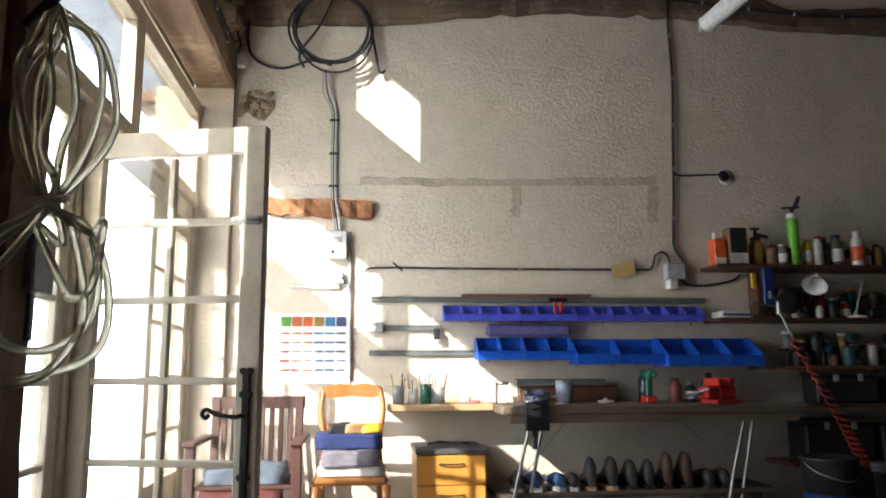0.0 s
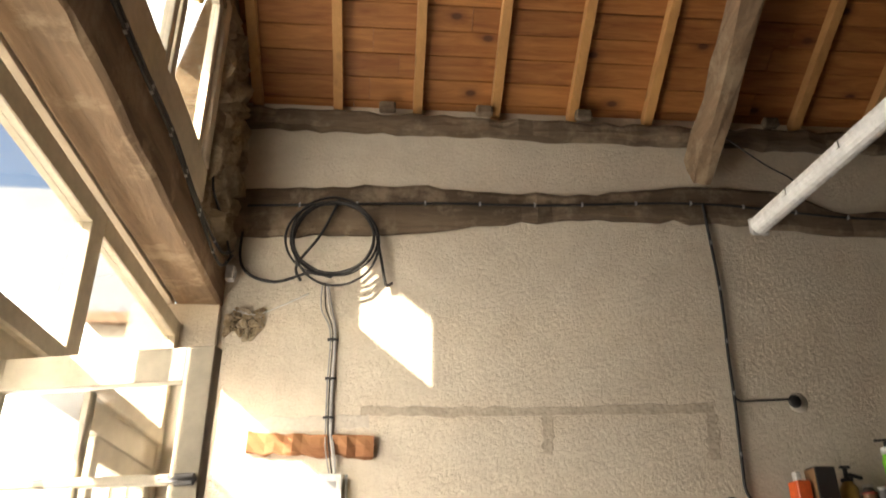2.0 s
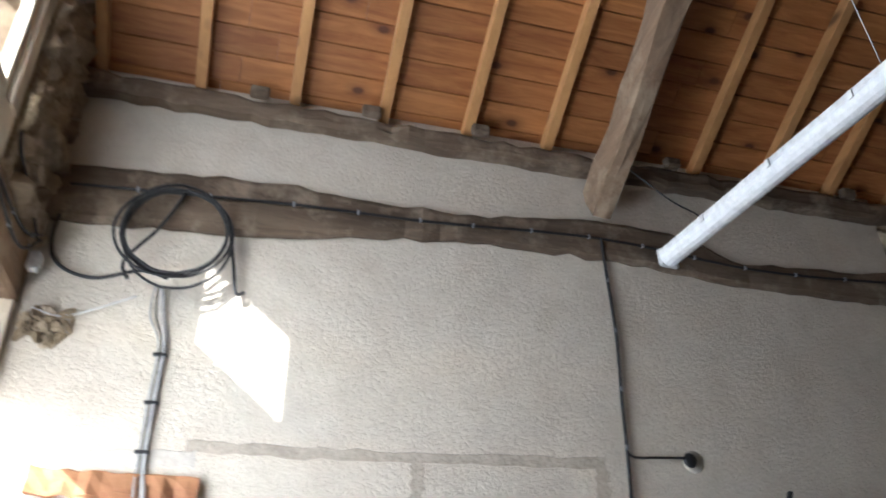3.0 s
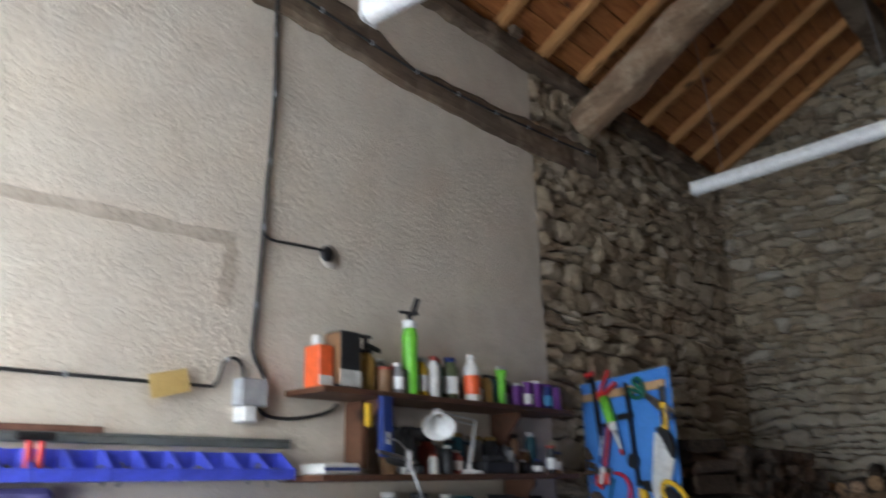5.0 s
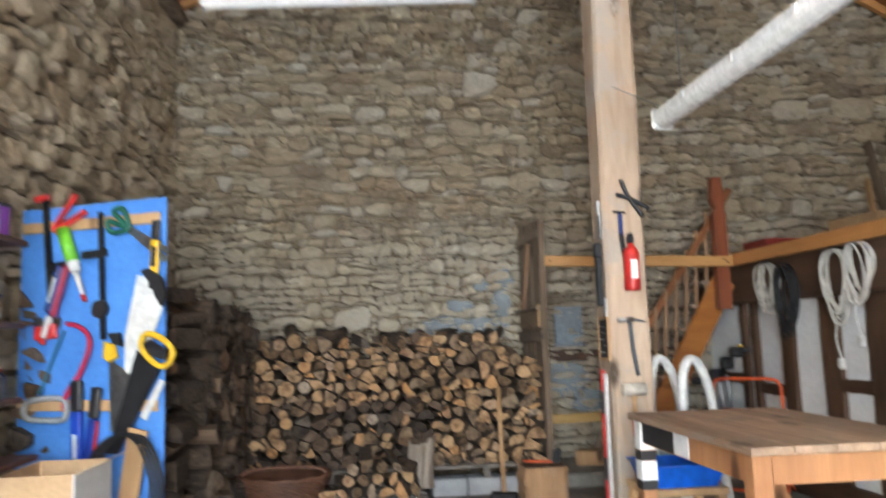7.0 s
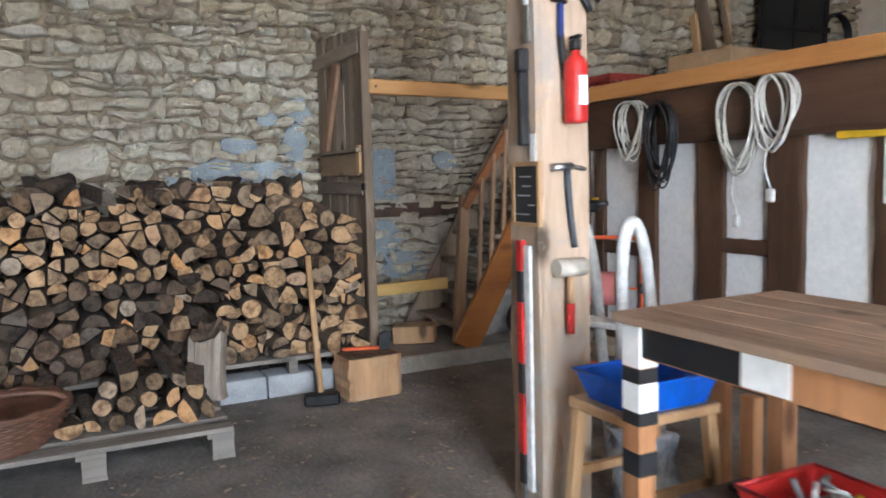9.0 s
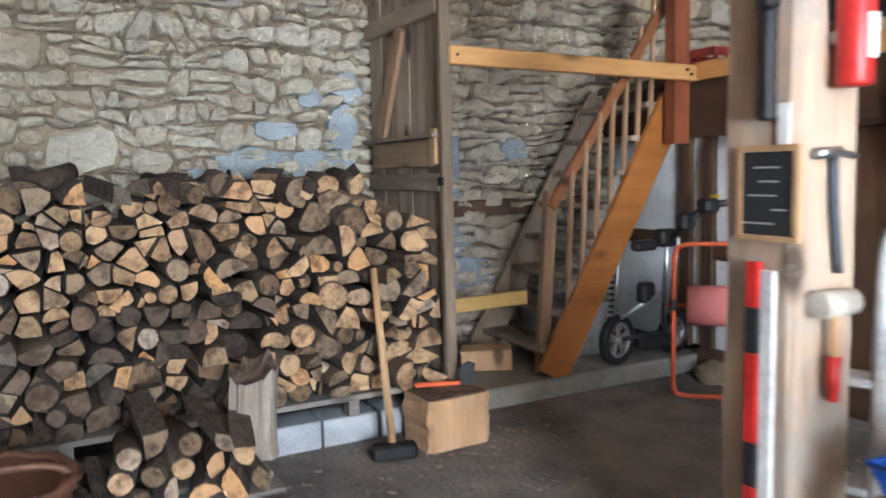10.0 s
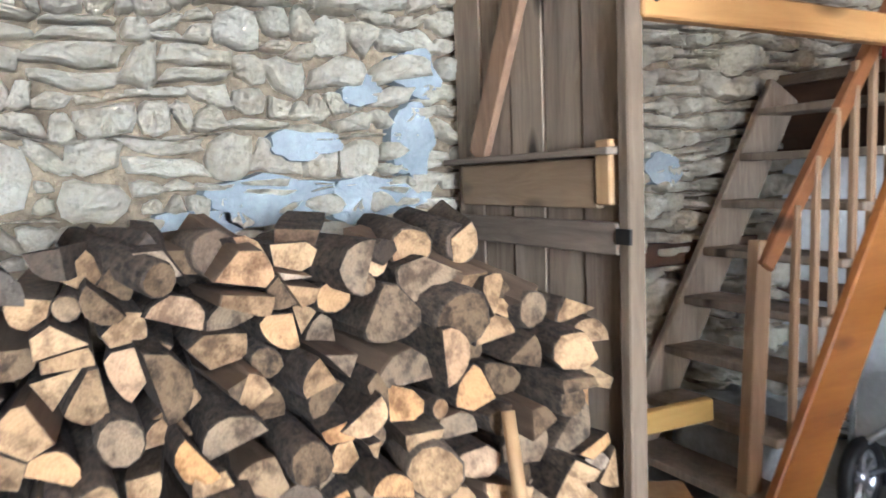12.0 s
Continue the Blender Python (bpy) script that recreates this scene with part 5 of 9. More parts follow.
plank_thing("wall_shelf", (0.26, 4.6, 0.76, 0.9, NY - 0.002, 0.8), BENCH_PINE, "pale pine shelf board on the wall", "shelf")
bench = thing("workbench", "long worn plank workbench hung on chains with steel legs", "workbench")
bm = bmesh.new()
box(bm, 0.9, 4.33, 0.745, 2.75, 4.62, 0.8, 0.01)
part("front_plank", bm, OLD_BENCH, bench)
part("rear_plank", boxes((0.9, 4.625, 0.745, 2.75, NY - 0.003, 0.797), bev=0.008), OLD_BENCH, bench)
part("front_rail", boxes((0.95, 4.345, 0.7, 2.7, 4.37, 0.744)), OLD_BENCH, bench)
for x in (1.12, 2.42):
    for dx, y in ((-0.03, 4.4), (0.06, 4.46)):
        bm = bmesh.new()
        tube(bm, curve_points([(x + dx + 0.1, y, 0.73), (x + dx, y, 0.72), (x + dx - 0.02, y, 0.66), (x - 0.1 + dx * 1.2, y + 0.02, 0.3), (x - 0.16 + dx, y + 0.02, 0.0)], 5), 0.011, 7)
        part("leg", bm, STEEL, bench)
for xa, xb in ((1.35, 1.08), (2.0, 2.3)):
    bm = bmesh.new()
    a, b = Vector((xa, 4.5, 0.74)), Vector((xb, 4.5, 0.42))
    for k in range(20):
        c = a.lerp(b, (k + 0.5) / 20)
        ax = Vector((0, 1, 0)) if k % 2 else Vector((0.7, 0, 0.7))
        d = (b - a).normalized()
        tube(bm, [c + d * 0.013 * math.cos(t) + ax * 0.007 * math.sin(t) for t in np.linspace(0, math.tau, 8, endpoint=False)], 0.0025, 4, True)
    part("chain", bm, STEEL, bench, "steel chain")


def vise(m, mat, label):
    ob = thing("bench_vise", label, "vise", m)
    bm = bmesh.new()
    box(bm, -0.09, -0.07, 0, 0.09, 0.07, 0.025, 0.006)
    box(bm, -0.05, -0.05, 0.025, 0.09, 0.05, 0.1, 0.012)
    box(bm, 0.02, -0.065, 0.1, 0.06, 0.065, 0.15, 0.008)
    part("body", bm, mat, ob)
    bm = bmesh.new()
    box(bm, -0.14, -0.045, 0.03, -0.06, 0.045, 0.1, 0.01)
    box(bm, -0.07, -0.065, 0.1, -0.03, 0.065, 0.15, 0.008)
    part("front_jaw", bm, mat, ob)
    bm = bmesh.new()
    cyl(bm, (-0.2, 0, 0.065), (-0.13, 0, 0.065), 0.013)
    part("screw", bm, STEEL, ob)
    bm = bmesh.new()
    cyl(bm, (-0.19, -0.1, 0.09), (-0.19, 0.1, 0.04), 0.007, None, 8)
    lathe(bm, [(0, -0.008), (0.011, 0), (0, 0.008)], (-0.19, -0.1, 0.09), 8)
    part("handle", bm, STEEL, ob)
    return ob


vise(pose(1.1, 4.4, 0.8, 0, 0, 90) @ Matrix.Diagonal((0.85, 0.85, 0.6, 1)), plain("dark_blue_enamel", (0.03, 0.04, 0.08), 0.4), "dark blue bench vise clamped to the workbench")
fixture("vise_clamp", "dark clamp of the vise under the bench edge", "clamp", [("bracket", (1.03, 4.3, 0.66, 1.17, 4.328, 0.81), BLACK_IRON), ("screw_clamp", (1.07, 4.31, 0.56, 1.1, 4.325, 0.66), BLACK_IRON)])
vise(pose(2.24, 4.4, 0.8, 0, 0, 20), RED_PAINT, "red bench vise on the workbench")
# tools, pots and cans on the benches
rng = random.Random(31)
for i, (x, r, h) in enumerate(((0.33, 0.035, 0.11), (0.42, 0.03, 0.09), (0.5, 0.035, 0.12), (0.58, 0.04, 0.1))):
    pot = thing("tool_pot", "glass pot full of brushes and pens on the shelf", "pot", pose(x, 4.72 + 0.02 * (i % 2), 0.8), "pots on the shelf")
    bm = bmesh.new()
    lathe(bm, [(0, 0.002), (r, 0), (r, h), (r - 0.003, h), (r - 0.003, 0.005), (0, 0.005)], seg=12)
    part("cup", bm, (GREY_PLASTIC, WHITE_PLASTIC, DARK_GREEN, GREY_PLASTIC)[i], pot)
    for k in range(6):
        a = rng.uniform(0, math.tau)
        bm = bmesh.new()
        cyl(bm, (r * 0.5 * math.cos(a), r * 0.5 * math.sin(a), 0.01), (r * 1.3 * math.cos(a), r * 1.3 * math.sin(a), h + rng.uniform(0.03, 0.09)), 0.004, 0.003, 6)
        part("brush", bm, rng.choice((RED_PAINT, TAN_WOOD, RED_PAINT, WHITE_PLASTIC, YELLOW, DARK_GREEN)), pot)
bottle(pose(0.98, 4.75, 0.8), 0.04, 0.13, CLEAR_JAR, STEEL, None, "jar", "clear glass jar on the workbench", "jar", 0.96)
bottle(pose(1.34, 4.6, 0.8), 0.055, 0.14, plain("pale_blue_tin", (0.3, 0.36, 0.46), 0.4), STEEL, None, "paint_tin", "pale blue paint tin on the workbench", "tin", 0.97)
bottle(pose(1.2, 4.55, 0.8), 0.035, 0.08, plain("dark_teal_tin", (0.06, 0.12, 0.15), 0.4), STEEL, None, "tin", "small dark teal tin on the workbench", "tin", 0.97)
fixture("paper_box", "small white box on the workbench", "box", [("box", (1.1, 4.55, 0.8, 1.16, 4.6, 0.87), PAPER)])
plank_thing("wood_offcut", (1.1, 4.8, 0.8, 1.75, 4.85, 0.9), BROWN_SHELF, "dark wooden offcut standing at the back of the bench", "offcut")
plank_thing("metal_profile", (1.08, 4.78, 0.9, 1.66, 4.86, 0.945), GREY_RAIL, "grey metal profile lying on the offcut", "profile")
for x, r, h, mat, cap, lab in ((1.9, 0.045, 0.2, plain("dark_glass", (0.02, 0.04, 0.035), 0.15), BLACK_PLASTIC, "dark glass bottle on the workbench"), (2.1, 0.04, 0.15, plain("rust_brown_tin", (0.3, 0.09, 0.05), 0.45), BLACK_PLASTIC, "rust-brown tin on the workbench"), (2.2, 0.035, 0.12, BLACK_PLASTIC, GREY_PLASTIC, "black tin with a pale label on the bench"), (2.32, 0.04, 0.18, plain("brown_glass", (0.05, 0.03, 0.02), 0.2), BLACK_PLASTIC, "brown glass bottle on the workbench"), (2.4, 0.035, 0.12, DARK_GREEN, BLACK_PLASTIC, "dark green can on the workbench")):
    bottle(pose(x, 4.72, 0.797), r, h, mat, cap, PAPER if r < 0.036 else None, "can", lab, "can", 0.55)
drill = thing("cordless_drill", "green cordless drill with a red battery on the bench", "drill", pose(1.84, 4.5, 0.8))
bm = bmesh.new()
cyl(bm, (0, 0.07, 0.17), (0, -0.06, 0.17), 0.028, 0.024, 12)
cyl(bm, (0, -0.06, 0.17), (0, -0.12, 0.17), 0.018, 0.01, 10)
part("motor_housing", bm, DARK_GREEN, drill)
part("grip", boxes((-0.017, -0.005, 0.04, 0.017, 0.04, 0.15), bev=0.008), DARK_GREEN, drill)
part("battery", boxes((-0.035, -0.04, 0.0, 0.035, 0.06, 0.042), bev=0.008), RED_PAINT, drill)
bm = bmesh.new()
lathe(bm, [(0, 0), (0.04, 0.0), (0.055, 0.012), (0.045, 0.016), (0.02, 0.014), (0.012, 0.03), (0, 0.032)], (1.6, 4.6, 0.8), 14)
single("saucer", bm, WHITE_PLASTIC, "small white lid on the workbench", "lid")
for x, mat, lab in ((0.72, GREY_PLASTIC, "grey sanding block on the shelf"), (0.8, plain("pink_cloth", (0.5, 0.16, 0.16), 0.8), "pink rag on the shelf"), (0.66, TAN_WOOD, "small wooden block on the shelf")):
    bm = bmesh.new()
    box(bm, x - 0.03, 4.68, 0.8, x + 0.035, 4.74, 0.822, 0.008)
    single("workshop_oddment", bm, mat, lab, "oddment")

# chest of drawers
ch = thing("drawer_unit", "orange wooden drawer unit with a dark top", "drawers", pose(0.42, 4.4, 0))
ORANGE_FRONT = wood("orange_veneer", (0.5, 0.2, 0.03), (0.7, 0.34, 0.07), "x", 0.4, 5, False)
part("carcass", boxes((0, 0.018, 0, 0.4, 0.45, 0.53), bev=0.003), TAN_WOOD, ch)
part("top", boxes((-0.008, -0.01, 0.531, 0.408, 0.455, 0.56), bev=0.004), plain("dark_laminate", (0.08, 0.08, 0.08), 0.45), ch)
for z0, z1 in ((0.36, 0.525), (0.19, 0.355), (0.02, 0.185)):
    d = part("drawer", boxes((0.006, 0, z0, 0.394, 0.017, z1), bev=0.004), ORANGE_FRONT, ch)
    bm = bmesh.new()
    tube(bm, curve_points([(0.13, 0, z1 - 0.05), (0.14, -0.02, z1 - 0.047), (0.2, -0.024, z1 - 0.05), (0.26, -0.02, z1 - 0.047), (0.27, 0, z1 - 0.05)], 4), 0.005, 6)
    part("handle", bm, BLACK_IRON, d)
bm = bmesh.new()
tube(bm, curve_points([(0.5, 4.6, 0.57), (0.56, 4.55, 0.585), (0.62, 4.62, 0.575), (0.7, 4.56, 0.58), (0.74, 4.6, 0.57)], 5), 0.009, 6)
single("cable_scrap", bm, BLACK_RUBBER, "scrap of black cable on the drawer unit", "cable")

# wooden chair with things on it
CHAIR_WOOD = wood("glossy_walnut", (0.2, 0.07, 0.02), (0.44, 0.19, 0.06), "z", 0.3, 7, False)
chair = thing("dining_chair", "curved walnut dining chair piled with cloths and bags", "chair", pose(0.05, 4.36, 0))
for x in (-0.165, 0.165):
    bm = bmesh.new()
    tube(bm, curve_points([(x * 1.05, 0.2, 0), (x, 0.16, 0.25), (x, 0.15, 0.45), (x * 0.95, 0.17, 0.6), (x * 1.1, 0.2, 0.78), (x * 0.98, 0.23, 0.9)], 5), 0.017, 8)
    part("back_leg", bm, CHAIR_WOOD, chair)
    bm = bmesh.new()
    lathe(bm, [(0, 0), (0.014, 0), (0.018, 0.1), (0.024, 0.3), (0.026, 0.4), (0, 0.4)], (x * 1.15, -0.18, 0), 10)
    part("front_leg", bm, CHAIR_WOOD, chair)
bm = bmesh.new()
prism(bm, [(-0.18, 0.86), (-0.12, 0.845), (0, 0.855), (0.12, 0.845), (0.18, 0.86), (0.17, 0.91), (0.08, 0.93), (0, 0.92), (-0.08, 0.93), (-0.17, 0.91)], 0.024, Matrix.Translation((0, 0.21, 0)))
part("crest_rail", bm, CHAIR_WOOD, chair)
bm = bmesh.new()
prism(bm, [(-0.15, 0.66), (0, 0.645), (0.15, 0.66), (0.15, 0.7), (0, 0.69), (-0.15, 0.7)], 0.018, Matrix.Translation((0, 0.18, 0)))
part("splat_rail", bm, CHAIR_WOOD, chair)
part("seat", boxes((-0.2, -0.2, 0.4, 0.2, 0.17, 0.45), bev=0.018), CHAIR_WOOD, chair)
def cloth(name, label, cat, a, mat, seed, amp=0.01):
    """A folded soft thing: a cushioned slab with creases."""
    bm = bmesh.new()
    vs = box(bm, *a)
    bmesh.ops.subdivide_edges(bm, edges=bm.edges[:], cuts=5, use_grid_fill=True)
    for v in bm.verts:
        n = noise.noise_vector(v.co * 14 + Vector((seed, 0, 0)))
        v.co += n * amp * (0.25 if v.co.z < a[2] + 0.004 else 1)
        v.co.z = max(v.co.z, a[2])
    for f in bm.faces:
        f.smooth = True
    return single(name, bm, mat, label, cat)


cloth("folded_cloth", "white folded cloth on the chair seat", "cloth", (-0.12, 4.16, 0.45, 0.23, 4.46, 0.5), plain("white_cloth", (0.6, 0.58, 0.55), 0.9), 1)
cloth("grey_bag", "grey folded bag on the chair", "bag", (-0.1, 4.14, 0.502, 0.2, 4.42, 0.58), plain("grey_lilac_fabric", (0.2, 0.18, 0.22), 0.9), 2)
cloth("blue_bag", "dark blue tool bag on the chair", "bag", (-0.14, 4.24, 0.582, 0.22, 4.5, 0.66), plain("dark_blue_fabric", (0.02, 0.035, 0.13), 0.85), 3)
for k, (x, mat) in enumerate(((-0.02, BLACK_PLASTIC), (0.08, plain("tan_leather", (0.4, 0.23, 0.1), 0.6)), (0.15, YELLOW))):
    cloth("work_glove", "worn work glove lying on the bag", "glove", (x - 0.06, 4.3, 0.662, x + 0.06, 4.38, 0.71), mat, 7 + k, 0.016)

# dark slatted armchair behind the door
DARK_RED = wood("dark_red_hardwood", (0.04, 0.017, 0.013), (0.1, 0.042, 0.032), "z", 0.5, 8, False)
arm = thing("garden_armchair", "dark red slatted hardwood garden armchair", "chair", pose(-0.5, 4.36, 0))
for s in (-1, 1):
    part("front_leg", boxes((s * 0.27 - 0.025, -0.27, 0, s * 0.27 + 0.025, -0.22, 0.62), bev=0.004), DARK_RED, arm)
    bm = bmesh.new()
    bar(bm, (s * 0.24, 0.2, 0), (s * 0.24, 0.3, 0.84), 0.045, 0.045)
    part("back_post", bm, DARK_RED, arm)
    part("armrest", boxes((s * 0.27 - 0.035, -0.3, 0.62, s * 0.27 + 0.035, 0.24, 0.645), bev=0.006), DARK_RED, arm)
bm = bmesh.new()
bar(bm, (-0.27, 0.3, 0.82), (0.27, 0.3, 0.82), 0.03, 0.07)
part("top_rail", bm, DARK_RED, arm)
bm = bmesh.new()
bar(bm, (-0.25, 0.25, 0.45), (0.25, 0.25, 0.45), 0.03, 0.05)
part("lower_rail", bm, DARK_RED, arm)
for k in range(8):
    x = -0.19 + 0.054 * k
    bm = bmesh.new()
    bar(bm, (x, 0.25, 0.47), (x, 0.29, 0.79), 0.03, 0.012)
    part("back_slat", bm, DARK_RED, arm)
for k in range(7):
    y = -0.25 + 0.07 * k
    part("seat_slat", boxes((-0.245, y, 0.4, 0.245, y + 0.055, 0.42), bev=0.003), DARK_RED, arm)
cloth("blue_trousers", "crumpled grey-blue trousers on the armchair", "clothes", (-0.7, 4.14, 0.421, -0.3, 4.5, 0.5), plain("grey_blue_denim", (0.12, 0.15, 0.19), 0.9), 11, 0.03)
cloth("checked_cushion", "red cushion on the armchair", "cushion", (-0.72, 4.12, 0.3, -0.3, 4.2, 0.398), plain("dull_red_fabric", (0.13, 0.035, 0.032), 0.9), 12, 0.02)

# shoes on the low shelf
plank_thing("shoe_shelf", (0.88, 4.45, 0.27, 2.6, 4.85, 0.3), OLD_BENCH, "low plank shelf full of shoes", "shelf")
fixture("shelf_support", "low support under the shoe shelf", "support", [("block", (0.95, 4.5, 0, 1.02, 4.8, 0.27), OLD_BENCH)], "supports under the shoe shelf")
fixture("shelf_support", "low support under the shoe shelf", "support", [("block", (2.45, 4.5, 0, 2.52, 4.8, 0.27), OLD_BENCH)], "supports under the shoe shelf")
bm = bmesh.new()
box(bm, 1.5, 4.5, 0.05, 2.4, 4.8, 0.2, 0.02)
bmesh.ops.translate(bm, verts=bm.verts, vec=(0, 0, -0.05))
single("red_crate", bm, plain("dull_red_plastic", (0.24, 0.02, 0.02), 0.6), "dull red crate under the shoe shelf", "crate")


def shoe(m, mat, high, label, trim):
    ob = thing("shoe", label, "shoe", m, "shoes on the low shelf")
    bm = bmesh.new()
    rings = []
    for y, w, z0, z1 in ((-0.14, 0.018, 0.02, 0.035), (-0.12, 0.034, 0.02, 0.06), (-0.07, 0.043, 0.02, 0.075), (-0.02, 0.038, 0.02, 0.09), (0.02, 0.033, 0.02, 0.1 + high * 0.4), (0.05, 0.033, 0.02, 0.1 + high), (0.1, 0.034, 0.02, 0.1 + high), (0.125, 0.028, 0.02, 0.085 + high), (0.135, 0.015, 0.02, 0.06)):
        rings.append([bm.verts.new((w * math.cos(a), y, z0 + (z1 - z0) * (0.5 + 0.5 * math.sin(a)))) for a in np.linspace(-math.pi / 2, 1.5 * math.pi, 10, endpoint=False)])
    for a, b in zip(rings, rings[1:]):
        for k in range(10):
            bm.faces.new((a[k], a[(k + 1) % 10], b[(k + 1) % 10], b[k])).smooth = True
    bm.faces.new(rings[0])
    bm.faces.new(rings[-1][::-1])
    part("upper", bm, mat, ob)
    bm = bmesh.new()
    prism(bm, [(-0.02, -0.14), (0.02, -0.14), (0.044, -0.08), (0.036, 0.0), (0.036, 0.12), (0.02, 0.14), (-0.02, 0.14), (-0.036, 0.12), (-0.036, 0.0), (-0.044, -0.08)], 0.022, Matrix.Rotation(radians(-90), 4, "X") @ Matrix.Scale(-1, 4, (0, 0, 1)))
    for v in bm.verts:
        v.co.z = 0.022 if v.co.z > 0.01 or v.co.z < -0.01 else 0.0
    part("sole", bm, trim, ob)
    bm = bmesh.new()
    for k in range(4):
        y = -0.04 + 0.02 * k
        bar(bm, (-0.018, y, 0.088 + k * high * 0.18), (0.018, y + 0.006, 0.09 + k * high * 0.18), 0.005, 0.004, 0)
    part("laces", bm, PAPER if trim is not BLACK_RUBBER else BLACK_RUBBER, ob)


LEATHER = plain("worn_dark_leather", (0.05, 0.045, 0.042), 0.6)
BROWN_LEATHER = plain("brown_leather", (0.09, 0.05, 0.03), 0.6)
BLUE_SHOE = plain("blue_trainer", (0.03, 0.08, 0.2), 0.7)
for i, (x, mat, hi, trim, lab) in enumerate(((1.03, LEATHER, 0.02, GREY_PLASTIC, "dark blue and black trainer"), (1.12, BLUE_SHOE, 0.02, PAPER, "blue trainer with a pale sole"), (1.27, BLUE_SHOE, 0.0, GREY_PLASTIC, "blue trainer with a grey sole"), (1.36, LEATHER, 0.0, PAPER, "dark trainer with a pale sole"), (1.47, LEATHER, 0.09, TAN_WOOD, "worn black hiking boot"), (1.58, LEATHER, 0.09, TAN_WOOD, "worn black hiking boot"), (1.7, LEATHER, 0.07, BLACK_RUBBER, "black leather work boot"), (1.82, LEATHER, 0.07, BLACK_RUBBER, "black leather work boot"), (1.94, BROWN_LEATHER, 0.11, BLACK_RUBBER, "tall brown leather boot"), (2.04, BROWN_LEATHER, 0.11, BLACK_RUBBER, "tall brown leather boot"), (2.18, LEATHER, 0.01, BLACK_RUBBER, "low dark shoe"), (2.29, LEATHER, 0.01, BLACK_RUBBER, "low dark shoe"))):
    shoe(pose(x, 4.6, 0.3, 0, 0, (174, 185, 183, 176)[i % 4]), mat, hi, lab + " on the low shelf", trim)


# ---- shelves with bottles, and what hangs from them ----
def shelf_unit(z, x0, x1, y0, brackets):
    ob = thing("wall_shelf", "brown stained wall shelf crowded with bottles and tools", "shelf", None, "brown shelves on the wall")
    part("board", boxes((x0, y0, z - 0.025, x1, NY - 0.002, z), bev=0.003), BROWN_SHELF, ob)
    for x in brackets:
        bm = bmesh.new()
        prism(bm, [(0, 0), (0.2, 0), (0.2, -0.03), (0.05, -0.2), (0, -0.2)], 0.025, Matrix.Translation((x + 0.0125, NY - 0.003, z - 0.026)) @ Matrix.Rotation(radians(-90), 4, "Z"))
        part("bracket", bm, BROWN_SHELF, ob)


shelf_unit(1.68, 2.4, 4.3, 4.66, (2.75, 3.8))
shelf_unit(1.33, 2.4, 4.3, 4.66, (3.9,))
shelf_unit(1.02, 2.7, 4.3, 4.66, (3.95,))
shelf_unit(0.78, 2.78, 4.32, 4.6, (4.0,))
shelf_unit(0.42, 2.78, 4.32, 4.6, ())
bm = boxes((2.74, 4.8, 1.36, 2.77, NY - 0.003, 1.65))
single("support_board", bm, BROWN_SHELF, "dark upright board under the upper shelf", "board")
SHELF_RNG = random.Random(61)
TONES = [plain(f"package_{n}", c, 0.45) for n, c in (("black", (0.02, 0.02, 0.022)), ("ochre", (0.36, 0.22, 0.05)), ("olive", (0.1, 0.12, 0.05)), ("amber", (0.24, 0.13, 0.06)), ("white", (0.65, 0.64, 0.6)), ("teal", (0.02, 0.1, 0.12)), ("grey", (0.2, 0.2, 0.2)), ("brick", (0.35, 0.06, 0.04)))]
BLACKT, OCHRE, OLIVE, AMBER, WHITET, TEAL, GREYT, BRICK = TONES
fixture("red_carton", "orange-red carton with a white top on the shelf", "carton", [("carton", (2.42, 4.72, 1.68, 2.5, 4.82, 1.86), ORANGE_PAINT), ("label_side", (2.424, 4.717, 1.69, 2.496, 4.7205, 1.73), WHITET), ("cap", (2.44, 4.76, 1.861, 2.475, 4.8, 1.91), WHITET)])
fixture("dark_carton", "black carton with a pale band on the shelf", "carton", [("carton", (2.52, 4.7, 1.68, 2.64, 4.8, 1.93), BLACKT), ("band", (2.522, 4.696, 1.69, 2.638, 4.7, 1.76), WHITET), ("side", (2.517, 4.7, 1.7, 2.5195, 4.8, 1.92), AMBER)])
sp = bottle(pose(2.74, 4.78, 1.68), 0.048, 0.2, OCHRE, BLACKT, None, "spray_bottle", "ochre garden sprayer with a black pump on the shelf", "sprayer", 0.6)
bm = bmesh.new()
cyl(bm, (0, 0, 0.2), (0, 0, 0.25), 0.012)
box(bm, -0.03, -0.012, 0.25, 0.03, 0.012, 0.265, 0.004)
bar(bm, (0.01, 0, 0.22), (0.09, 0.0, 0.2), 0.02, 0.02)
part("pump", bm, BLACKT, sp)
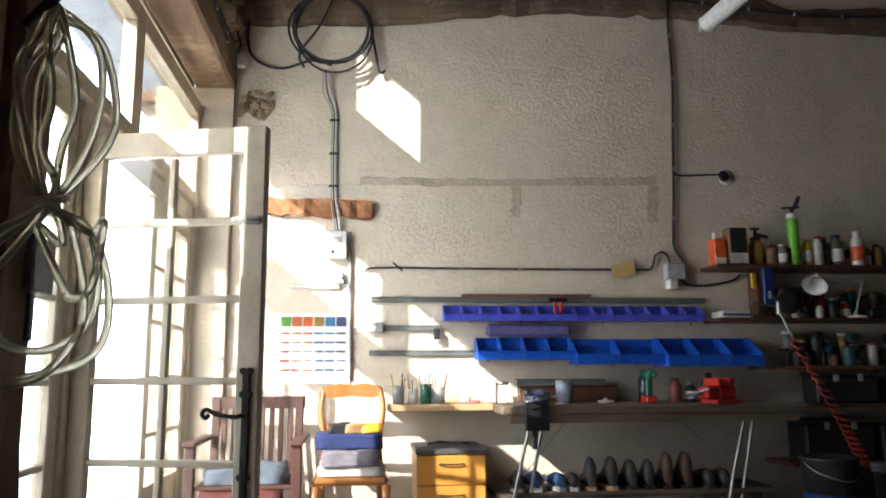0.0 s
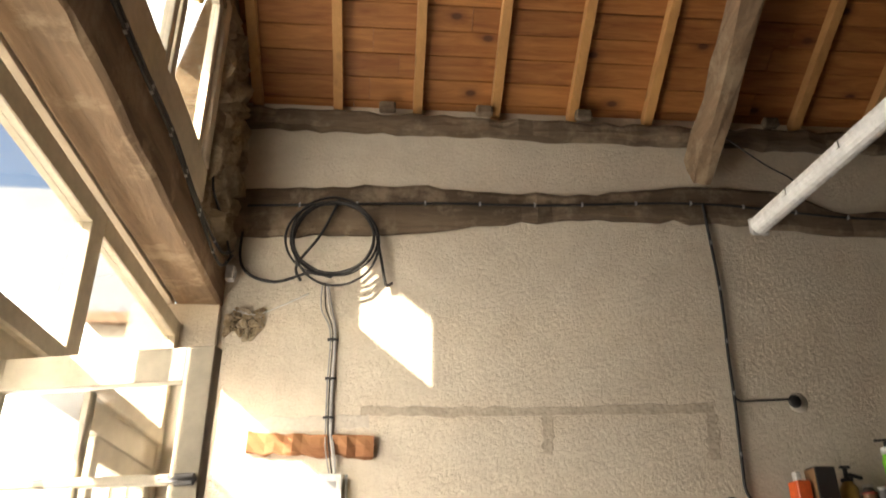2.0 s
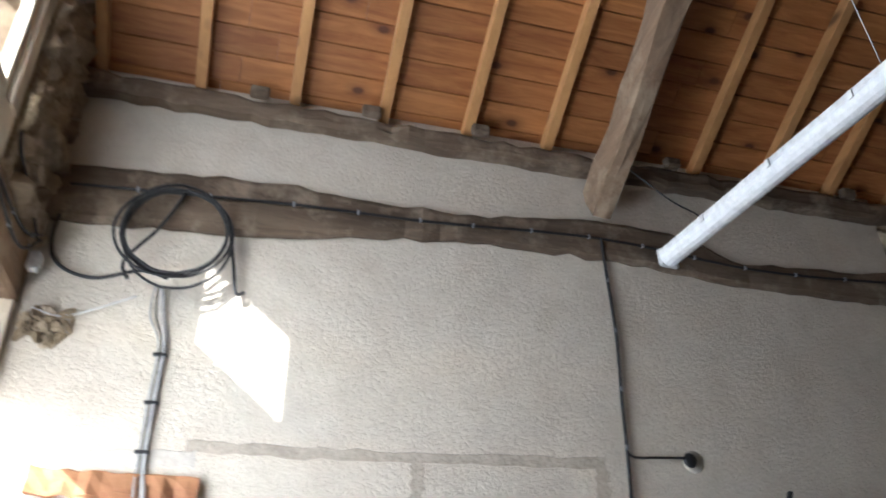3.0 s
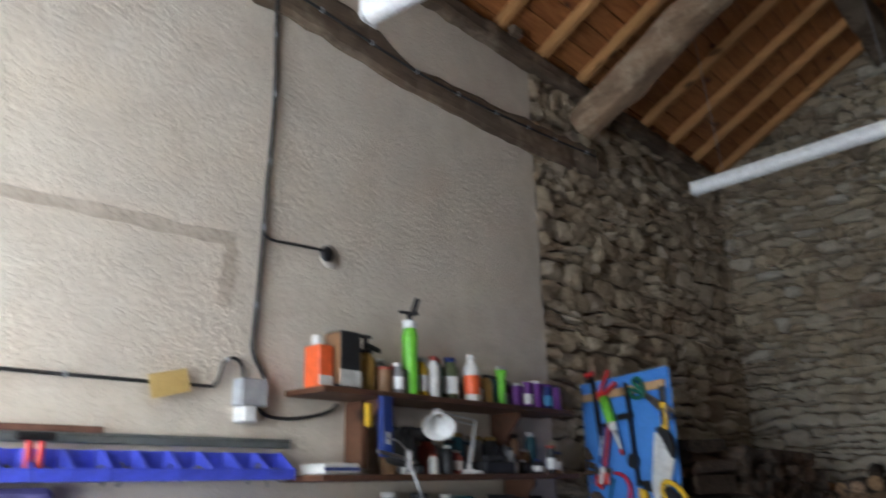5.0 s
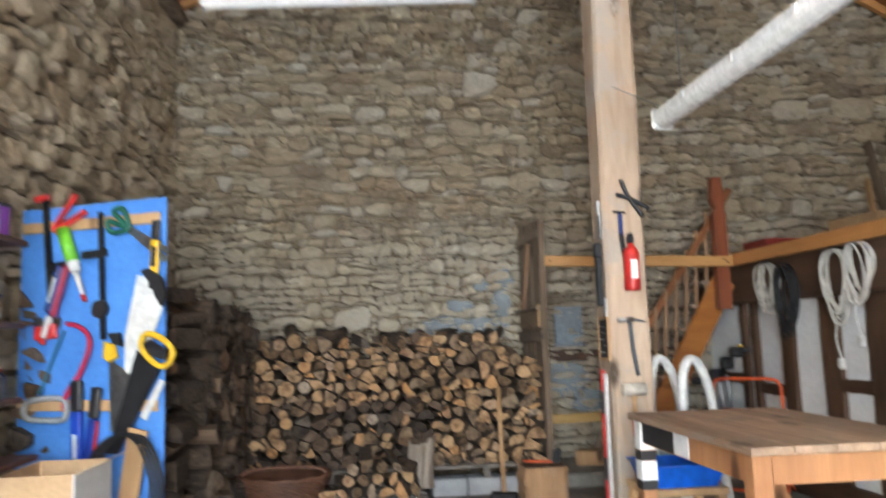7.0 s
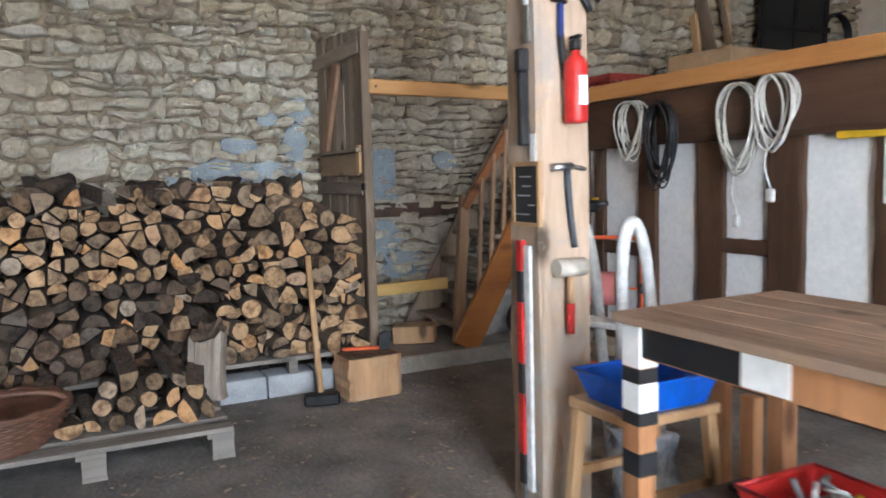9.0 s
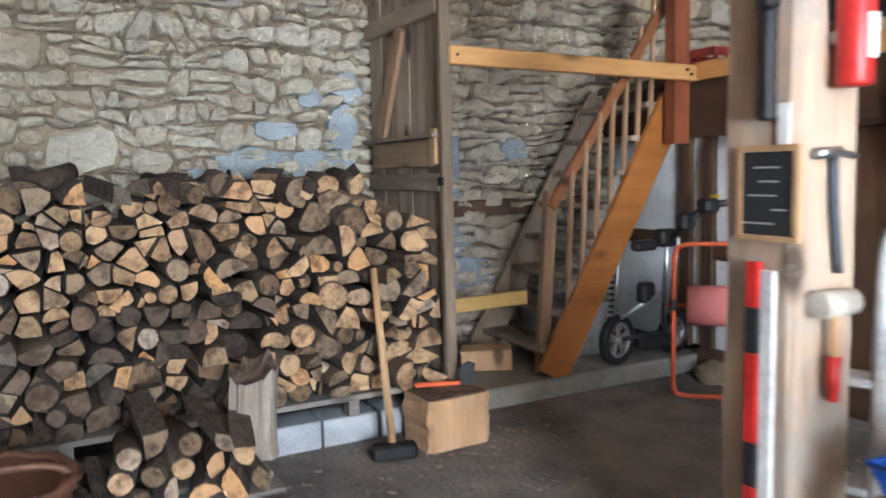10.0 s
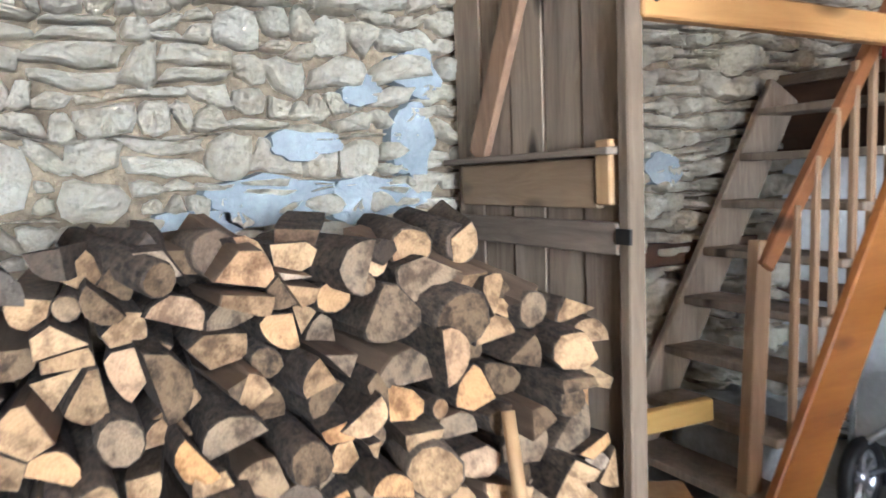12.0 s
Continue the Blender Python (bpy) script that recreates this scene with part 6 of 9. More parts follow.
for x, r, h, mat, cap, band, neck, lab in (
        (2.83, 0.035, 0.1, AMBER, BRICK, None, 0.95, "small amber jar with a red lid"), (2.9, 0.032, 0.12, GREYT, WHITET, PAPER, 0.6, "grey bottle with a white cap"),
        (2.95, 0.03, 0.1, OLIVE, BLACKT, None, 0.95, "olive jar with a black lid"), (3.15, 0.03, 0.16, YELLOW, WHITET, PAPER, 0.5, "yellow bottle with a white cap"),
        (3.22, 0.03, 0.17, WHITET, BRICK, None, 0.6, "white bottle with a red cap"), (3.29, 0.026, 0.17, DARK_GREEN, BRICK, None, 0.5, "dark green bottle with a red cap"),
        (3.37, 0.04, 0.18, OLIVE, NAVY, PAPER, 0.6, "olive sprayer bottle with a blue top"), (3.5, 0.038, 0.2, WHITET, WHITET, ORANGE_PAINT, 0.5, "white detergent bottle with an orange label"),
        (3.59, 0.03, 0.12, AMBER, WHITET, PAPER, 0.6, "small amber bottle with a white cap"), (3.66, 0.03, 0.13, OCHRE, BLACKT, None, 0.6, "ochre tin with a black cap"),
        (3.87, 0.035, 0.11, PURPLE, WHITET, None, 0.95, "purple tub with a pale lid"), (3.95, 0.035, 0.12, PURPLE, PURPLE, PAPER, 0.95, "purple tub with a white label"),
        (4.03, 0.036, 0.13, PURPLE, WHITET, None, 0.95, "purple tub with a pale lid"), (4.12, 0.036, 0.12, NAVY, PURPLE, plain("sky_blue_label", (0.08, 0.3, 0.55), 0.6), 0.95, "blue tub with a purple lid"), (4.2, 0.034, 0.12, PURPLE, BLACKT, None, 0.95, "dark purple tub")):
    bottle(pose(x - (0.06 if 3.0 < x < 3.8 else 0), 4.76 + 0.05 * ((x * 10) % 1 - 0.5), 1.68), r * 1.1, h * 1.22, mat, cap, band, "bottle", lab + " on the upper shelf", "bottle", neck)
gun = bottle(pose(2.99, 4.74, 1.68), 0.038, 0.36, GREEN, WHITE_PLASTIC, None, "foam_can", "lime green foam can with a black gun on the shelf", "spray can", 0.85)
bm = bmesh.new()
cyl(bm, (0, 0, 0.36), (0.0, 0, 0.39), 0.014)
bar(bm, (-0.07, 0, 0.395), (0.06, 0, 0.405), 0.014, 0.014)
bar(bm, (0.02, 0, 0.39), (0.06, 0, 0.48), 0.024, 0.022)
part("gun", bm, BLACKT, gun)
bm = bmesh.new()
lathe(bm, [(0.0, 0), (0.026, 0), (0.02, 0.02), (0.024, 0.15), (0.03, 0.16), (0.032, 0.19), (0, 0.19)], seg=12)
tb = thing("glue_tube", "white and green glue tube standing on its cap", "tube", pose(3.7, 4.74, 1.68))
part("tube", bm, GREEN, tb)
part("crimp", boxes((-0.034, -0.005, 0.188, 0.034, 0.005, 0.21)), WHITET, tb)
rng = random.Random(55)
for z, xa, xb in ((1.33, 3.72, 4.28), (1.33, 2.95, 3.28), (1.02, 2.85, 4.28), (0.78, 3.9, 4.25), (0.42, 3.95, 4.2)):
    x = xa
    while x < xb:
        r = rng.uniform(0.022, 0.038)
        if z != 0.42 or rng.random() < 0.5:
            mat = rng.choice((BLACKT, OLIVE, AMBER, GREYT, WHITET, TEAL, BRICK, CLEAR_JAR))
            bottle(pose(x + r, rng.uniform(4.72, 4.84), z), r, rng.uniform(0.07, 0.16), mat, rng.choice((BLACKT, WHITET, BRICK, NAVY)), PAPER if rng.random() < 0.35 else None, "bottle", "small workshop bottle or jar on a brown shelf", "bottle", rng.choice((0.5, 0.6, 0.96)), "bottles on the lower shelves")
        x += 2 * r + rng.uniform(0.005, 0.05)
fixture("white_box", "flat white and blue box on the shelf end", "box", [("box", (2.43, 4.68, 1.331, 2.62, 4.85, 1.375), WHITET), ("stripe", (2.428, 4.677, 1.345, 2.622, 4.68, 1.358), NAVY)])
bl = fixture("blue_level", "blue spirit level hanging from the upper shelf", "spirit level", [("body", (2.69, 4.62, 1.4, 2.76, 4.65, 1.655), NAVY), ("vial", (2.715, 4.616, 1.45, 2.735, 4.62, 1.5), WHITET)])
fixture("yellow_hook", "yellow hook hanging under the shelf", "hook", [("hook", (2.62, 4.64, 1.52, 2.65, 4.66, 1.62), YELLOW)])
hat = bmesh.new()
lathe(hat, [(0, 0), (0.06, 0.01), (0.08, 0.05), (0.05, 0.13), (0.02, 0.17), (0, 0.17)], m=pose(2.88, 4.72, 1.37) @ Matrix.Rotation(radians(18), 4, "Y"))
single("felt_hat", hat, plain("black_felt", (0.012, 0.012, 0.012), 0.9), "black felt hat on the shelf", "hat")
lamp = thing("desk_lamp", "white articulated desk lamp on the shelf", "lamp", pose(3.38, 4.72, 1.33))
bm = bmesh.new()
lathe(bm, [(0, 0), (0.07, 0), (0.07, 0.015), (0.015, 0.025), (0.012, 0.05), (0, 0.05)], seg=16)
part("base", bm, WHITE_PLASTIC, lamp)
for p, q in (((0, 0, 0.04), (0.07, 0.0, 0.26)), ((0.012, 0.02, 0.04), (0.082, 0.02, 0.26)), ((0.07, 0, 0.26), (-0.28, -0.06, 0.28)), ((0.07, 0.02, 0.24), (-0.28, -0.04, 0.26))):
    bm = bmesh.new()
    bar(bm, p, q, 0.008, 0.008, 0.001)
    part("arm", bm, WHITE_PLASTIC, lamp)
bm = bmesh.new()
lathe(bm, [(0.022, 0.0), (0.03, -0.03), (0.075, -0.1), (0.078, -0.1), (0.034, -0.028), (0.026, 0.004)], m=pose(-0.3, -0.07, 0.27) @ Matrix.Rotation(radians(38), 4, "Y") @ Matrix.Rotation(radians(-30), 4, "X"), seg=20)
part("shade", bm, WHITE_PLASTIC, lamp, "white bell lamp shade")
fixture("machine_case", "black power tool lying on the shelf", "power tool", [("case", (3.46, 4.68, 1.331, 3.7, 4.78, 1.39), BLACKT), ("handle", (3.5, 4.7, 1.391, 3.66, 4.74, 1.42), BLACKT)])
hose = thing("air_hose", "red coiled air hose with a steel blow gun", "hose")
bm = bmesh.new()
a, b = Vector((2.9, 4.42, 1.17)), Vector((3.28, 4.4, 0.42))
pts = []
for k in range(18 * 10):
    t = k / 180
    p = a.lerp(b, t) + Vector((0.045 * math.sin(t * math.pi), 0, -0.06 * math.sin(t * math.pi)))
    ang = t * 18 * math.tau
    pts.append(p + Vector(((0.026 + 0.012 * t) * math.cos(ang), (0.026 + 0.012 * t) * math.sin(ang), 0.012 * math.sin(ang))))
tube(bm, pts, 0.0045, 5)
hose.matrix_basis = Matrix.Translation((-0.15, 0, 0))
part("coil", bm, plain("red_hose", (0.45, 0.04, 0.025), 0.4), hose)
bm = bmesh.new()
tube(bm, curve_points([(2.9, 4.42, 1.18), (2.87, 4.43, 1.25), (2.84, 4.45, 1.34), (2.82, 4.46, 1.38), (2.72, 4.46, 1.4), (2.66, 4.46, 1.41)], 4), 0.008, 7)
box(bm, 2.82, 4.445, 1.33, 2.85, 4.475, 1.42, 0.008)
part("blow_gun", bm, STEEL, hose)
bm = bmesh.new()
tube(bm, curve_points([(2.84, 4.46, 1.4), (2.86, 4.55, 1.46), (2.86, 4.655, 1.5), (2.87, 4.66, 1.64)], 4), 0.004, 5)
part("hook", bm, STEEL, hose)
bm = bmesh.new()
drum = thing("black_bucket", "big black plastic bucket with a blue band on the floor", "bucket", pose(2.8, 4.24, 0))
lathe(bm, [(0, 0), (0.14, 0), (0.155, 0.48), (0.165, 0.49), (0.155, 0.5), (0.14, 0.5), (0.13, 0.35), (0, 0.35)], seg=24)
part("body", bm, BLACK_PLASTIC, drum)
bm = bmesh.new()
lathe(bm, [(0.1435, 0.1), (0.1445, 0.1), (0.151, 0.3), (0.15, 0.3)], seg=24)
part("band", bm, NAVY, drum)
bm = bmesh.new()
tube(bm, curve_points([(-0.16, 0, 0.47), (-0.13, -0.09, 0.42), (0, -0.175, 0.38), (0.13, -0.09, 0.42), (0.16, 0, 0.47)], 5), 0.004, 6)
part("handle", bm, STEEL, drum)
for name, label, a, mat in (("tool_case", "black power tool case on a low shelf", (3.0, 4.62, 0.781, 3.42, 4.8, 0.98), BLACKT), ("tool_case", "dark grey tool case on a low shelf", (3.5, 4.62, 0.781, 3.86, 4.82, 0.94), plain("dark_grey_plastic", (0.05, 0.052, 0.055), 0.5)), ("storage_crate", "black plastic crate on the lowest shelf", (2.9, 4.62, 0.421, 3.36, 4.84, 0.68), BLACKT), ("storage_crate", "dark green plastic crate on the lowest shelf", (3.42, 4.62, 0.421, 3.9, 4.84, 0.64), plain("deep_green_plastic", (0.012, 0.035, 0.02), 0.5)), ("storage_crate", "black plastic crate under the shelves", (3.1, 4.66, 0.0, 3.28, 4.9, 0.33), BLACKT)):
    ob = thing(name, label, "case" if name == "tool_case" else "crate")
    x0, y0, z0, x1, y1, z1 = a
    part("body", boxes((x0, y0, z0, x1, y1, z1 - 0.03), bev=0.012), mat, ob)
    part("lid", boxes((x0 - 0.006, y0 - 0.006, z1 - 0.029, x1 + 0.006, y1 + 0.006, z1), bev=0.008), mat, ob)
    for f in (0.3, 0.7):
        part("latch", boxes((x0 + (x1 - x0) * f - 0.018, y0 - 0.016, z1 - 0.06, x0 + (x1 - x0) * f + 0.018, y0 - 0.007, z1 - 0.015), bev=0.003), GREY_PLASTIC, ob)
fixture("toolbox", "black toolbox under the shelves", "toolbox", [("body", (3.3, 4.3, 0, 3.75, 4.58, 0.36), BLACKT), ("lid", (3.29, 4.29, 0.362, 3.76, 4.59, 0.42), GREYT), ("handle", (3.45, 4.42, 0.422, 3.6, 4.46, 0.45), BLACKT)])
cb = thing("open_carton", "open white cardboard box on the floor shelf", "carton", pose(3.85, 4.28, 0.5))
for a in ((0, 0, 0, 0.4, 0.006, 0.26), (0, 0.28, 0, 0.4, 0.286, 0.26), (0, 0.006, 0, 0.006, 0.28, 0.26), (0.394, 0.006, 0, 0.4, 0.28, 0.26), (0.006, 0.006, 0, 0.394, 0.28, 0.006)):
    part("side", boxes(a), CARDBOARD if a[1] else PAPER, cb)
bm = bmesh.new()
bar(bm, (0.2, -0.002, 0.26), (0.2, -0.12, 0.31), 0.4, 0.005, 0)
part("flap", bm, CARDBOARD, cb)
plank_thing("low_table", (3.8, 4.22, 0.46, 4.3, 4.59, 0.5), OLD_BENCH, "low plank stand under the carton", "stand")
for x, y in ((3.82, 4.24), (4.24, 4.24), (3.82, 4.53), (4.24, 4.53)):
    plank_thing("stand_leg", (x, y, 0, x + 0.04, y + 0.04, 0.46), OLD_BENCH, "square wooden leg under the plank stand", "leg")

for x, y, z, turn_by, mat, lab in ((3.02, 4.76, 1.33, 25, BLACKT, "black heat gun standing on the shelf"), (3.34, 4.72, 1.02, -20, plain("dark_teal_body", (0.01, 0.06, 0.07), 0.45), "dark teal power drill on the lower shelf"), (3.68, 4.74, 1.02, 40, BLACKT, "black power drill on the lower shelf")):
    tool = thing("power_drill", lab, "drill", pose(x, y, z, 0, 0, turn_by))
    bm = bmesh.new()
    cyl(bm, (0, 0.09, 0.18), (0, -0.05, 0.18), 0.034, 0.03, 14)
    part("motor_housing", bm, mat, tool)
    bm = bmesh.new()
    cyl(bm, (0, -0.051, 0.18), (0, -0.11, 0.18), 0.02, 0.013, 12)
    part("chuck", bm, BLACK_IRON, tool)
    part("grip", boxes((-0.02, 0.0, 0.045, 0.02, 0.05, 0.15), bev=0.01), mat, tool)
    part("battery", boxes((-0.04, -0.045, 0.0, 0.04, 0.07, 0.044), bev=0.01), BLACKT, tool)
    part("trigger", boxes((-0.009, -0.014, 0.105, 0.009, -0.001, 0.14), bev=0.003), BRICK, tool)

# second row of containers, pushed back against the wall
for k in range(16):
    x = 2.6 + 0.108 * k + SHELF_RNG.uniform(-0.02, 0.02)
    body, capm = SHELF_RNG.choice((BLACKT, TEAL, OLIVE, GREYT, BLACKT, AMBER)), SHELF_RNG.choice((BLACKT, BRICK, WHITET, BLACKT, OCHRE))
    bottle(pose(x, 4.87, 1.68), SHELF_RNG.uniform(0.028, 0.042), SHELF_RNG.uniform(0.13, 0.2), body, capm, SHELF_RNG.choice((None, PAPER)), "bottle", "dark container pushed to the back of the shelf", "bottle", SHELF_RNG.uniform(0.45, 0.9))
for z, n in ((1.33, 15), (1.02, 16)):
    for k in range(n):
        x = 2.95 + 1.25 * k / n + SHELF_RNG.uniform(-0.03, 0.03)
        body, capm = SHELF_RNG.choice((BLACKT, TEAL, GREYT, BLACKT, AMBER, BRICK)), SHELF_RNG.choice((BLACKT, WHITET, BLACKT, OCHRE))
        bottle(pose(x, 4.86, z), SHELF_RNG.uniform(0.034, 0.05), SHELF_RNG.uniform(0.12, 0.24), body, capm, None, "bottle", "dark container pushed to the back of the shelf", "bottle", SHELF_RNG.uniform(0.45, 0.9))


# ---- strip lights ----
def strip_light(m, label):
    """An unlit fluorescent batten with a ribbed clear cover, end caps, hung on two wires; along local x."""
    ob = thing("strip_light", label, "light", m, "strip lights")
    n = 1.57
    bm = bmesh.new()
    prism(bm, [(-0.05, 0.03), (0.05, 0.03), (0.05, 0.055), (0.03, 0.07), (-0.03, 0.07), (-0.05, 0.055)], n - 0.04, Matrix.Translation((n - 0.02, 0, 0)) @ Matrix.Rotation(radians(90), 4, "Z"))
    part("housing", bm, WHITE_PLASTIC, ob)
    bm = bmesh.new()
    sec = [(0.052 * math.cos(a) * (1 + 0.02 * (k % 2)), 0.03 - 0.055 * math.sin(a) * (1 + 0.02 * (k % 2))) for k, a in enumerate(np.linspace(0, math.pi, 17))]
    prism(bm, sec, n - 0.04, Matrix.Translation((n - 0.02, 0, 0)) @ Matrix.Rotation(radians(90), 4, "Z"))
    part("diffuser", bm, plain("opal_cover", (0.72, 0.73, 0.73), 0.25, spots=0.03), ob, "ribbed opal plastic cover")
    for x in (0, n - 0.02):
        part("end_cap", boxes((x, -0.055, -0.028, x + 0.02, 0.055, 0.072), bev=0.012), WHITE_PLASTIC, ob)
    for k in range(3):
        x = 0.35 + 0.43 * k
        for s in (-1, 1):
            part("clip", boxes((x, s * 0.056 - 0.003, 0.015, x + 0.02, s * 0.056 + 0.003, 0.05)), WHITE_PLASTIC, ob)
    return ob


def wire(name, p, q, label):
    bm = bmesh.new()
    cyl(bm, p, q, 0.0025, None, 5)
    single(name, bm, STEEL, label, "wire", group="lamp wires")


strip_light(pose(2.2, 4.2, 3.08, 0, 0, -86), "long white strip light hung from the rafters")
strip_light(pose(5.16, 4.13, 3.14, 0, 0, -95), "long white strip light before the stone wall")
strip_light(pose(4.34, 1.79, 2.2, 0, 0, 181), "long white strip light hung low over the table")
for x, y, z in ((2.26, 2.85, 3.15), (5.13, 3.9, 3.21), (5.05, 2.85, 3.21), (4.1, 1.79, 2.27), (3.1, 1.77, 2.27)):
    wire("lamp_wire", (x, y, z), (x + 0.02, y + (0.1 if z > 3 else 0), roof_z(y) + 0.02), "thin steel wire holding a strip light")
wire("lamp_wire", (4.3, 1.79, 2.27), (4.84, 1.86, 2.56), "thin steel wire from the post to the strip light")
cable("cable", [(2.33, 4.6, 3.96), (2.5, 4.5, 3.7), (2.56, 4.35, 3.5), (2.48, 4.24, 3.3), (2.25, 4.2, 3.14)], 0.005, "thin dark cable down to the strip light", clips=False)

# ---- blue tool board ----
board = thing("tool_board", "blue painted board hung with saws and hand tools", "tool board", pose(4.41, 4.12, 0.03, 0, 0, math.degrees(math.atan2(0.76, 0.33))))
BLUE_PAINT = mottled("sky_blue_paint", (0.055, 0.2, 0.58), (0.085, 0.27, 0.7), 4, 0.55, fine=40, strength=0.1)
part("panel", boxes((0, -0.02, 0, 0.83, 0.0, 1.86), bev=0.003), BLUE_PAINT, board)
for z in (1.74, 0.9):
    part("batten", boxes((0.02, 0.0, z, 0.81, 0.018, z + 0.05), bev=0.003), TAN_WOOD, board)
for x in (0.1, 0.7):
    part("foot", boxes((x, -0.2, -0.03, x + 0.04, -0.021, 0.0)), OLD_BENCH, board)
BOARD = board.matrix_basis.copy()


def hung(name, label, cat, x, z, tilt=0.0):
    """A tool hung on the board: its local x runs along the board, y out of it, z up."""
    return thing(name, label, cat, BOARD @ Matrix.Translation((x, 0.02, z)) @ Matrix.Rotation(radians(tilt), 4, "Y"))


def flat(ob, name, outline, t, mat, y=0.0, label=""):
    bm = bmesh.new()
    prism(bm, outline, t, Matrix.Translation((0, y, 0)))
    return part(name, bm, mat, ob, label)


BLADE = plain("bright_saw_steel", (0.74, 0.74, 0.72), 0.35, 0.1)
DARK_BLADE = plain("black_saw_blade", (0.02, 0.02, 0.022), 0.4)
s1 = hung("hand_saw", "hand saw with a broad white blade and black handle", "saw", 0.05, 1.43)
flat(s1, "blade", [(0.068, 0.075), (-0.02, 0.06), (-0.07, -0.08), (0.05, -0.36), (0.125, -0.36), (0.13, -0.2)], 0.003, BLADE, 0.012)
flat(s1, "handle", [(0.03, 0.09), (0.0, 0.1), (-0.07, 0.06), (-0.1, -0.02), (-0.08, -0.07), (-0.045, -0.02), (-0.03, 0.02)], 0.022, BLACK_PLASTIC, 0.018)
s2 = hung("hand_saw", "hand saw with a black blade and yellow rimmed handle", "saw", 0.0, 1.14)
flat(s2, "blade", [(0.1, 0.03), (-0.02, -0.06), (0.1, -0.27), (0.19, -0.42), (0.25, -0.42), (0.2, -0.28)], 0.003, DARK_BLADE, 0.03)
bm = bmesh.new()
tube(bm, curve_points([(0.075, 0.034, 0.05), (0.05, 0.034, 0.1), (-0.03, 0.034, 0.08), (-0.09, 0.034, 0.025), (-0.07, 0.034, -0.03), (-0.02, 0.034, -0.04), (0.04, 0.034, 0.0)], 5, True), 0.014, 7, True)
part("handle", bm, YELLOW, s2, "yellow and black closed grip")
flat(s2, "grip_inlay", [(0.06, 0.06), (0.03, 0.075), (-0.06, 0.025), (-0.045, -0.015), (0.03, 0.01)], 0.014, BLACK_PLASTIC, 0.026)
s3 = hung("hand_saw", "old hand saw with a dull blade and yellow handle", "saw", 0.24, 1.16)
flat(s3, "blade", [(0.035, -0.03), (-0.08, -0.09), (-0.03, -0.33), (0.02, -0.35)], 0.003, STEEL)
flat(s3, "handle", [(0.045, 0.05), (0.0, 0.04), (-0.02, -0.02), (0.02, -0.04), (0.05, -0.02)], 0.022, YELLOW, 0.004)
flat(s3, "grip_inlay", [(0.03, 0.09), (-0.03, 0.09), (-0.045, 0.03), (0.0, 0.042)], 0.02, BLACK_PLASTIC, 0.004)
s4 = hung("hand_saw", "narrow bright saw blade behind the black saw", "saw", 0.0, 0.98)
flat(s4, "blade", [(0.0, 0.06), (-0.03, 0.05), (0.07, -0.12), (0.1, -0.1)], 0.003, BLADE)
knife = hung("utility_knife", "yellow and black utility knife", "knife", 0.028, 1.6, -3)
part("grip", boxes((-0.022, 0, -0.09, 0.022, 0.02, 0.06), bev=0.006), YELLOW, knife)
part("label_band", boxes((-0.012, 0.0202, -0.06, 0.012, 0.0215, 0.03)), BLACK_PLASTIC, knife)
part("nose", boxes((-0.03, 0.002, -0.16, 0.02, 0.022, -0.091), bev=0.006), BLACK_PLASTIC, knife)
part("slider", boxes((-0.02, 0.002, 0.061, 0.024, 0.02, 0.15), bev=0.006), BLACK_PLASTIC, knife)
cg = hung("caulking_gun", "red caulking gun with a green cartridge", "caulking gun", 0.54, 1.76, 22)
bm = bmesh.new()
cyl(bm, (0, 0.03, -0.02), (0, 0.03, -0.19), 0.03, None, 12)
part("cartridge", bm, GREEN, cg, "lime green cartridge")
bm = bmesh.new()
cyl(bm, (0, 0.03, -0.19), (0.0, 0.03, -0.24), 0.03, 0.022, 10)
cyl(bm, (0, 0.03, -0.24), (0.0, 0.03, -0.36), 0.014, 0.008, 10)
part("nozzle", bm, WHITE_PLASTIC, cg)
bm = bmesh.new()
cyl(bm, (0, 0.03, -0.36), (0.0, 0.03, -0.39), 0.013, 0.01, 10)
part("tip", bm, RED_PAINT, cg)
bm = bmesh.new()
bar(bm, (0.05, 0.03, -0.01), (-0.15, 0.03, 0.0), 0.022, 0.026)
bar(bm, (0.05, 0.03, 0.005), (-0.13, 0.03, 0.1), 0.022, 0.02)
part("trigger", bm, RED_PAINT, cg)
cl = hung("bar_clamp", "long black bar clamp with red jaws", "clamp", 0.66, 1.87, 6)
part("bar", boxes((-0.016, 0.004, -0.64, 0.016, 0.014, 0.03)), BLACK_IRON, cl)
part("jaw", boxes((-0.03, 0.0, 0.02, 0.06, 0.026, 0.05), bev=0.006), RED_PAINT, cl)
part("slide", boxes((-0.03, 0.0, -0.64, 0.1, 0.026, -0.57), bev=0.008), RED_PAINT, cl)
part("pad", boxes((0.06, 0.001, -0.566, 0.1, 0.022, -0.53), bev=0.004), BLACK_PLASTIC, cl)
part("cross_arm", boxes((-0.12, 0.015, -0.33, 0.0, 0.03, -0.29), bev=0.006), BLACK_IRON, cl)
tg = hung("silicone_gun", "dark red and navy sealant cartridge in a frame gun", "caulking gun", 0.535, 1.55, -18)
part("cartridge", boxes((-0.004, 0.0, -0.21, 0.034, 0.04, 0.02), bev=0.012), NAVY, tg)
part("frame", boxes((-0.03, 0.004, -0.22, -0.005, 0.036, 0.03), bev=0.008), plain("dark_red_paint", (0.3, 0.01, 0.05), 0.4), tg)
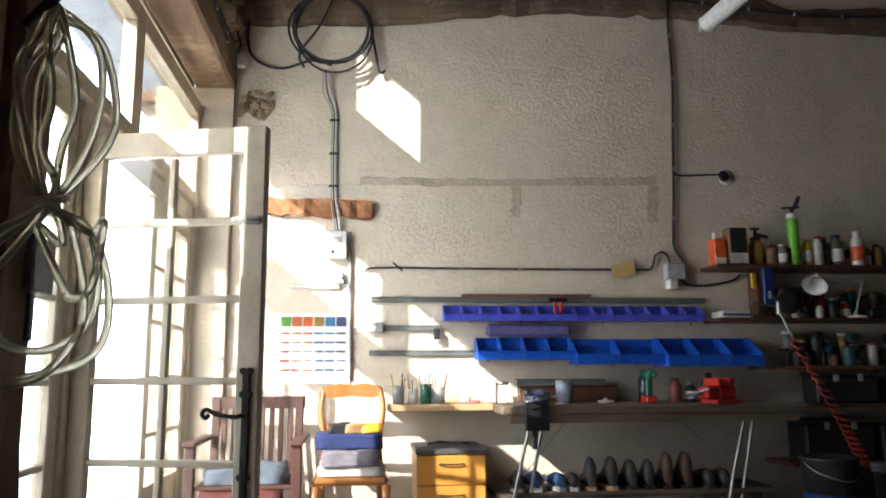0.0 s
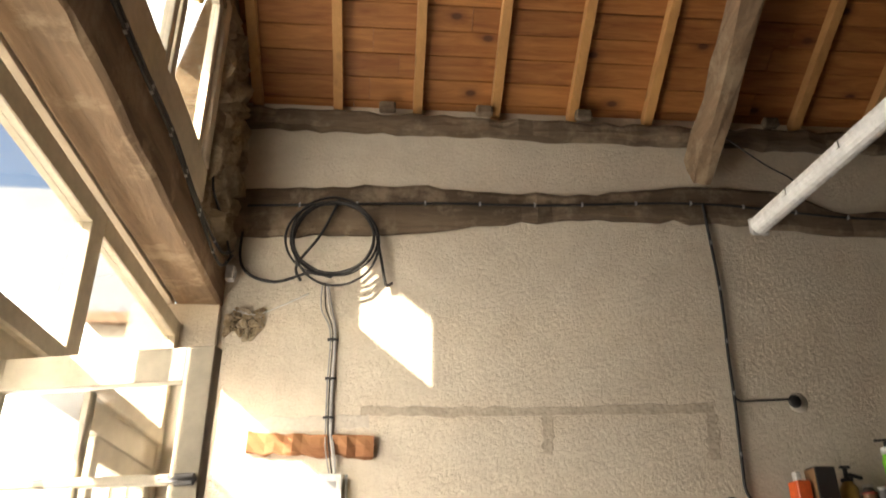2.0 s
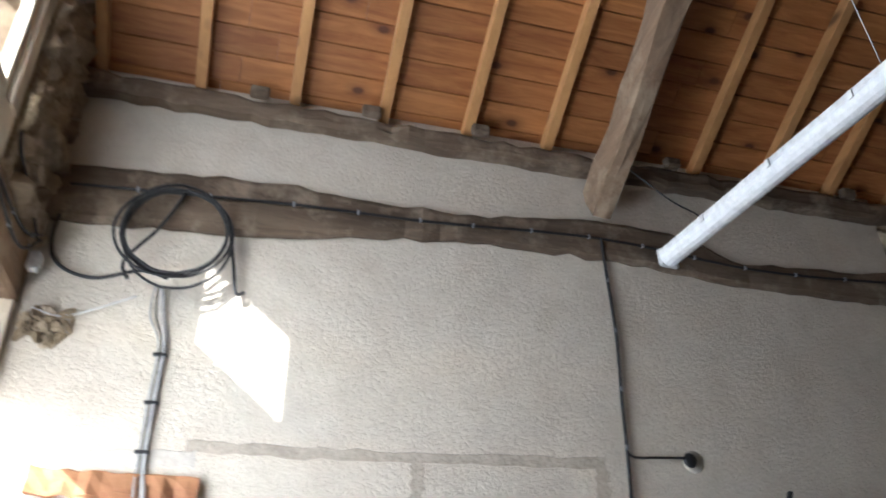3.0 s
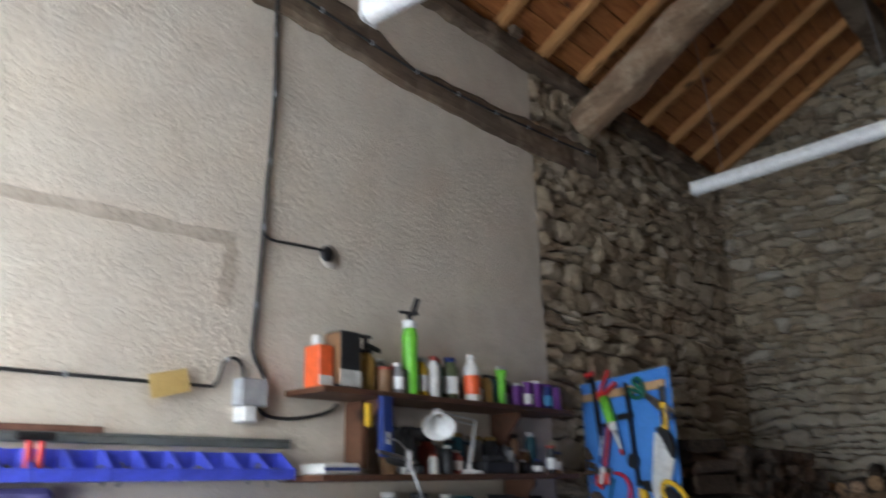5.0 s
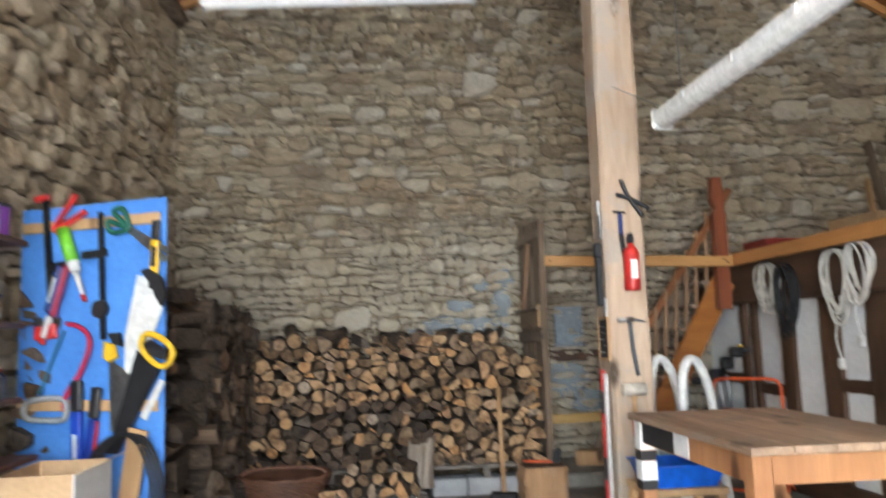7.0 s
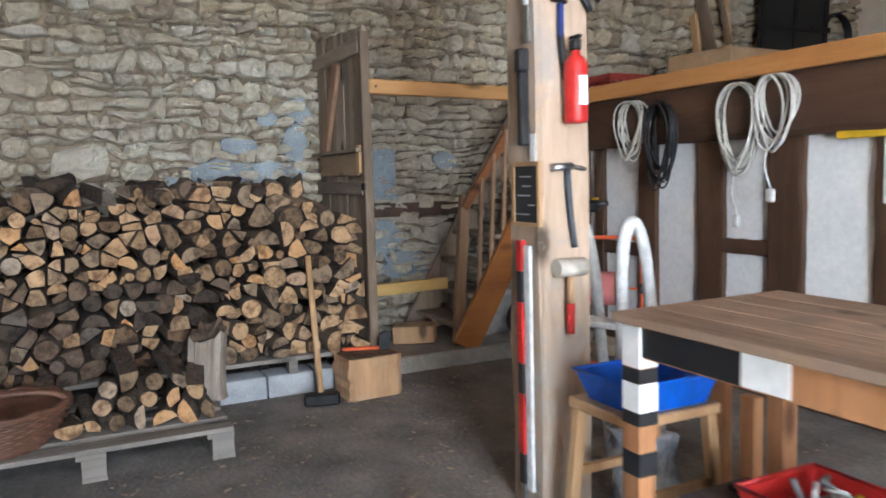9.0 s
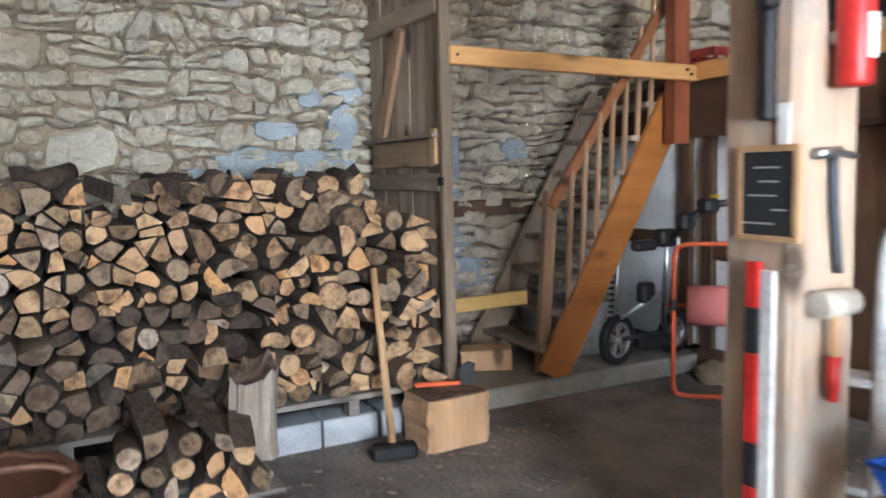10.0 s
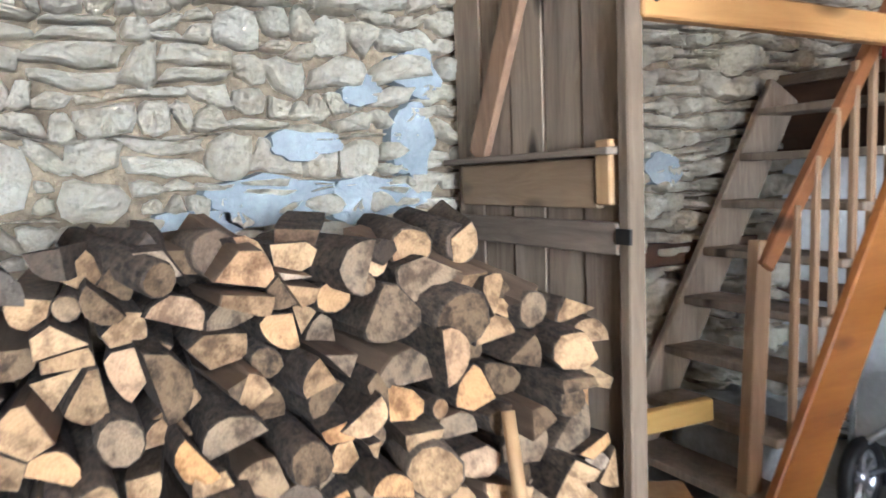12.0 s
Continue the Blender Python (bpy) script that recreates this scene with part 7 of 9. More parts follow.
part("lettering", boxes((0.008, 0.0402, -0.16, 0.02, 0.041, -0.04)), WHITE_PLASTIC, tg)
part("nozzle", boxes((-0.016, 0.008, -0.33, 0.016, 0.034, -0.221), bev=0.008), WHITE_PLASTIC, tg)
part("tip", boxes((-0.012, 0.01, -0.36, 0.012, 0.03, -0.331), bev=0.006), RED_PAINT, tg)
hk = hung("hacksaw", "red framed hacksaw with a grey handle", "saw", 0.44, 1.1)
bm = bmesh.new()
tube(bm, curve_points([(0.068, 0.012, 0.2), (0.0, 0.012, 0.185), (-0.055, 0.012, 0.14), (-0.06, 0.012, 0.08), (-0.01, 0.012, -0.03), (0.065, 0.012, -0.13), (0.07, 0.012, -0.2)], 5), 0.012, 7)
part("frame", bm, plain("crimson_paint", (0.5, 0.02, 0.07), 0.4), hk)
bm = bmesh.new()
bar(bm, (0.085, 0.012, 0.17), (0.22, 0.012, -0.12), 0.004, 0.014, 0, (0, 1, 0))
part("blade", bm, plain("teal_blade", (0.05, 0.22, 0.3), 0.4, 0.4), hk)
bm = bmesh.new()
tube(bm, curve_points([(0.3, 0.012, -0.165), (0.18, 0.012, -0.14), (0.07, 0.012, -0.15), (0.07, 0.012, -0.23), (0.18, 0.012, -0.24), (0.29, 0.012, -0.23)], 5, True), 0.014, 7, True)
part("handle", bm, GREY_PLASTIC, hk)
gs = hung("hedge_shears", "green handled shears with steel blades", "shears", 0.17, 1.72, 57)
for a in (-6, 6):
    bm = bmesh.new()
    bar(bm, (0, 0.012, 0.0), (0.02 * a / 6, 0.012, -0.25), 0.028, 0.006, 0)
    part("blade", bm, STEEL, gs)
    bm = bmesh.new()
    tube(bm, curve_points([(0, 0.014, 0), (0.04 * a / 6, 0.014, 0.04), (0.06 * a / 6, 0.014, 0.09), (0.025 * a / 6, 0.014, 0.12), (0.012 * a / 6, 0.014, 0.06)], 4, True), 0.012, 7, True)
    part("grip", bm, DARK_GREEN, gs)
rod = hung("square_rule", "black steel rod with a round dial", "rule", 0.335, 1.76, 3)
part("rod", boxes((-0.012, 0, -0.54, 0.012, 0.012, 0.05)), BLACK_IRON, rod)
part("cross_bar", boxes((-0.04, 0.0122, -0.16, 0.1, 0.024, -0.125)), BLACK_IRON, rod)
bm = bmesh.new()
cyl(bm, (0, 0.013, -0.4), (0, 0.032, -0.4), 0.042, None, 16)
part("dial", bm, BLACK_PLASTIC, rod)
lv = hung("spirit_level", "blue spirit level standing against the board", "spirit level", 0.437, 0.9, 2)
part("body", boxes((-0.026, 0.0, -0.87, 0.026, 0.03, 0.0), bev=0.004), plain("bright_blue_level", (0.01, 0.06, 0.45), 0.4), lv)
part("end_cap", boxes((-0.03, -0.001, 0.001, 0.03, 0.032, 0.14), bev=0.008), BLACK_PLASTIC, lv)
part("lettering", boxes((-0.01, 0.0302, -0.3, 0.01, 0.031, -0.1)), WHITE_PLASTIC, lv)
lv2 = hung("spirit_level", "dark blue spirit level standing against the board", "spirit level", 0.345, 0.87, -7)
part("body", boxes((-0.022, 0.0, -0.84, 0.022, 0.028, 0.0), bev=0.004), plain("dark_blue_level", (0.01, 0.035, 0.26), 0.4), lv2)
part("end_cap", boxes((-0.026, -0.001, 0.001, 0.026, 0.03, 0.14), bev=0.008), BLACK_PLASTIC, lv2)
part("red_edge", boxes((-0.024, 0.001, -0.4, -0.0222, 0.02, -0.01)), RED_PAINT, lv2)
ss = hung("wooden_straightedge", "wooden straightedge leaning on the board", "straightedge", 0.09, 0.74, -9)
part("blade", boxes((-0.05, 0.035, -0.72, 0.05, 0.05, 0.09), bev=0.003), TAN_WOOD, ss)
cc = hung("hose_coil", "coil of thin black hose hung on the board", "hose", 0.1, 0.62)
for k in range(4):
    bm = bmesh.new()
    tube(bm, [Vector((0.16 * math.cos(a) + 0.01 * k, 0.055 + 0.012 * k + 0.012 * math.sin(3 * a), 0.0 + 0.19 * math.sin(a))) for a in np.linspace(0, math.tau, 28, endpoint=False)], 0.007, 6, True)
    part("loop", bm, BLACK_RUBBER, cc)

# ---- post by the doorway: coiled clear hose and a switch box ----
hose = thing("hose_bundle", "coils of clear yellowish hose hung on the old post", "hose")
CLEAR_HOSE = plain("milky_hose", (0.86, 0.84, 0.7), 0.3)
CLEAR_HOSE.node_tree.nodes["Principled BSDF"].inputs["Transmission Weight"].default_value = 0.6
rng = random.Random(14)
tie = Vector((-0.6, 1.735, 1.385))
for k in (0, 1, 2, 3):
    y = 1.735 - 0.011 * k
    right, left = (-0.475, -0.51, -0.56, -0.6)[k], (-0.67, -0.64, -0.68, -0.66)[k]
    low_right, low_left = (-0.47, -0.49, -0.48, -0.52)[k], (-0.77, -0.73, -0.62, -0.79)[k]
    foot = (0.985, 1.05, 1.17, 0.995)[k]
    g = lambda x, z: Vector((x + rng.gauss(0, 0.008), y + rng.gauss(0, 0.004), z + rng.gauss(0, 0.012)))
    bm = bmesh.new()
    tube(bm, curve_points([g(-0.62, 1.84), g(right - 0.03, 1.76), g(right, 1.62), g(right - 0.03, 1.5), tie + Vector((0.01, -0.011 * k, 0.01)), g(low_left + 0.05, 1.28), g(low_left, foot + 0.14), g(low_left + 0.05, foot + 0.03), g((low_left + low_right) / 2 + 0.02, foot), g(low_right - 0.03, foot + 0.05), g(low_right, foot + 0.16), g(low_right - 0.04, 1.31), tie + Vector((-0.01, -0.011 * k, 0)), g(left, 1.52), g(left - 0.01, 1.68), g(left + 0.03, 1.79)], 6, True), 0.0095, 8, True)
    part("loop", bm, CLEAR_HOSE, hose)
bm = bmesh.new()
tube(bm, [tie + Vector((0.035 * math.cos(a), -0.03 + 0.05 * math.sin(a), 0.012 * math.sin(a))) for a in np.linspace(0, math.tau, 14, endpoint=False)], 0.01, 6, True)
part("tie", bm, CLEAR_HOSE, hose)
bm = bmesh.new()
cyl(bm, (-0.75, 1.83, 1.835), (-0.6, 1.66, 1.845), 0.012)
part("peg", bm, BLACK_IRON, hose)
sb = fixture("switch_box", "grey steel switch box on the old post", "switch box", [("case", (-0.75, 1.9, 1.2, -0.7, 2.03, 1.34), plain("grey_enamel", (0.2, 0.21, 0.23), 0.45)), ("conduit", (-0.735, 1.93, 1.08, -0.715, 1.96, 1.2), BLACK_PLASTIC)])

# ---- loft with its half-timbered front ----
HY = 0.05
bm = boxes((3.0, -0.1, 0.16, EX, HY - 0.012, 1.5))
structure("wall_loft", bm, LIMEWASH, "white limewashed infill of the half-timbered wall", "wall")
structure("wall_loft_return", boxes((2.9, SY, 0, 3.0, HY, 1.5)), LIMEWASH, "white limewashed return wall", "wall")
for i, (x0, x1) in enumerate(((7.05, 7.14), (6.34, 6.5), (5.78, 5.98), (5.25, 5.47), (4.71, 4.86), (4.1, 4.28), (3.5, 3.66), (3.0, 3.12), (6.87, 6.96))):
    bm = bmesh.new()
    hewn(bm, ((x0 + x1) / 2, HY, 0.15), ((x0 + x1) / 2, HY, 1.42), x1 - x0, 0.05, 0.005, 10, 60 + i, (0, 1, 0))
    structure(f"timber_stud_{i + 1}", bm, DARK_TIMBER, "dark stained timber stud", "stud")
for i, (x0, x1, z) in enumerate(((6.5, 6.87, 0.74), (5.47, 5.78, 0.82), (4.28, 4.71, 0.8), (3.66, 4.1, 0.8), (7.14, 7.86, 0.8))):
    bm = bmesh.new()
    hewn(bm, (x0, HY - 0.003, z), (x1, HY - 0.003, z), 0.05, 0.085, 0.004, 6, 80 + i)
    structure(f"timber_rail_{i + 1}", bm, DARK_TIMBER_X, "dark stained timber rail", "rail")
structure("sill_beam", boxes((3.0, -0.1, 0.0, 6.98, HY + 0.03, 0.16), bev=0.008), DARK_TIMBER_X, "dark timber sill along the floor", "beam")
bm = bmesh.new()
hewn(bm, (3.0, HY + 0.0, 1.6), (EX, HY + 0.0, 1.6), 0.2, 0.36, 0.006, 24, 91)
structure("loft_beam", bm, DARK_TIMBER_X, "deep dark stained beam at the edge of the loft", "beam")
structure("loft_floor", boxes((2.9, SY, 1.735, EX, 0.2, 1.78)), OLD_X, "old plank floor of the loft", "floor")
structure("loft_edge", boxes((2.9, 0.201, 1.73, 6.88, 0.235, 1.83), bev=0.005), wood("orange_edge_board", (0.38, 0.15, 0.04), (0.62, 0.3, 0.1), "x", 0.5, 7), "varnished pine board along the loft edge", "trim")

# long things hung on the loft beam
for x, n, w, h, z, mat, lab in ((6.43, 7, 0.1, 0.17, 1.53, plain("cream_rope", (0.6, 0.57, 0.5), 0.8), "coil of cream cord hung on the loft beam"), (6.17, 12, 0.1, 0.24, 1.42, BLACK_RUBBER, "thick coil of black cable hung on the beam"), (5.56, 8, 0.13, 0.24, 1.47, plain("cream_cable", (0.6, 0.58, 0.52), 0.6), "coil of cream extension cable on the beam"), (5.34, 8, 0.11, 0.18, 1.55, plain("pale_cable", (0.64, 0.62, 0.57), 0.6), "coil of pale extension cable on the beam")):
    ob = thing("cable_coil", lab, "cable", pose(x, HY + 0.14, z))
    for k in range(n):
        a0 = rng.uniform(-0.25, 0.25)
        ww, hh = w * rng.uniform(0.75, 1.15), h * rng.uniform(0.8, 1.12)
        bm = bmesh.new()
        tube(bm, [Vector((ww * math.cos(a) * (1 + 0.25 * math.sin(a)) * (1 if n < 12 else 1) + 0.04 * math.sin(a0 * 3), 0.0 + 0.006 * k * (1 - 2 * (k % 2)) * 0.6 + 0.012 * math.sin(2 * a + k), hh * (math.sin(a) - 1) + h + 0.01 * k * 0)) for a in np.linspace(0, math.tau, 30, endpoint=False)], 0.0065, 6, True)
        part("loop", bm, mat, ob)
    bm = bmesh.new()
    cyl(bm, (0, -0.05, h + 0.012), (0, 0.03, h + 0.02), 0.006, None, 6)
    part("nail", bm, BLACK_IRON, ob)
    if 5 < x < 5.6:
        bm = bmesh.new()
        tube(bm, curve_points([(0.02, 0.01, -h), (0.04, 0.01, -h - 0.1), (0.0, 0.01, -h - 0.22)], 5), 0.006, 6)
        box(bm, -0.025, -0.005, -h - 0.29, 0.02, 0.03, -h - 0.22, 0.008)
        part("plug", bm, WHITE_PLASTIC, ob)
sl = fixture("spirit_level", "long yellow spirit level resting on the wall", "spirit level", [("body", (4.42, HY + 0.045, 1.385, 5.03, HY + 0.075, 1.435), YELLOW), ("vial", (4.7, HY + 0.075, 1.4, 4.76, HY + 0.079, 1.42), WHITE_PLASTIC), ("hook", (4.5, HY + 0.025, 1.4, 4.52, HY + 0.045, 1.42), STEEL)])
pc = fixture("white_strip", "narrow white strip hung on a stud", "strip", [("strip", (4.79, HY + 0.03, 1.08, 4.81, HY + 0.04, 1.385), WHITE_PLASTIC)])

# on the loft
carton = thing("cardboard_box", "long flat brown cardboard box on the loft", "carton", pose(7.0, -1.45, 1.78, 0, 0, 4))
part("body", boxes((-0.3, -0.55, 0, 0.3, 0.55, 0.36), bev=0.004), CARDBOARD, carton)
part("lid_flap", boxes((-0.29, -0.54, 0.361, -0.005, 0.54, 0.366)), CARDBOARD, carton)
part("lid_flap", boxes((0.005, -0.54, 0.361, 0.29, 0.54, 0.366)), CARDBOARD, carton)
shutter = thing("iron_shutter", "black iron shutter leaning on the stone gable", "shutter", pose(7.66, -2.3, 1.78, 0, -3, 0))
part("sheet", boxes((0, -0.92, 0.0, 0.02, 0, 1.5), bev=0.003), plain("black_sheet_iron", (0.02, 0.02, 0.021), 0.6, 0.3), shutter)
for y in (-0.9, -0.48, -0.06):
    part("upright", boxes((-0.014, y, 0.0, -0.001, y + 0.045, 1.5)), BLACK_IRON, shutter)
for z in (0.05, 0.75, 1.4):
    part("crossbar", boxes((-0.026, -0.92, z, -0.015, 0.03, z + 0.05)), BLACK_IRON, shutter)
for k, (y, w, h, mat) in enumerate(((-1.72, 0.12, 1.22, OLD_Z), (-1.9, 0.07, 1.05, TAN_WOOD), (-2.02, 0.05, 1.3, OLD_Z), (-1.6, 0.08, 0.85, TAN_WOOD))):
    bm = bmesh.new()
    bar(bm, (7.5 + 0.03 * k, y, 1.78), (7.78, y + (0.04, -0.12, 0.12, -0.05)[k], 1.78 + h), w, 0.03, 0.003, (0, 1, 0))
    single("leaning_board", bm, mat, "old board leaning on the stone gable", "board", group="boards leaning on the gable")
cr = thing("plastic_crate", "red plastic crate at the edge of the loft", "crate", pose(7.35, -0.5, 1.78))
for x0, y0, x1, y1 in ((-0.2, -0.28, 0.2, -0.265), (-0.2, 0.265, 0.2, 0.28), (-0.2, -0.265, -0.185, 0.265), (0.185, -0.265, 0.2, 0.265)):
    bm = bmesh.new()
    box(bm, x0, y0, 0.0, x1, y1, 0.05)
    box(bm, x0, y0, 0.16, x1, y1, 0.21)
    n = 6
    for k in range(n + 1):
        cx, cy = x0 + (x1 - x0 - 0.014) * k / n, y0 + (y1 - y0 - 0.014) * k / n
        box(bm, cx if x1 - x0 > 0.1 else x0 + 0.001, cy if y1 - y0 > 0.1 else y0 + 0.001, 0.05, (cx if x1 - x0 > 0.1 else x0) + 0.014, (cy if y1 - y0 > 0.1 else y0) + 0.014, 0.16)
    part("side", bm, plain("brick_red_plastic", (0.32, 0.04, 0.03), 0.45), cr)
part("bottom", boxes((-0.184, -0.264, 0.002, 0.184, 0.264, 0.012)), plain("brick_red_plastic", (0.32, 0.04, 0.03), 0.45), cr)
bm = bmesh.new()
lathe(bm, [(0, 0), (0.09, 0), (0.1, 0.06), (0.09, 0.08), (0, 0.08)], (7.3, -0.95, 1.78), 14)
single("red_tin", bm, RED_PAINT, "round red tin on the loft", "tin")
bm = bmesh.new()
for k in range(5):
    tube(bm, [Vector((7.74 - 0.015 * k, -3.45 + 0.19 * math.cos(a), 2.55 + 0.19 * math.sin(a))) for a in np.linspace(0, math.tau, 24, endpoint=False)], 0.01, 6, True)
cyl(bm, (7.6, -3.45, 2.75), (7.86, -3.45, 2.75), 0.008)
single("hose_ring", bm, BLACK_RUBBER, "ring of black hose hung on the gable", "hose")

# ---- stairs to the loft ----
BALUSTER = wood("brown_baluster", (0.2, 0.11, 0.055), (0.4, 0.25, 0.14), "z", 0.6, 8, False)
stair = thing("staircase", "steep pine stair with a balustrade up to the loft", "stairs", pose(7.0, 1.1, 0.11))
A, B = Vector((0, 0.0, 0.06)), Vector((0, -0.86, 1.52))
bm = bmesh.new()
bar(bm, (0.02, 0.02, 0.0), (0.02, -0.86, 1.52), 0.04, 0.2, 0.006, (0, 1, 0.3))
part("front_stringer", bm, ORANGE_WOOD, stair, "varnished orange pine stringer")
bm = bmesh.new()
bar(bm, (0.7, 0.1, 0.0), (0.7, -0.86, 1.6), 0.04, 0.19, 0.006, (0, 1, 0.3))
part("rear_stringer", bm, GREY_PLANK, stair)
for k in range(8):
    t = (k + 0.7) / 8.4
    y, z = 0.05 - 0.9 * t, 1.62 * t
    part("tread", boxes((0.04, y - 0.1, z, 0.68, y + 0.1, z + 0.032), bev=0.004), GREY_PLANK, stair)
bm = bmesh.new()
bar(bm, (0.12, 0.02, 0.0), (0.14, -0.07, 1.02), 0.05, 0.07, 0.004, (0, 1, 0))
part("newel", bm, BALUSTER, stair)
bm = bmesh.new()
bar(bm, (0.11, -0.05, 0.93), (0.06, -0.98, 2.3), 0.04, 0.06, 0.006, (0, 1, 0.3))
part("handrail", bm, wood("brown_handrail", (0.17, 0.06, 0.02), (0.33, 0.13, 0.045), "y", 0.45, 7), stair)
for k in range(7):
    t = 0.1 + 0.115 * k
    y = -0.86 * t
    z = 1.52 * t
    bm = bmesh.new()
    bar(bm, (0.045, y - 0.02, z + 0.1), (0.085, y - 0.09, z + 0.98 - 0.04 * k * 0.3), 0.026, 0.026, 0.004)
    part("baluster", bm, BALUSTER, stair)
nb = thing("loft_newel", "red-brown stained newel post at the loft edge", "newel post", pose(6.93, 0.3, 1.38))
bm = bmesh.new()
prism(bm, [(-0.055, 0), (0.055, 0), (0.055, 0.8), (0.03, 0.84), (0.06, 0.92), (0.05, 1.1), (-0.03, 1.1), (-0.055, 0.9), (-0.045, 0.84), (-0.055, 0.78)], 0.08, Matrix.Translation((0.04, 0, 0)) @ Matrix.Rotation(radians(90), 4, "Z"))
part("post", bm, RED_WOOD, nb)
gr = thing("guard_rail", "squared fresh pine rail from the door to the loft", "rail")
bm = bmesh.new()
bar(bm, (6.85, 1.81, 1.8), (6.86, 0.24, 1.77), 0.05, 0.088, 0.006)
part("rail", bm, wood("fresh_pine_rail", (0.42, 0.2, 0.06), (0.66, 0.37, 0.14), "y", 0.5, 7), gr)
for y, z in ((1.77, 1.8), (0.32, 1.785), (0.29, 1.76)):
    bm = bmesh.new()
    cyl(bm, (6.822, y, z), (6.834, y, z), 0.008, None, 8)
    part("screw", bm, BLACK_IRON, gr)
bm = bmesh.new()
bar(bm, (7.35, 1.75, 0.5), (7.3, 1.1, 0.52), 0.04, 0.08, 0.004)
single("yellow_batten", bm, wood("yellow_pine", (0.5, 0.3, 0.08), (0.7, 0.47, 0.16), "y", 0.5, 7), "yellow pine batten beside the stair", "batten")
bm = bmesh.new()
bar(bm, (7.82, 1.8, 1.02), (7.8, 0.3, 1.02), 0.06, 0.1, 0.006)
single("wall_timber", bm, DARK_TIMBER_X, "brown timber rail fixed to the stone wall", "rail")
bm = bmesh.new()
bar(bm, (7.3, 1.2, 0.18), (7.45, 1.45, 0.17), 0.18, 0.12, 0.006)
single("wood_block", bm, TAN_WOOD, "loose sawn block on the slab", "block")
wb = fixture("shutter_panel", "grey-blue painted panel on the stone wall", "panel", [("panel", (7.78, 1.26, 1.12, 7.82, 1.52, 1.47), plain("grey_blue_paint", (0.3, 0.36, 0.4), 0.5)), ("frame", (7.775, 1.24, 1.1, 7.779, 1.54, 1.12), GREY_PLASTIC)])
bm = bmesh.new()
cloth("white_sack", "white plastic sack under the stair", "sack", (7.3, 0.5, 0.11, 7.7, 0.9, 0.42), plain("white_sack_plastic", (0.55, 0.55, 0.53), 0.5), 33, 0.05)
bm.free()

# ---- plank door at the end of the log pile ----
pd = thing("plank_door", "weathered plank door standing upright beside the firewood", "door", pose(6.86, 1.83, 0.14))
for k in range(5):
    x0 = 0.02 + 0.183 * k
    part("plank", boxes((x0, -0.025 - 0.004 * (k % 2), 0.0, x0 + 0.173, -0.004 * (k % 2), 2.02 + 0.05 * (k / 4)), bev=0.003), GREY_PLANK, pd)
part("edge_post", boxes((-0.022, -0.03, -0.14, 0.018, 0.025, 1.98), bev=0.004), OLD_Z, pd)
for z, mat, h, y in ((1.02, GREY_LEDGE, 0.085, 0.03), (1.86, GREY_LEDGE, 0.09, 0.03)):
    part("ledge", boxes((0.02, 0.001, z, 0.93, y, z + h), bev=0.004), mat, pd)
part("shelf_ledge", boxes((0.02, 0.001, 1.28, 0.93, 0.06, 1.3), bev=0.003), GREY_LEDGE, pd)
part("cleat_board", boxes((0.1, 0.001, 1.14, 0.84, 0.03, 1.275), bev=0.004), wood("cleat_brown", (0.2, 0.125, 0.07), (0.44, 0.31, 0.19), "x", 0.7, 8), pd)
part("fresh_block", boxes((0.04, 0.001, 1.15, 0.098, 0.035, 1.32), bev=0.004), TAN_WOOD, pd)
bm = bmesh.new()
bar(bm, (0.75, 0.014, 1.3), (0.45, 0.014, 1.86), 0.028, 0.1, 0.004, (1, 0, 0.5))
part("brace", bm, FADED_BRACE, pd)
part("iron_strap", boxes((-0.035, 0.026, 1.05, 0.02, 0.034, 1.09)), BLACK_IRON, pd)

# ---- log pile base, loose logs, pallet, basket ----
PALLET = wood("grey_pallet_wood", (0.13, 0.115, 0.1), (0.34, 0.305, 0.265), "y", 0.85, 8, True, vary=0.3)


def pallet(m, label, group="", length=1.2, width=0.8):
    ob = thing("pallet", label, "pallet", m, group)
    for k in range(5):
        x = (width - 0.11) * k / 4
        part("deck_board", boxes((x, 0, 0.122, x + 0.11, length, 0.144), bev=0.002), PALLET, ob)
    for y in (0, (length - 0.12) / 2, length - 0.12):
        part("bearer", boxes((0, y, 0.1, width, y + 0.12, 0.1215)), PALLET, ob)
        part("skid", boxes((0, y, 0.0, width, y + 0.1, 0.018)), PALLET, ob)
        for x in (0, (width - 0.12) / 2, width - 0.12):
            part("block", boxes((x, y + 0.002, 0.0185, x + 0.12, y + 0.1, 0.0995), bev=0.002), PALLET, ob)
    return ob


pallet(pose(6.05, 2.83, 0), "grey weathered wooden pallet on the earth floor")
for k, y in enumerate((2.22, 2.5)):
    fixture("concrete_block", "grey concrete block under the firewood", "concrete block", [("block", (6.9, y - 0.02, 0, 7.1, y + 0.25, 0.13), BLOCK)], "blocks under the firewood")
fixture("concrete_block", "grey concrete block under the firewood", "concrete block", [("block", (6.9, 1.9, 0, 7.1, 2.18, 0.13), BLOCK)], "blocks under the firewood")
base_deck = thing("log_rack", "low slatted timber deck carrying the firewood", "rack")
for x in (6.87, 7.2, 7.6):
    part("board", boxes((x, 1.83, 0.21, x + 0.13, 4.13, 0.235), bev=0.003), PALLET, base_deck)
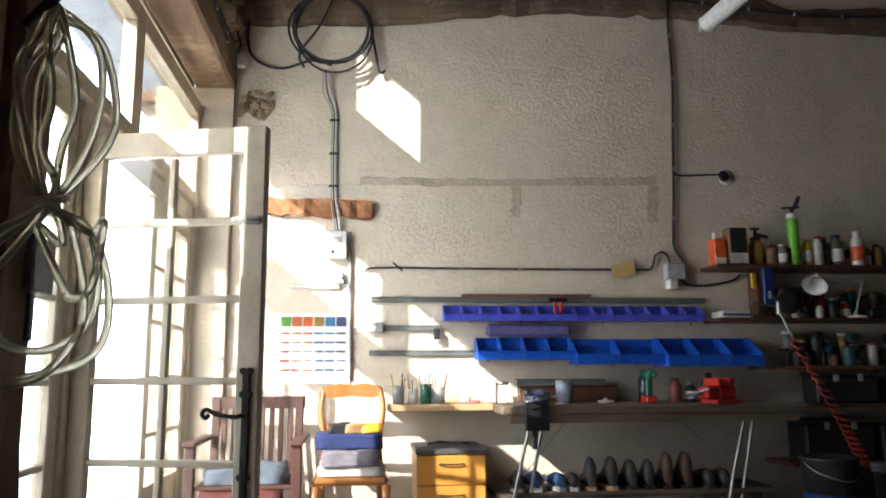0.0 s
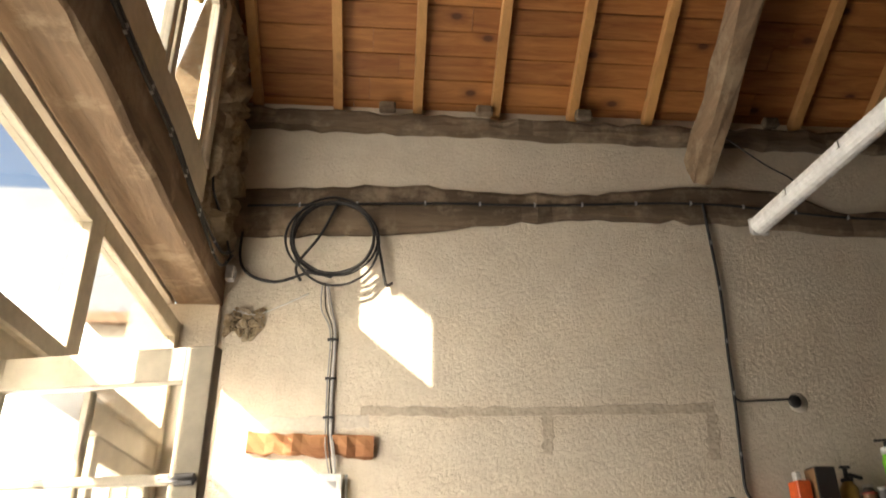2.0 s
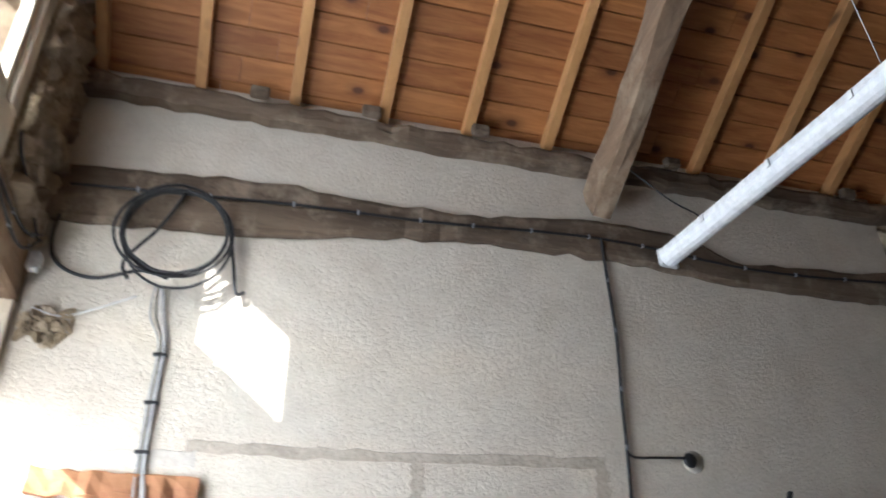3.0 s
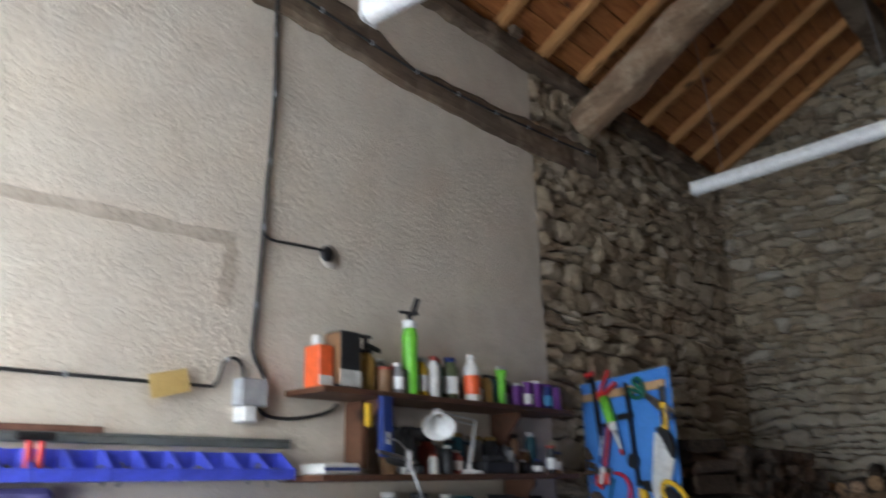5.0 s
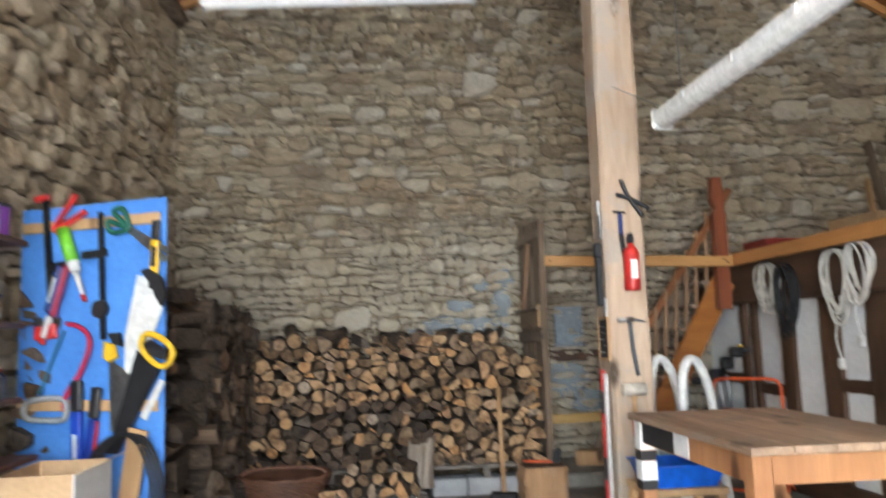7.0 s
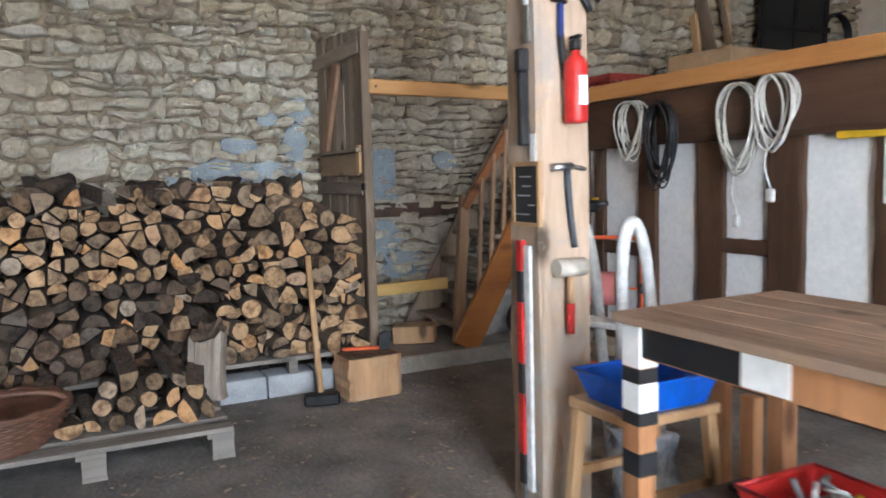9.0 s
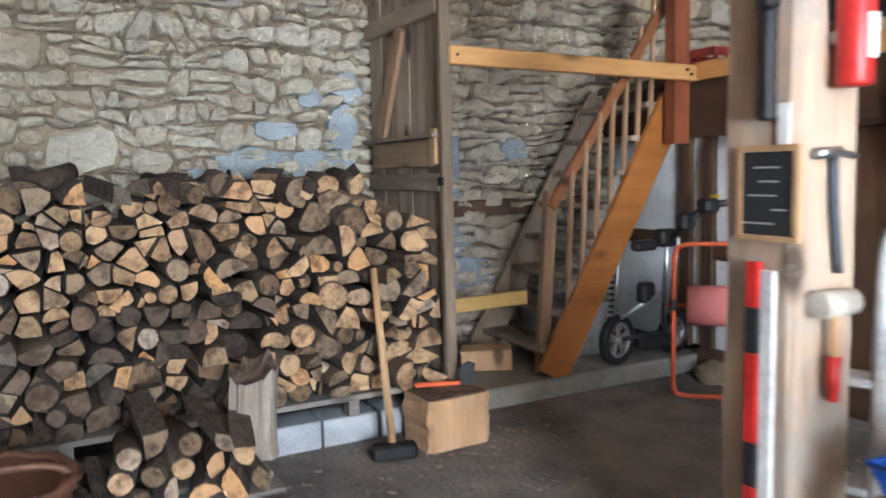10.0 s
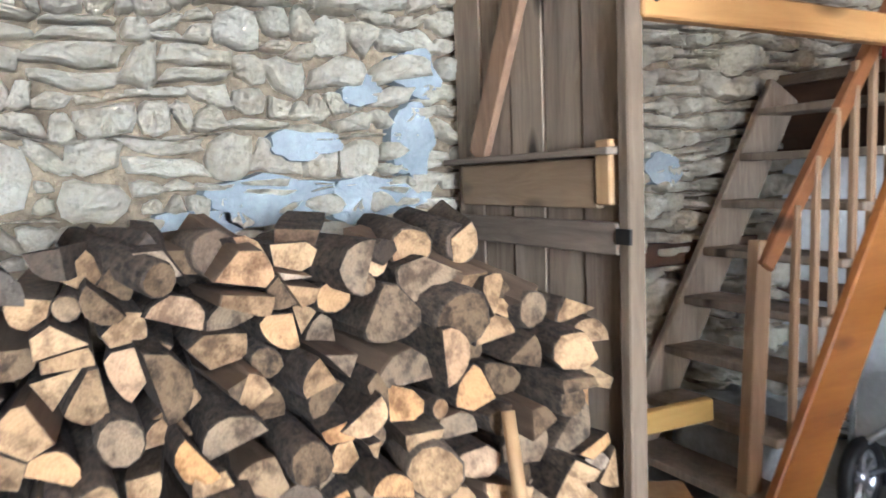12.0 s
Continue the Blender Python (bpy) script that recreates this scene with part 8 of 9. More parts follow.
for y in (1.84, 2.3, 2.9, 3.5, 4.0):
    part("stub", boxes((6.88, y, 0.0 if y in (2.9, 3.5, 4.0) else 0.132, 6.95, y + 0.05, 0.2095)), PALLET, base_deck)
    part("stub", boxes((7.6, y, 0.0, 7.7, y + 0.05, 0.2095)), PALLET, base_deck)
rng = random.Random(99)
# logs lying crosswise on top of the stack
for k in range(16):
    o, rd = split_outline(rng, rng.uniform(0.042, 0.065))
    y = 2.2 + 1.85 * k / 15 + rng.gauss(0, 0.03)
    ob = single("firewood_log", bmesh.new(), BARK, "loose firewood log lying on top of the stack", "log", group="logs on top of the stack")
    old = ob.data
    ob.data = log_mesh(rng, o, rng.uniform(0.35, 0.5), [END_GRAIN if k % 3 == 1 else END_DARK, BARK], rd)
    bpy.data.meshes.remove(old)
    ob.matrix_basis = pose(7.08 + rng.uniform(0, 0.16), y, 1.205 + rng.uniform(-0.02, 0.025), 0, rng.gauss(-3, 5), rng.gauss(0, 22))
for k, (p, q, r) in enumerate((((7.4, 2.4, 1.21), (7.02, 2.22, 1.1), 0.045), ((7.45, 2.25, 1.17), (7.0, 2.06, 1.03), 0.05), ((7.45, 2.1, 1.1), (6.98, 1.96, 0.96), 0.042), ((7.45, 2.08, 1.25), (7.06, 2.2, 1.2), 0.055), ((7.5, 3.1, 1.24), (7.06, 2.95, 1.18), 0.045))):
    o, rd = split_outline(rng, r)
    ob = single("firewood_log", boxes((0, 0, 0, 1, 1, 1)), BARK, "long split log slid down over the end of the stack", "log", group="logs on top of the stack")
    old = ob.data
    p, q = Vector(p), Vector(q)
    ob.data = log_mesh(rng, o, (q - p).length, [END_GRAIN, SPLIT_SIDE if k < 2 else BARK], rd)
    bpy.data.meshes.remove(old)
    ob.matrix_basis = Matrix.Translation(q) @ (p - q).to_track_quat("X", "Z").to_matrix().to_4x4()
heap = thing("log_heap", "small heap of split firewood on the pallet", "firewood", pose(6.35, 3.15, 0.144))
for k, (y, z) in enumerate([(-0.3 + 0.098 * i, 0.045) for i in range(7)] + [(-0.25 + 0.1 * i, 0.125) for i in range(5)] + [(-0.18 + 0.1 * i, 0.2) for i in range(4)]):
    o, rd = split_outline(rng, rng.uniform(0.04, 0.052))
    ob = part("log", log_mesh(rng, o, rng.uniform(0.36, 0.46), [END_GRAIN, BARK], rd), None, heap)
    ob.matrix_basis = pose(-0.15 + rng.gauss(0, 0.04) + z * 0.3, y + 0.07, z, 0, rng.gauss(0, 5), rng.gauss(0, 12))


CHOP = wood("sawn_block_face", (0.28, 0.15, 0.07), (0.52, 0.31, 0.16), "z", 0.8, 8, False, strength=0.6, worn=(0.4, 0.27, 0.17))
chop = thing("chopping_block", "squared sawn chopping block on the floor", "chopping block", pose(6.72, 1.93, 0, 0, 0, 4))
bm = bmesh.new()
hewn(bm, (0, 0, 0), (0, 0, 0.235), 0.27, 0.33, 0.006, 7, 4, (0, 1, 0))
part("block", bm, CHOP, chop)
bm = boxes((-0.122, -0.152, 0.2352, 0.122, 0.152, 0.243), bev=0.004)
part("cut_face", bm, END_DARK, chop, "hacked grey top face")
GREY_LOG = wood("silver_grey_log", (0.07, 0.05, 0.036), (0.46, 0.385, 0.31), "z", 0.85, 10, False, strength=1.0, worn=(0.27, 0.185, 0.12))
log_up = thing("upright_log", "silvery splintered log standing on end", "log", pose(6.6, 2.87, 0.144, 3, 0, 0))
bm = bmesh.new()
rng = random.Random(8)
rings, n = [], 22
rad = [1 + 0.16 * noise.noise(Vector((3 * math.cos(k * math.tau / n), 3 * math.sin(k * math.tau / n), 2.2))) + (-0.13 if k % 5 == 2 else 0) for k in range(n)]
for z, f in ((0, 1.12), (0.03, 1.04), (0.1, 0.98), (0.2, 0.93), (0.29, 0.95), (0.35, 0.94)):
    ring = []
    for k in range(n):
        a = k * math.tau / n
        top = 0.0 if z < 0.3 else 0.05 * math.cos(a + 0.9) + rng.uniform(-0.02, 0.025)
        ring.append(bm.verts.new((0.085 * f * rad[k] * math.cos(a) + 0.02 * z, 0.1 * f * rad[k] * math.sin(a) - 0.04 * z, z + top)))
    rings.append(ring)
for a, b in zip(rings, rings[1:]):
    for k in range(n):
        bm.faces.new((a[k], a[(k + 1) % n], b[(k + 1) % n], b[k]))
bm.faces.new(rings[0][::-1])
rim = [v.co.copy() for v in rings[-1]]
part("trunk", bm, GREY_LOG, log_up)
bm = bmesh.new()
edge = [bm.verts.new(v) for v in rim]
mid = bm.verts.new((0.01, -0.015, 0.31))
for k in range(n):
    bm.faces.new((edge[k], edge[(k + 1) % n], mid))
part("broken_top", bm, END_DARK, log_up)
sl = thing("sledgehammer", "long wooden handled splitting maul leaning on the stack", "maul")
bm = bmesh.new()
cyl(bm, (6.63, 2.24, 0.03), (6.85, 2.22, 0.82), 0.019, 0.017, 10)
part("handle", bm, TAN_WOOD, sl)
bm = bmesh.new()
box(bm, -0.1, -0.035, 0, 0.1, 0.035, 0.07, 0.012, pose(6.62, 2.24, 0.0, 0, 0, 75))
part("head", bm, BLACK_IRON, sl)
hx = thing("hatchet", "hatchet with an orange handle lying on the chopping block", "hatchet", pose(6.74, 1.86, 0.246, 0, 0, 70))
part("handle", boxes((-0.02, -0.012, 0.0, 0.2, 0.012, 0.02), bev=0.006), ORANGE_PAINT, hx)
bm = bmesh.new()
prism(bm, [(-0.08, 0), (-0.02, 0.0), (-0.02, 0.09), (-0.06, 0.11), (-0.09, 0.1)], 0.02, Matrix.Translation((0, -0.01, 0)))
part("head", bm, BLACK_IRON, hx)

# wicker basket
WICKER = wood("brown_wicker", (0.065, 0.03, 0.018), (0.2, 0.09, 0.05), "x", 0.6, 14, False)
basket = thing("wicker_basket", "round brown wicker basket on the pallet", "basket", pose(6.28, 3.8, 0.144) @ Matrix.Diagonal((1.08, 1.08, 0.9, 1)))
bm = bmesh.new()
for k in range(12):
    z = 0.01 + 0.0165 * k
    r = 0.17 + 0.1 * (k / 11) ** 0.7
    tube(bm, [Vector((r * math.cos(a) * 1.0 + 0.006 * math.cos(a) * (1 if (i + k) % 2 else -1), r * math.sin(a) * 1.05 + 0.006 * math.sin(a) * (1 if (i + k) % 2 else -1), z)) for i, a in enumerate(np.linspace(0, math.tau, 44, endpoint=False))], 0.0125, 5, True)
part("weave", bm, WICKER, basket)
bm = bmesh.new()
lathe(bm, [(0, 0.002), (0.17, 0.002), (0.26, 0.19), (0.25, 0.19), (0.16, 0.012), (0, 0.012)], seg=24)
part("lining", bm, WICKER, basket)
bm = bmesh.new()
tube(bm, [Vector((0.265 * math.cos(a), 0.278 * math.sin(a), 0.2 + 0.008 * math.sin(12 * a))) for a in np.linspace(0, math.tau, 40, endpoint=False)], 0.017, 6, True)
part("rim", bm, WICKER, basket)
bm = bmesh.new()
tube(bm, curve_points([(-0.02, -0.27, 0.2), (-0.02, -0.2, 0.245), (-0.02, 0.0, 0.26), (-0.02, 0.2, 0.245), (-0.02, 0.27, 0.2)], 6), 0.014, 7)
part("handle", bm, WICKER, basket)
bm = bmesh.new()
for p in ((5.62, 4.0, 0.0),):
    box(bm, p[0], p[1], 0, p[0] + 0.9, p[1] + 0.12, 0.1, 0.01)
single("floor_beam", bm, OLD_X, "dark timber offcut along the firewood stack", "timber")

# ---- tools on the big post ----
PW, PN = 4.833, 1.949
ex = thing("fire_extinguisher", "small red fire extinguisher hung on the post", "fire extinguisher", pose(PW - 0.054, 1.826, 1.432))
bm = bmesh.new()
lathe(bm, [(0, 0), (0.038, 0), (0.042, 0.01), (0.042, 0.2), (0.03, 0.225), (0.016, 0.235), (0.016, 0.25), (0, 0.25)], seg=16)
part("cylinder", bm, RED_PAINT, ex)
part("valve", boxes((-0.02, -0.016, 0.25, 0.02, 0.016, 0.29), bev=0.006), BLACK_PLASTIC, ex)
part("lever", boxes((-0.03, -0.008, 0.291, 0.03, 0.008, 0.303), bev=0.003), BLACK_PLASTIC, ex)
part("label", boxes((-0.0445, -0.018, 0.06, -0.041, 0.018, 0.16)), PAPER, ex)
part("bracket", boxes((0.038, -0.02, 0.1, 0.052, 0.02, 0.13)), STEEL, ex)
hm = thing("hammer", "claw hammer with a dark handle hung on the post", "hammer", pose(PW - 0.016, 1.83, 1.27))
bm = bmesh.new()
tube(bm, curve_points([(0, 0.01, 0.0), (0, 0.0, -0.14), (0, -0.02, -0.28)], 4), 0.012, 8)
part("handle", bm, plain("dark_grip", (0.05, 0.06, 0.075), 0.5), hm)
bm = bmesh.new()
cyl(bm, (0, 0.075, 0.008), (0, -0.01, 0.012), 0.014, None, 10)
bar(bm, (0, -0.005, 0.012), (0, -0.07, 0.0), 0.022, 0.014)
part("head", bm, STEEL, hm)
ml = thing("mallet", "rubber mallet with a red gripped handle", "mallet", pose(PW - 0.035, 1.845, 0.92))
bm = bmesh.new()
cyl(bm, (0, -0.06, 0), (0, 0.06, 0), 0.033, None, 14)
part("head", bm, plain("bone_rubber", (0.55, 0.5, 0.42), 0.6), ml)
bm = bmesh.new()
cyl(bm, (0, 0, -0.02), (0, 0.0, -0.13), 0.012, 0.013, 10)
part("handle", bm, TAN_WOOD, ml)
bm = bmesh.new()
cyl(bm, (0, 0, -0.13), (0, 0, -0.24), 0.017, 0.015, 10)
part("grip", bm, RED_PAINT, ml)
cb = thing("crowbar", "blue and black nail puller hung on the post", "crowbar", pose(PW - 0.014, 1.86, 1.85))
bm = bmesh.new()
bar(bm, (0, 0.0, 0), (0, 0, -0.12), 0.024, 0.02)
part("grip", bm, NAVY, cb)
bm = bmesh.new()
tube(bm, curve_points([(0, 0, -0.11), (0, -0.01, -0.2), (0, -0.02, -0.26)], 4), 0.013, 7)
part("shank", bm, BLACK_IRON, cb)
bm = bmesh.new()
bar(bm, (0, 0.04, 0.008), (0, -0.03, 0.004), 0.014, 0.012)
part("claw", bm, BLACK_IRON, cb)
cp = thing("spring_clamp", "black spring clamp gripping the post", "clamp", pose(PW - 0.02, 1.785, 1.93))
for a, b, c in (((0, 0.06, 0.1), (0, 0.03, 0.02), (0, -0.05, -0.1)), ((0, 0.09, 0.02), (0, 0.02, 0.0), (0, -0.09, -0.06))):
    bm = bmesh.new()
    tube(bm, curve_points([a, b, c], 4), 0.012, 7)
    part("jaw", bm, BLACK_PLASTIC, cp)
sla = thing("slate", "small black slate in a wooden frame on the post", "slate", pose(4.905, PN, 1.07))
part("board", boxes((-0.074, 0.001, 0.014, 0.074, 0.01, 0.216)), plain("black_slate", (0.02, 0.022, 0.024), 0.6), sla)
for a in ((-0.09, 0, 0, 0.09, 0.014, 0.0135), (-0.09, 0, 0.2165, 0.09, 0.014, 0.232), (-0.09, 0, 0.014, -0.0745, 0.014, 0.216), (0.0745, 0, 0.014, 0.09, 0.014, 0.216)):
    part("frame", boxes(a), TAN_WOOD, sla)
rng = random.Random(2)
for k in range(5):
    x = rng.uniform(-0.06, -0.02)
    part("chalk_line", boxes((x, 0.0105, 0.04 + 0.034 * k, x + rng.uniform(0.04, 0.1), 0.0112, 0.045 + 0.034 * k)), GREY_PLASTIC, sla)
rs = thing("ranging_staff", "red and black levelling staff standing against the post", "staff", pose(4.93, PN + 0.02, 0))
for k in range(8):
    part("band", boxes((-0.017, -0.011, 0.1 + 0.115 * k, 0.017, 0.011, 0.213 + 0.115 * k)), RED_PAINT if k % 3 else BLACK_PLASTIC, rs)
part("tip", boxes((-0.012, -0.008, 0.0, 0.012, 0.008, 0.0995)), STEEL, rs)
part("white_batten", boxes((-0.06, -0.011, 0.08, -0.02, 0.004, 1.0), bev=0.003), WHITE_PLASTIC, rs)
fixture("torch", "black torch hung on the post", "torch", [("barrel", (4.885, PN, 1.36, 4.92, PN + 0.035, 1.62), BLACK_PLASTIC), ("head", (4.88, PN, 1.621, 4.925, PN + 0.04, 1.7), BLACK_PLASTIC)])
fixture("chisel", "steel scraper hung on the post", "scraper", [("blade", (4.87, PN, 1.72, 4.91, PN + 0.012, 1.85), STEEL), ("handle", (4.88, PN, 1.851, 4.9, PN + 0.016, 1.93), WHITE_PLASTIC)])
fixture("paper_tag", "white paper tag pinned to the post", "tag", [("tag", (4.85, PN, 1.3, 4.885, PN + 0.004, 1.4), PAPER)])

# ---- table, stool, boxes ----
TABLE_TOP = wood("worn_table_top", (0.15, 0.09, 0.058), (0.56, 0.39, 0.26), "x", 0.65, 9, True, vary=0.35, strength=0.6, worn=(0.3, 0.22, 0.16))
TABLE_LEG = wood("orange_pine_legs", (0.3, 0.12, 0.05), (0.52, 0.26, 0.115), "z", 0.5, 7)
tab = thing("work_table", "pine work table with a worn plank top and striped leg", "table", pose(3.2, 1.35, 0))
for k in range(5):
    part("top_plank", boxes((-0.02, 0.001 + 0.14 * k, 0.825, 1.12, 0.139 + 0.14 * k, 0.852), bev=0.003), TABLE_TOP, tab)
part("apron", boxes((0.085, 0.645, 0.73, 1.015, 0.67, 0.824)), TABLE_LEG, tab)
part("apron", boxes((0.085, 0.03, 0.73, 1.015, 0.055, 0.824)), TABLE_LEG, tab)
part("apron", boxes((0.02, 0.086, 0.73, 0.045, 0.614, 0.824)), TABLE_LEG, tab)
part("apron", boxes((1.055, 0.086, 0.73, 1.08, 0.614, 0.824)), BLACK_PLASTIC, tab)
part("stripe", boxes((0.52, 0.671, 0.735, 0.66, 0.674, 0.82)), PAPER, tab, "white tape stripe")
part("stripe", boxes((0.661, 0.671, 0.735, 1.014, 0.674, 0.82)), BLACK_PLASTIC, tab, "black tape stripe")
for x, y in ((0.015, 0.025), (1.015, 0.025), (0.015, 0.615), (1.015, 0.615)):
    leg = part("leg", boxes((x, y, 0, x + 0.07, y + 0.065, 0.824), bev=0.004), TABLE_LEG, tab)
    if x > 1 and y > 0.5:
        for z, h, mat in ((0.7, 0.12, PAPER), (0.655, 0.042, BLACK_PLASTIC), (0.57, 0.083, PAPER), (0.53, 0.04, BLACK_PLASTIC), (0.38, 0.07, BLACK_PLASTIC)):
            part("tape_band", boxes((x - 0.002, y - 0.002, z, x + 0.072, y + 0.067, z + h)), mat, leg)
part("low_shelf", boxes((0.086, 0.09, 0.23, 1.014, 0.61, 0.255)), TABLE_TOP, tab)
part("low_rail", boxes((0.085, 0.62, 0.19, 1.014, 0.64, 0.262)), TABLE_LEG, tab)


def tray(name, m, w, d, h, mat, label, cat, t=0.006, flare=0.03):
    ob = thing(name, label, cat, m)
    bm = bmesh.new()
    o = [(-w / 2, -d / 2), (w / 2, -d / 2), (w / 2, d / 2), (-w / 2, d / 2)]
    f = 1 + flare / w * 2
    ring = lambda s, z: [bm.verts.new((x * s, y * s, z)) for x, y in o]
    r0, r1, r2, r3, r4 = ring(1, 0), ring(f, h), ring(f + 0.04, h), ring(f - 0.03, h - 0.004), ring(0.97, t)
    for a, b in ((r0, r1), (r1, r2), (r2, r3), (r3, r4)):
        for k in range(4):
            bm.faces.new((a[k], a[(k + 1) % 4], b[(k + 1) % 4], b[k]))
    bm.faces.new(r0[::-1])
    bm.faces.new(r4)
    part("tray", bm, mat, ob)
    bm = bmesh.new()
    for k in range(4):
        a, b = o[k], o[(k + 1) % 4]
        cyl(bm, (a[0] * (f + 0.02), a[1] * (f + 0.02), h), (b[0] * (f + 0.02), b[1] * (f + 0.02), h), 0.006, None, 8)
    part("rim", bm, mat, ob)
    return ob


st = thing("stool", "plain wooden stool beside the post", "stool", pose(4.5, 1.77, 0.08))
part("seat", boxes((-0.16, -0.19, 0.385, 0.16, 0.19, 0.42), bev=0.006), TAN_WOOD, st)
for sx in (-1, 1):
    for sy in (-1, 1):
        bm = bmesh.new()
        bar(bm, (sx * 0.16, sy * 0.19, -0.08), (sx * 0.13, sy * 0.16, 0.385), 0.04, 0.04, 0.004, (0, 1, 0))
        part("leg", bm, TAN_WOOD, st)
    part("stretcher", boxes((sx * 0.15 - 0.012, -0.15, 0.14, sx * 0.15 + 0.012, 0.15, 0.17)), TAN_WOOD, st)
tray("plastic_tray", pose(4.485, 1.77, 0.501), 0.23, 0.29, 0.1, plain("bright_blue_tray", (0.01, 0.13, 0.68), 0.35), "bright blue plastic tray on the stool", "tray")
rb = tray("red_box", pose(3.75, 1.75, 0.256), 0.4, 0.26, 0.16, RED_PAINT, "red plastic box of odds and ends under the table", "box")
bm = bmesh.new()
rng = random.Random(12)
clutter(bm, rng, -0.16, -0.1, 0.16, 0.1, 0.1, 22, 0.07)
part("contents", bm, GREYT, rb)
bm = bmesh.new()
clutter(bm, rng, -0.14, -0.08, 0.1, 0.08, 0.13, 10, 0.06)
part("contents", bm, PAPER, rb)
gb = tray("tool_tray", pose(3.45, 1.72, 0.256), 0.3, 0.3, 0.12, DARK_GREEN, "dark green tray of screwdrivers under the table", "tray")
for k in range(14):
    x, y = rng.uniform(-0.12, 0.12), rng.uniform(-0.12, 0.12)
    p = Vector((x, y, 0.02))
    q = p + Vector((rng.gauss(0, 0.08), rng.gauss(0.03, 0.08), rng.uniform(0.13, 0.2)))
    ob = thing("screwdriver", "screwdriver with a coloured grip in the tray", "screwdriver", pose(3.45, 1.72, 0.256), "screwdrivers in the tray")
    bm = bmesh.new()
    cyl(bm, p, p.lerp(q, 0.5), 0.004, None, 6)
    part("shaft", bm, STEEL, ob)
    bm = bmesh.new()
    cyl(bm, p.lerp(q, 0.5), q, 0.012, 0.015, 8)
    part("grip", bm, rng.choice((YELLOW, ORANGE_PAINT, BLACK_PLASTIC, RED_PAINT, BLACK_PLASTIC, YELLOW)), ob)
bm = bmesh.new()
lathe(bm, [(0, 0), (0.07, 0), (0.1, 0.05), (0.105, 0.052), (0.095, 0.05), (0.066, 0.008), (0, 0.008)], (3.28, 1.55, 0.256), 20)
single("metal_bowl", bm, STEEL, "shallow steel bowl under the table", "bowl")
fixture("offcut_box", "low wooden box of offcuts under the table", "box", [("box", (3.95, 1.62, 0.256, 4.2, 1.9, 0.31), OLD_BENCH), ("tool", (3.98, 1.7, 0.311, 4.15, 1.76, 0.34), BLACK_PLASTIC)])
fixture("planer", "black hand plane lying under the table", "plane", [("body", (3.9, 1.9, 0.256, 4.15, 1.97, 0.29), BLACK_IRON), ("knob", (4.08, 1.92, 0.2905, 4.11, 1.95, 0.32), TAN_WOOD)])
for k, (x, y, h) in enumerate(((4.5, 1.2, 0.42), (4.6, 1.25, 0.48), (4.4, 1.15, 0.36))):
    bm = bmesh.new()
    box(bm, x, y, 0, x + 0.07, y + 0.05, h, 0.004)
    single("timber_offcut", bm, TABLE_LEG, "squared timber offcut standing on the floor", "offcut", group="timber offcuts")
cloth("plastic_bag", "crumpled clear and blue plastic bag by the post", "bag", (4.62, 1.5, 0.0, 4.82, 1.66, 0.3), plain("pale_blue_film", (0.45, 0.5, 0.55), 0.25), 40, 0.05)
lad = thing("step_stool", "white tubular folding step behind the post", "step stool", pose(4.88, 1.5, 0, 0, 0, 20))
for s in (0, 1):
    bm = bmesh.new()
    tube(bm, curve_points([(0.25 * s, 0.1, 0), (0.25 * s, 0.07, 0.5), (0.25 * s, 0.06, 0.95), (0.25 * s, -0.02, 1.06), (0.25 * s, -0.12, 0.9), (0.25 * s, -0.2, 0.4), (0.25 * s, -0.26, 0)], 6), 0.026, 8)
    part("side_tube", bm, WHITE_PLASTIC, lad)
for y, z in ((0.07, 0.35), (0.065, 0.65)):
    part("step", boxes((0.02, y - 0.08, z, 0.23, y + 0.03, z + 0.025), bev=0.004), WHITE_PLASTIC, lad)

# ---- golf trolley and reel stand ----
ALU = plain("silver_aluminium", (0.62, 0.63, 0.64), 0.3, 0.9)
cart = thing("golf_trolley", "folded black and silver golf trolley by the stair", "trolley", pose(7.03, 0.62, 0.11))


def wheel(parent, at, r):
    w = part("wheel", bmesh.new(), BLACK_RUBBER, parent)
    bm = bmesh.new()
    m = Matrix.Translation(at) @ Matrix.Rotation(radians(-90), 4, "Y") @ Matrix.Rotation(radians(12), 4, "X")
    lathe(bm, [(r * 0.72, -0.022), (r * 0.95, -0.024), (r, -0.01), (r, 0.01), (r * 0.95, 0.024), (r * 0.72, 0.022), (r * 0.72, -0.022)], m=m, seg=28)
    old = w.data
    w.data = finish("wheel", bm, BLACK_RUBBER)
    bpy.data.meshes.remove(old)
    bm = bmesh.new()
    lathe(bm, [(r * 0.64, -0.012), (r * 0.72, -0.014), (r * 0.72, 0.014), (r * 0.64, 0.012), (r * 0.64, -0.012)], m=m, seg=28)
    lathe(bm, [(0, -0.02), (r * 0.16, -0.02), (r * 0.16, 0.02), (0, 0.02)], m=m, seg=14)
    for k in range(5):
        for d in (-0.1, 0.1):
            a = k * math.tau / 5
            p = m @ Vector((r * 0.14 * math.cos(a + d), r * 0.14 * math.sin(a + d), 0.004))
            q = m @ Vector((r * 0.67 * math.cos(a + d * 2), r * 0.67 * math.sin(a + d * 2), 0.008))
            bar(bm, p, q, 0.016, 0.012, 0.002, (1, 0, 0))
    part("rim", bm, ALU, w, "silver spoked rim")


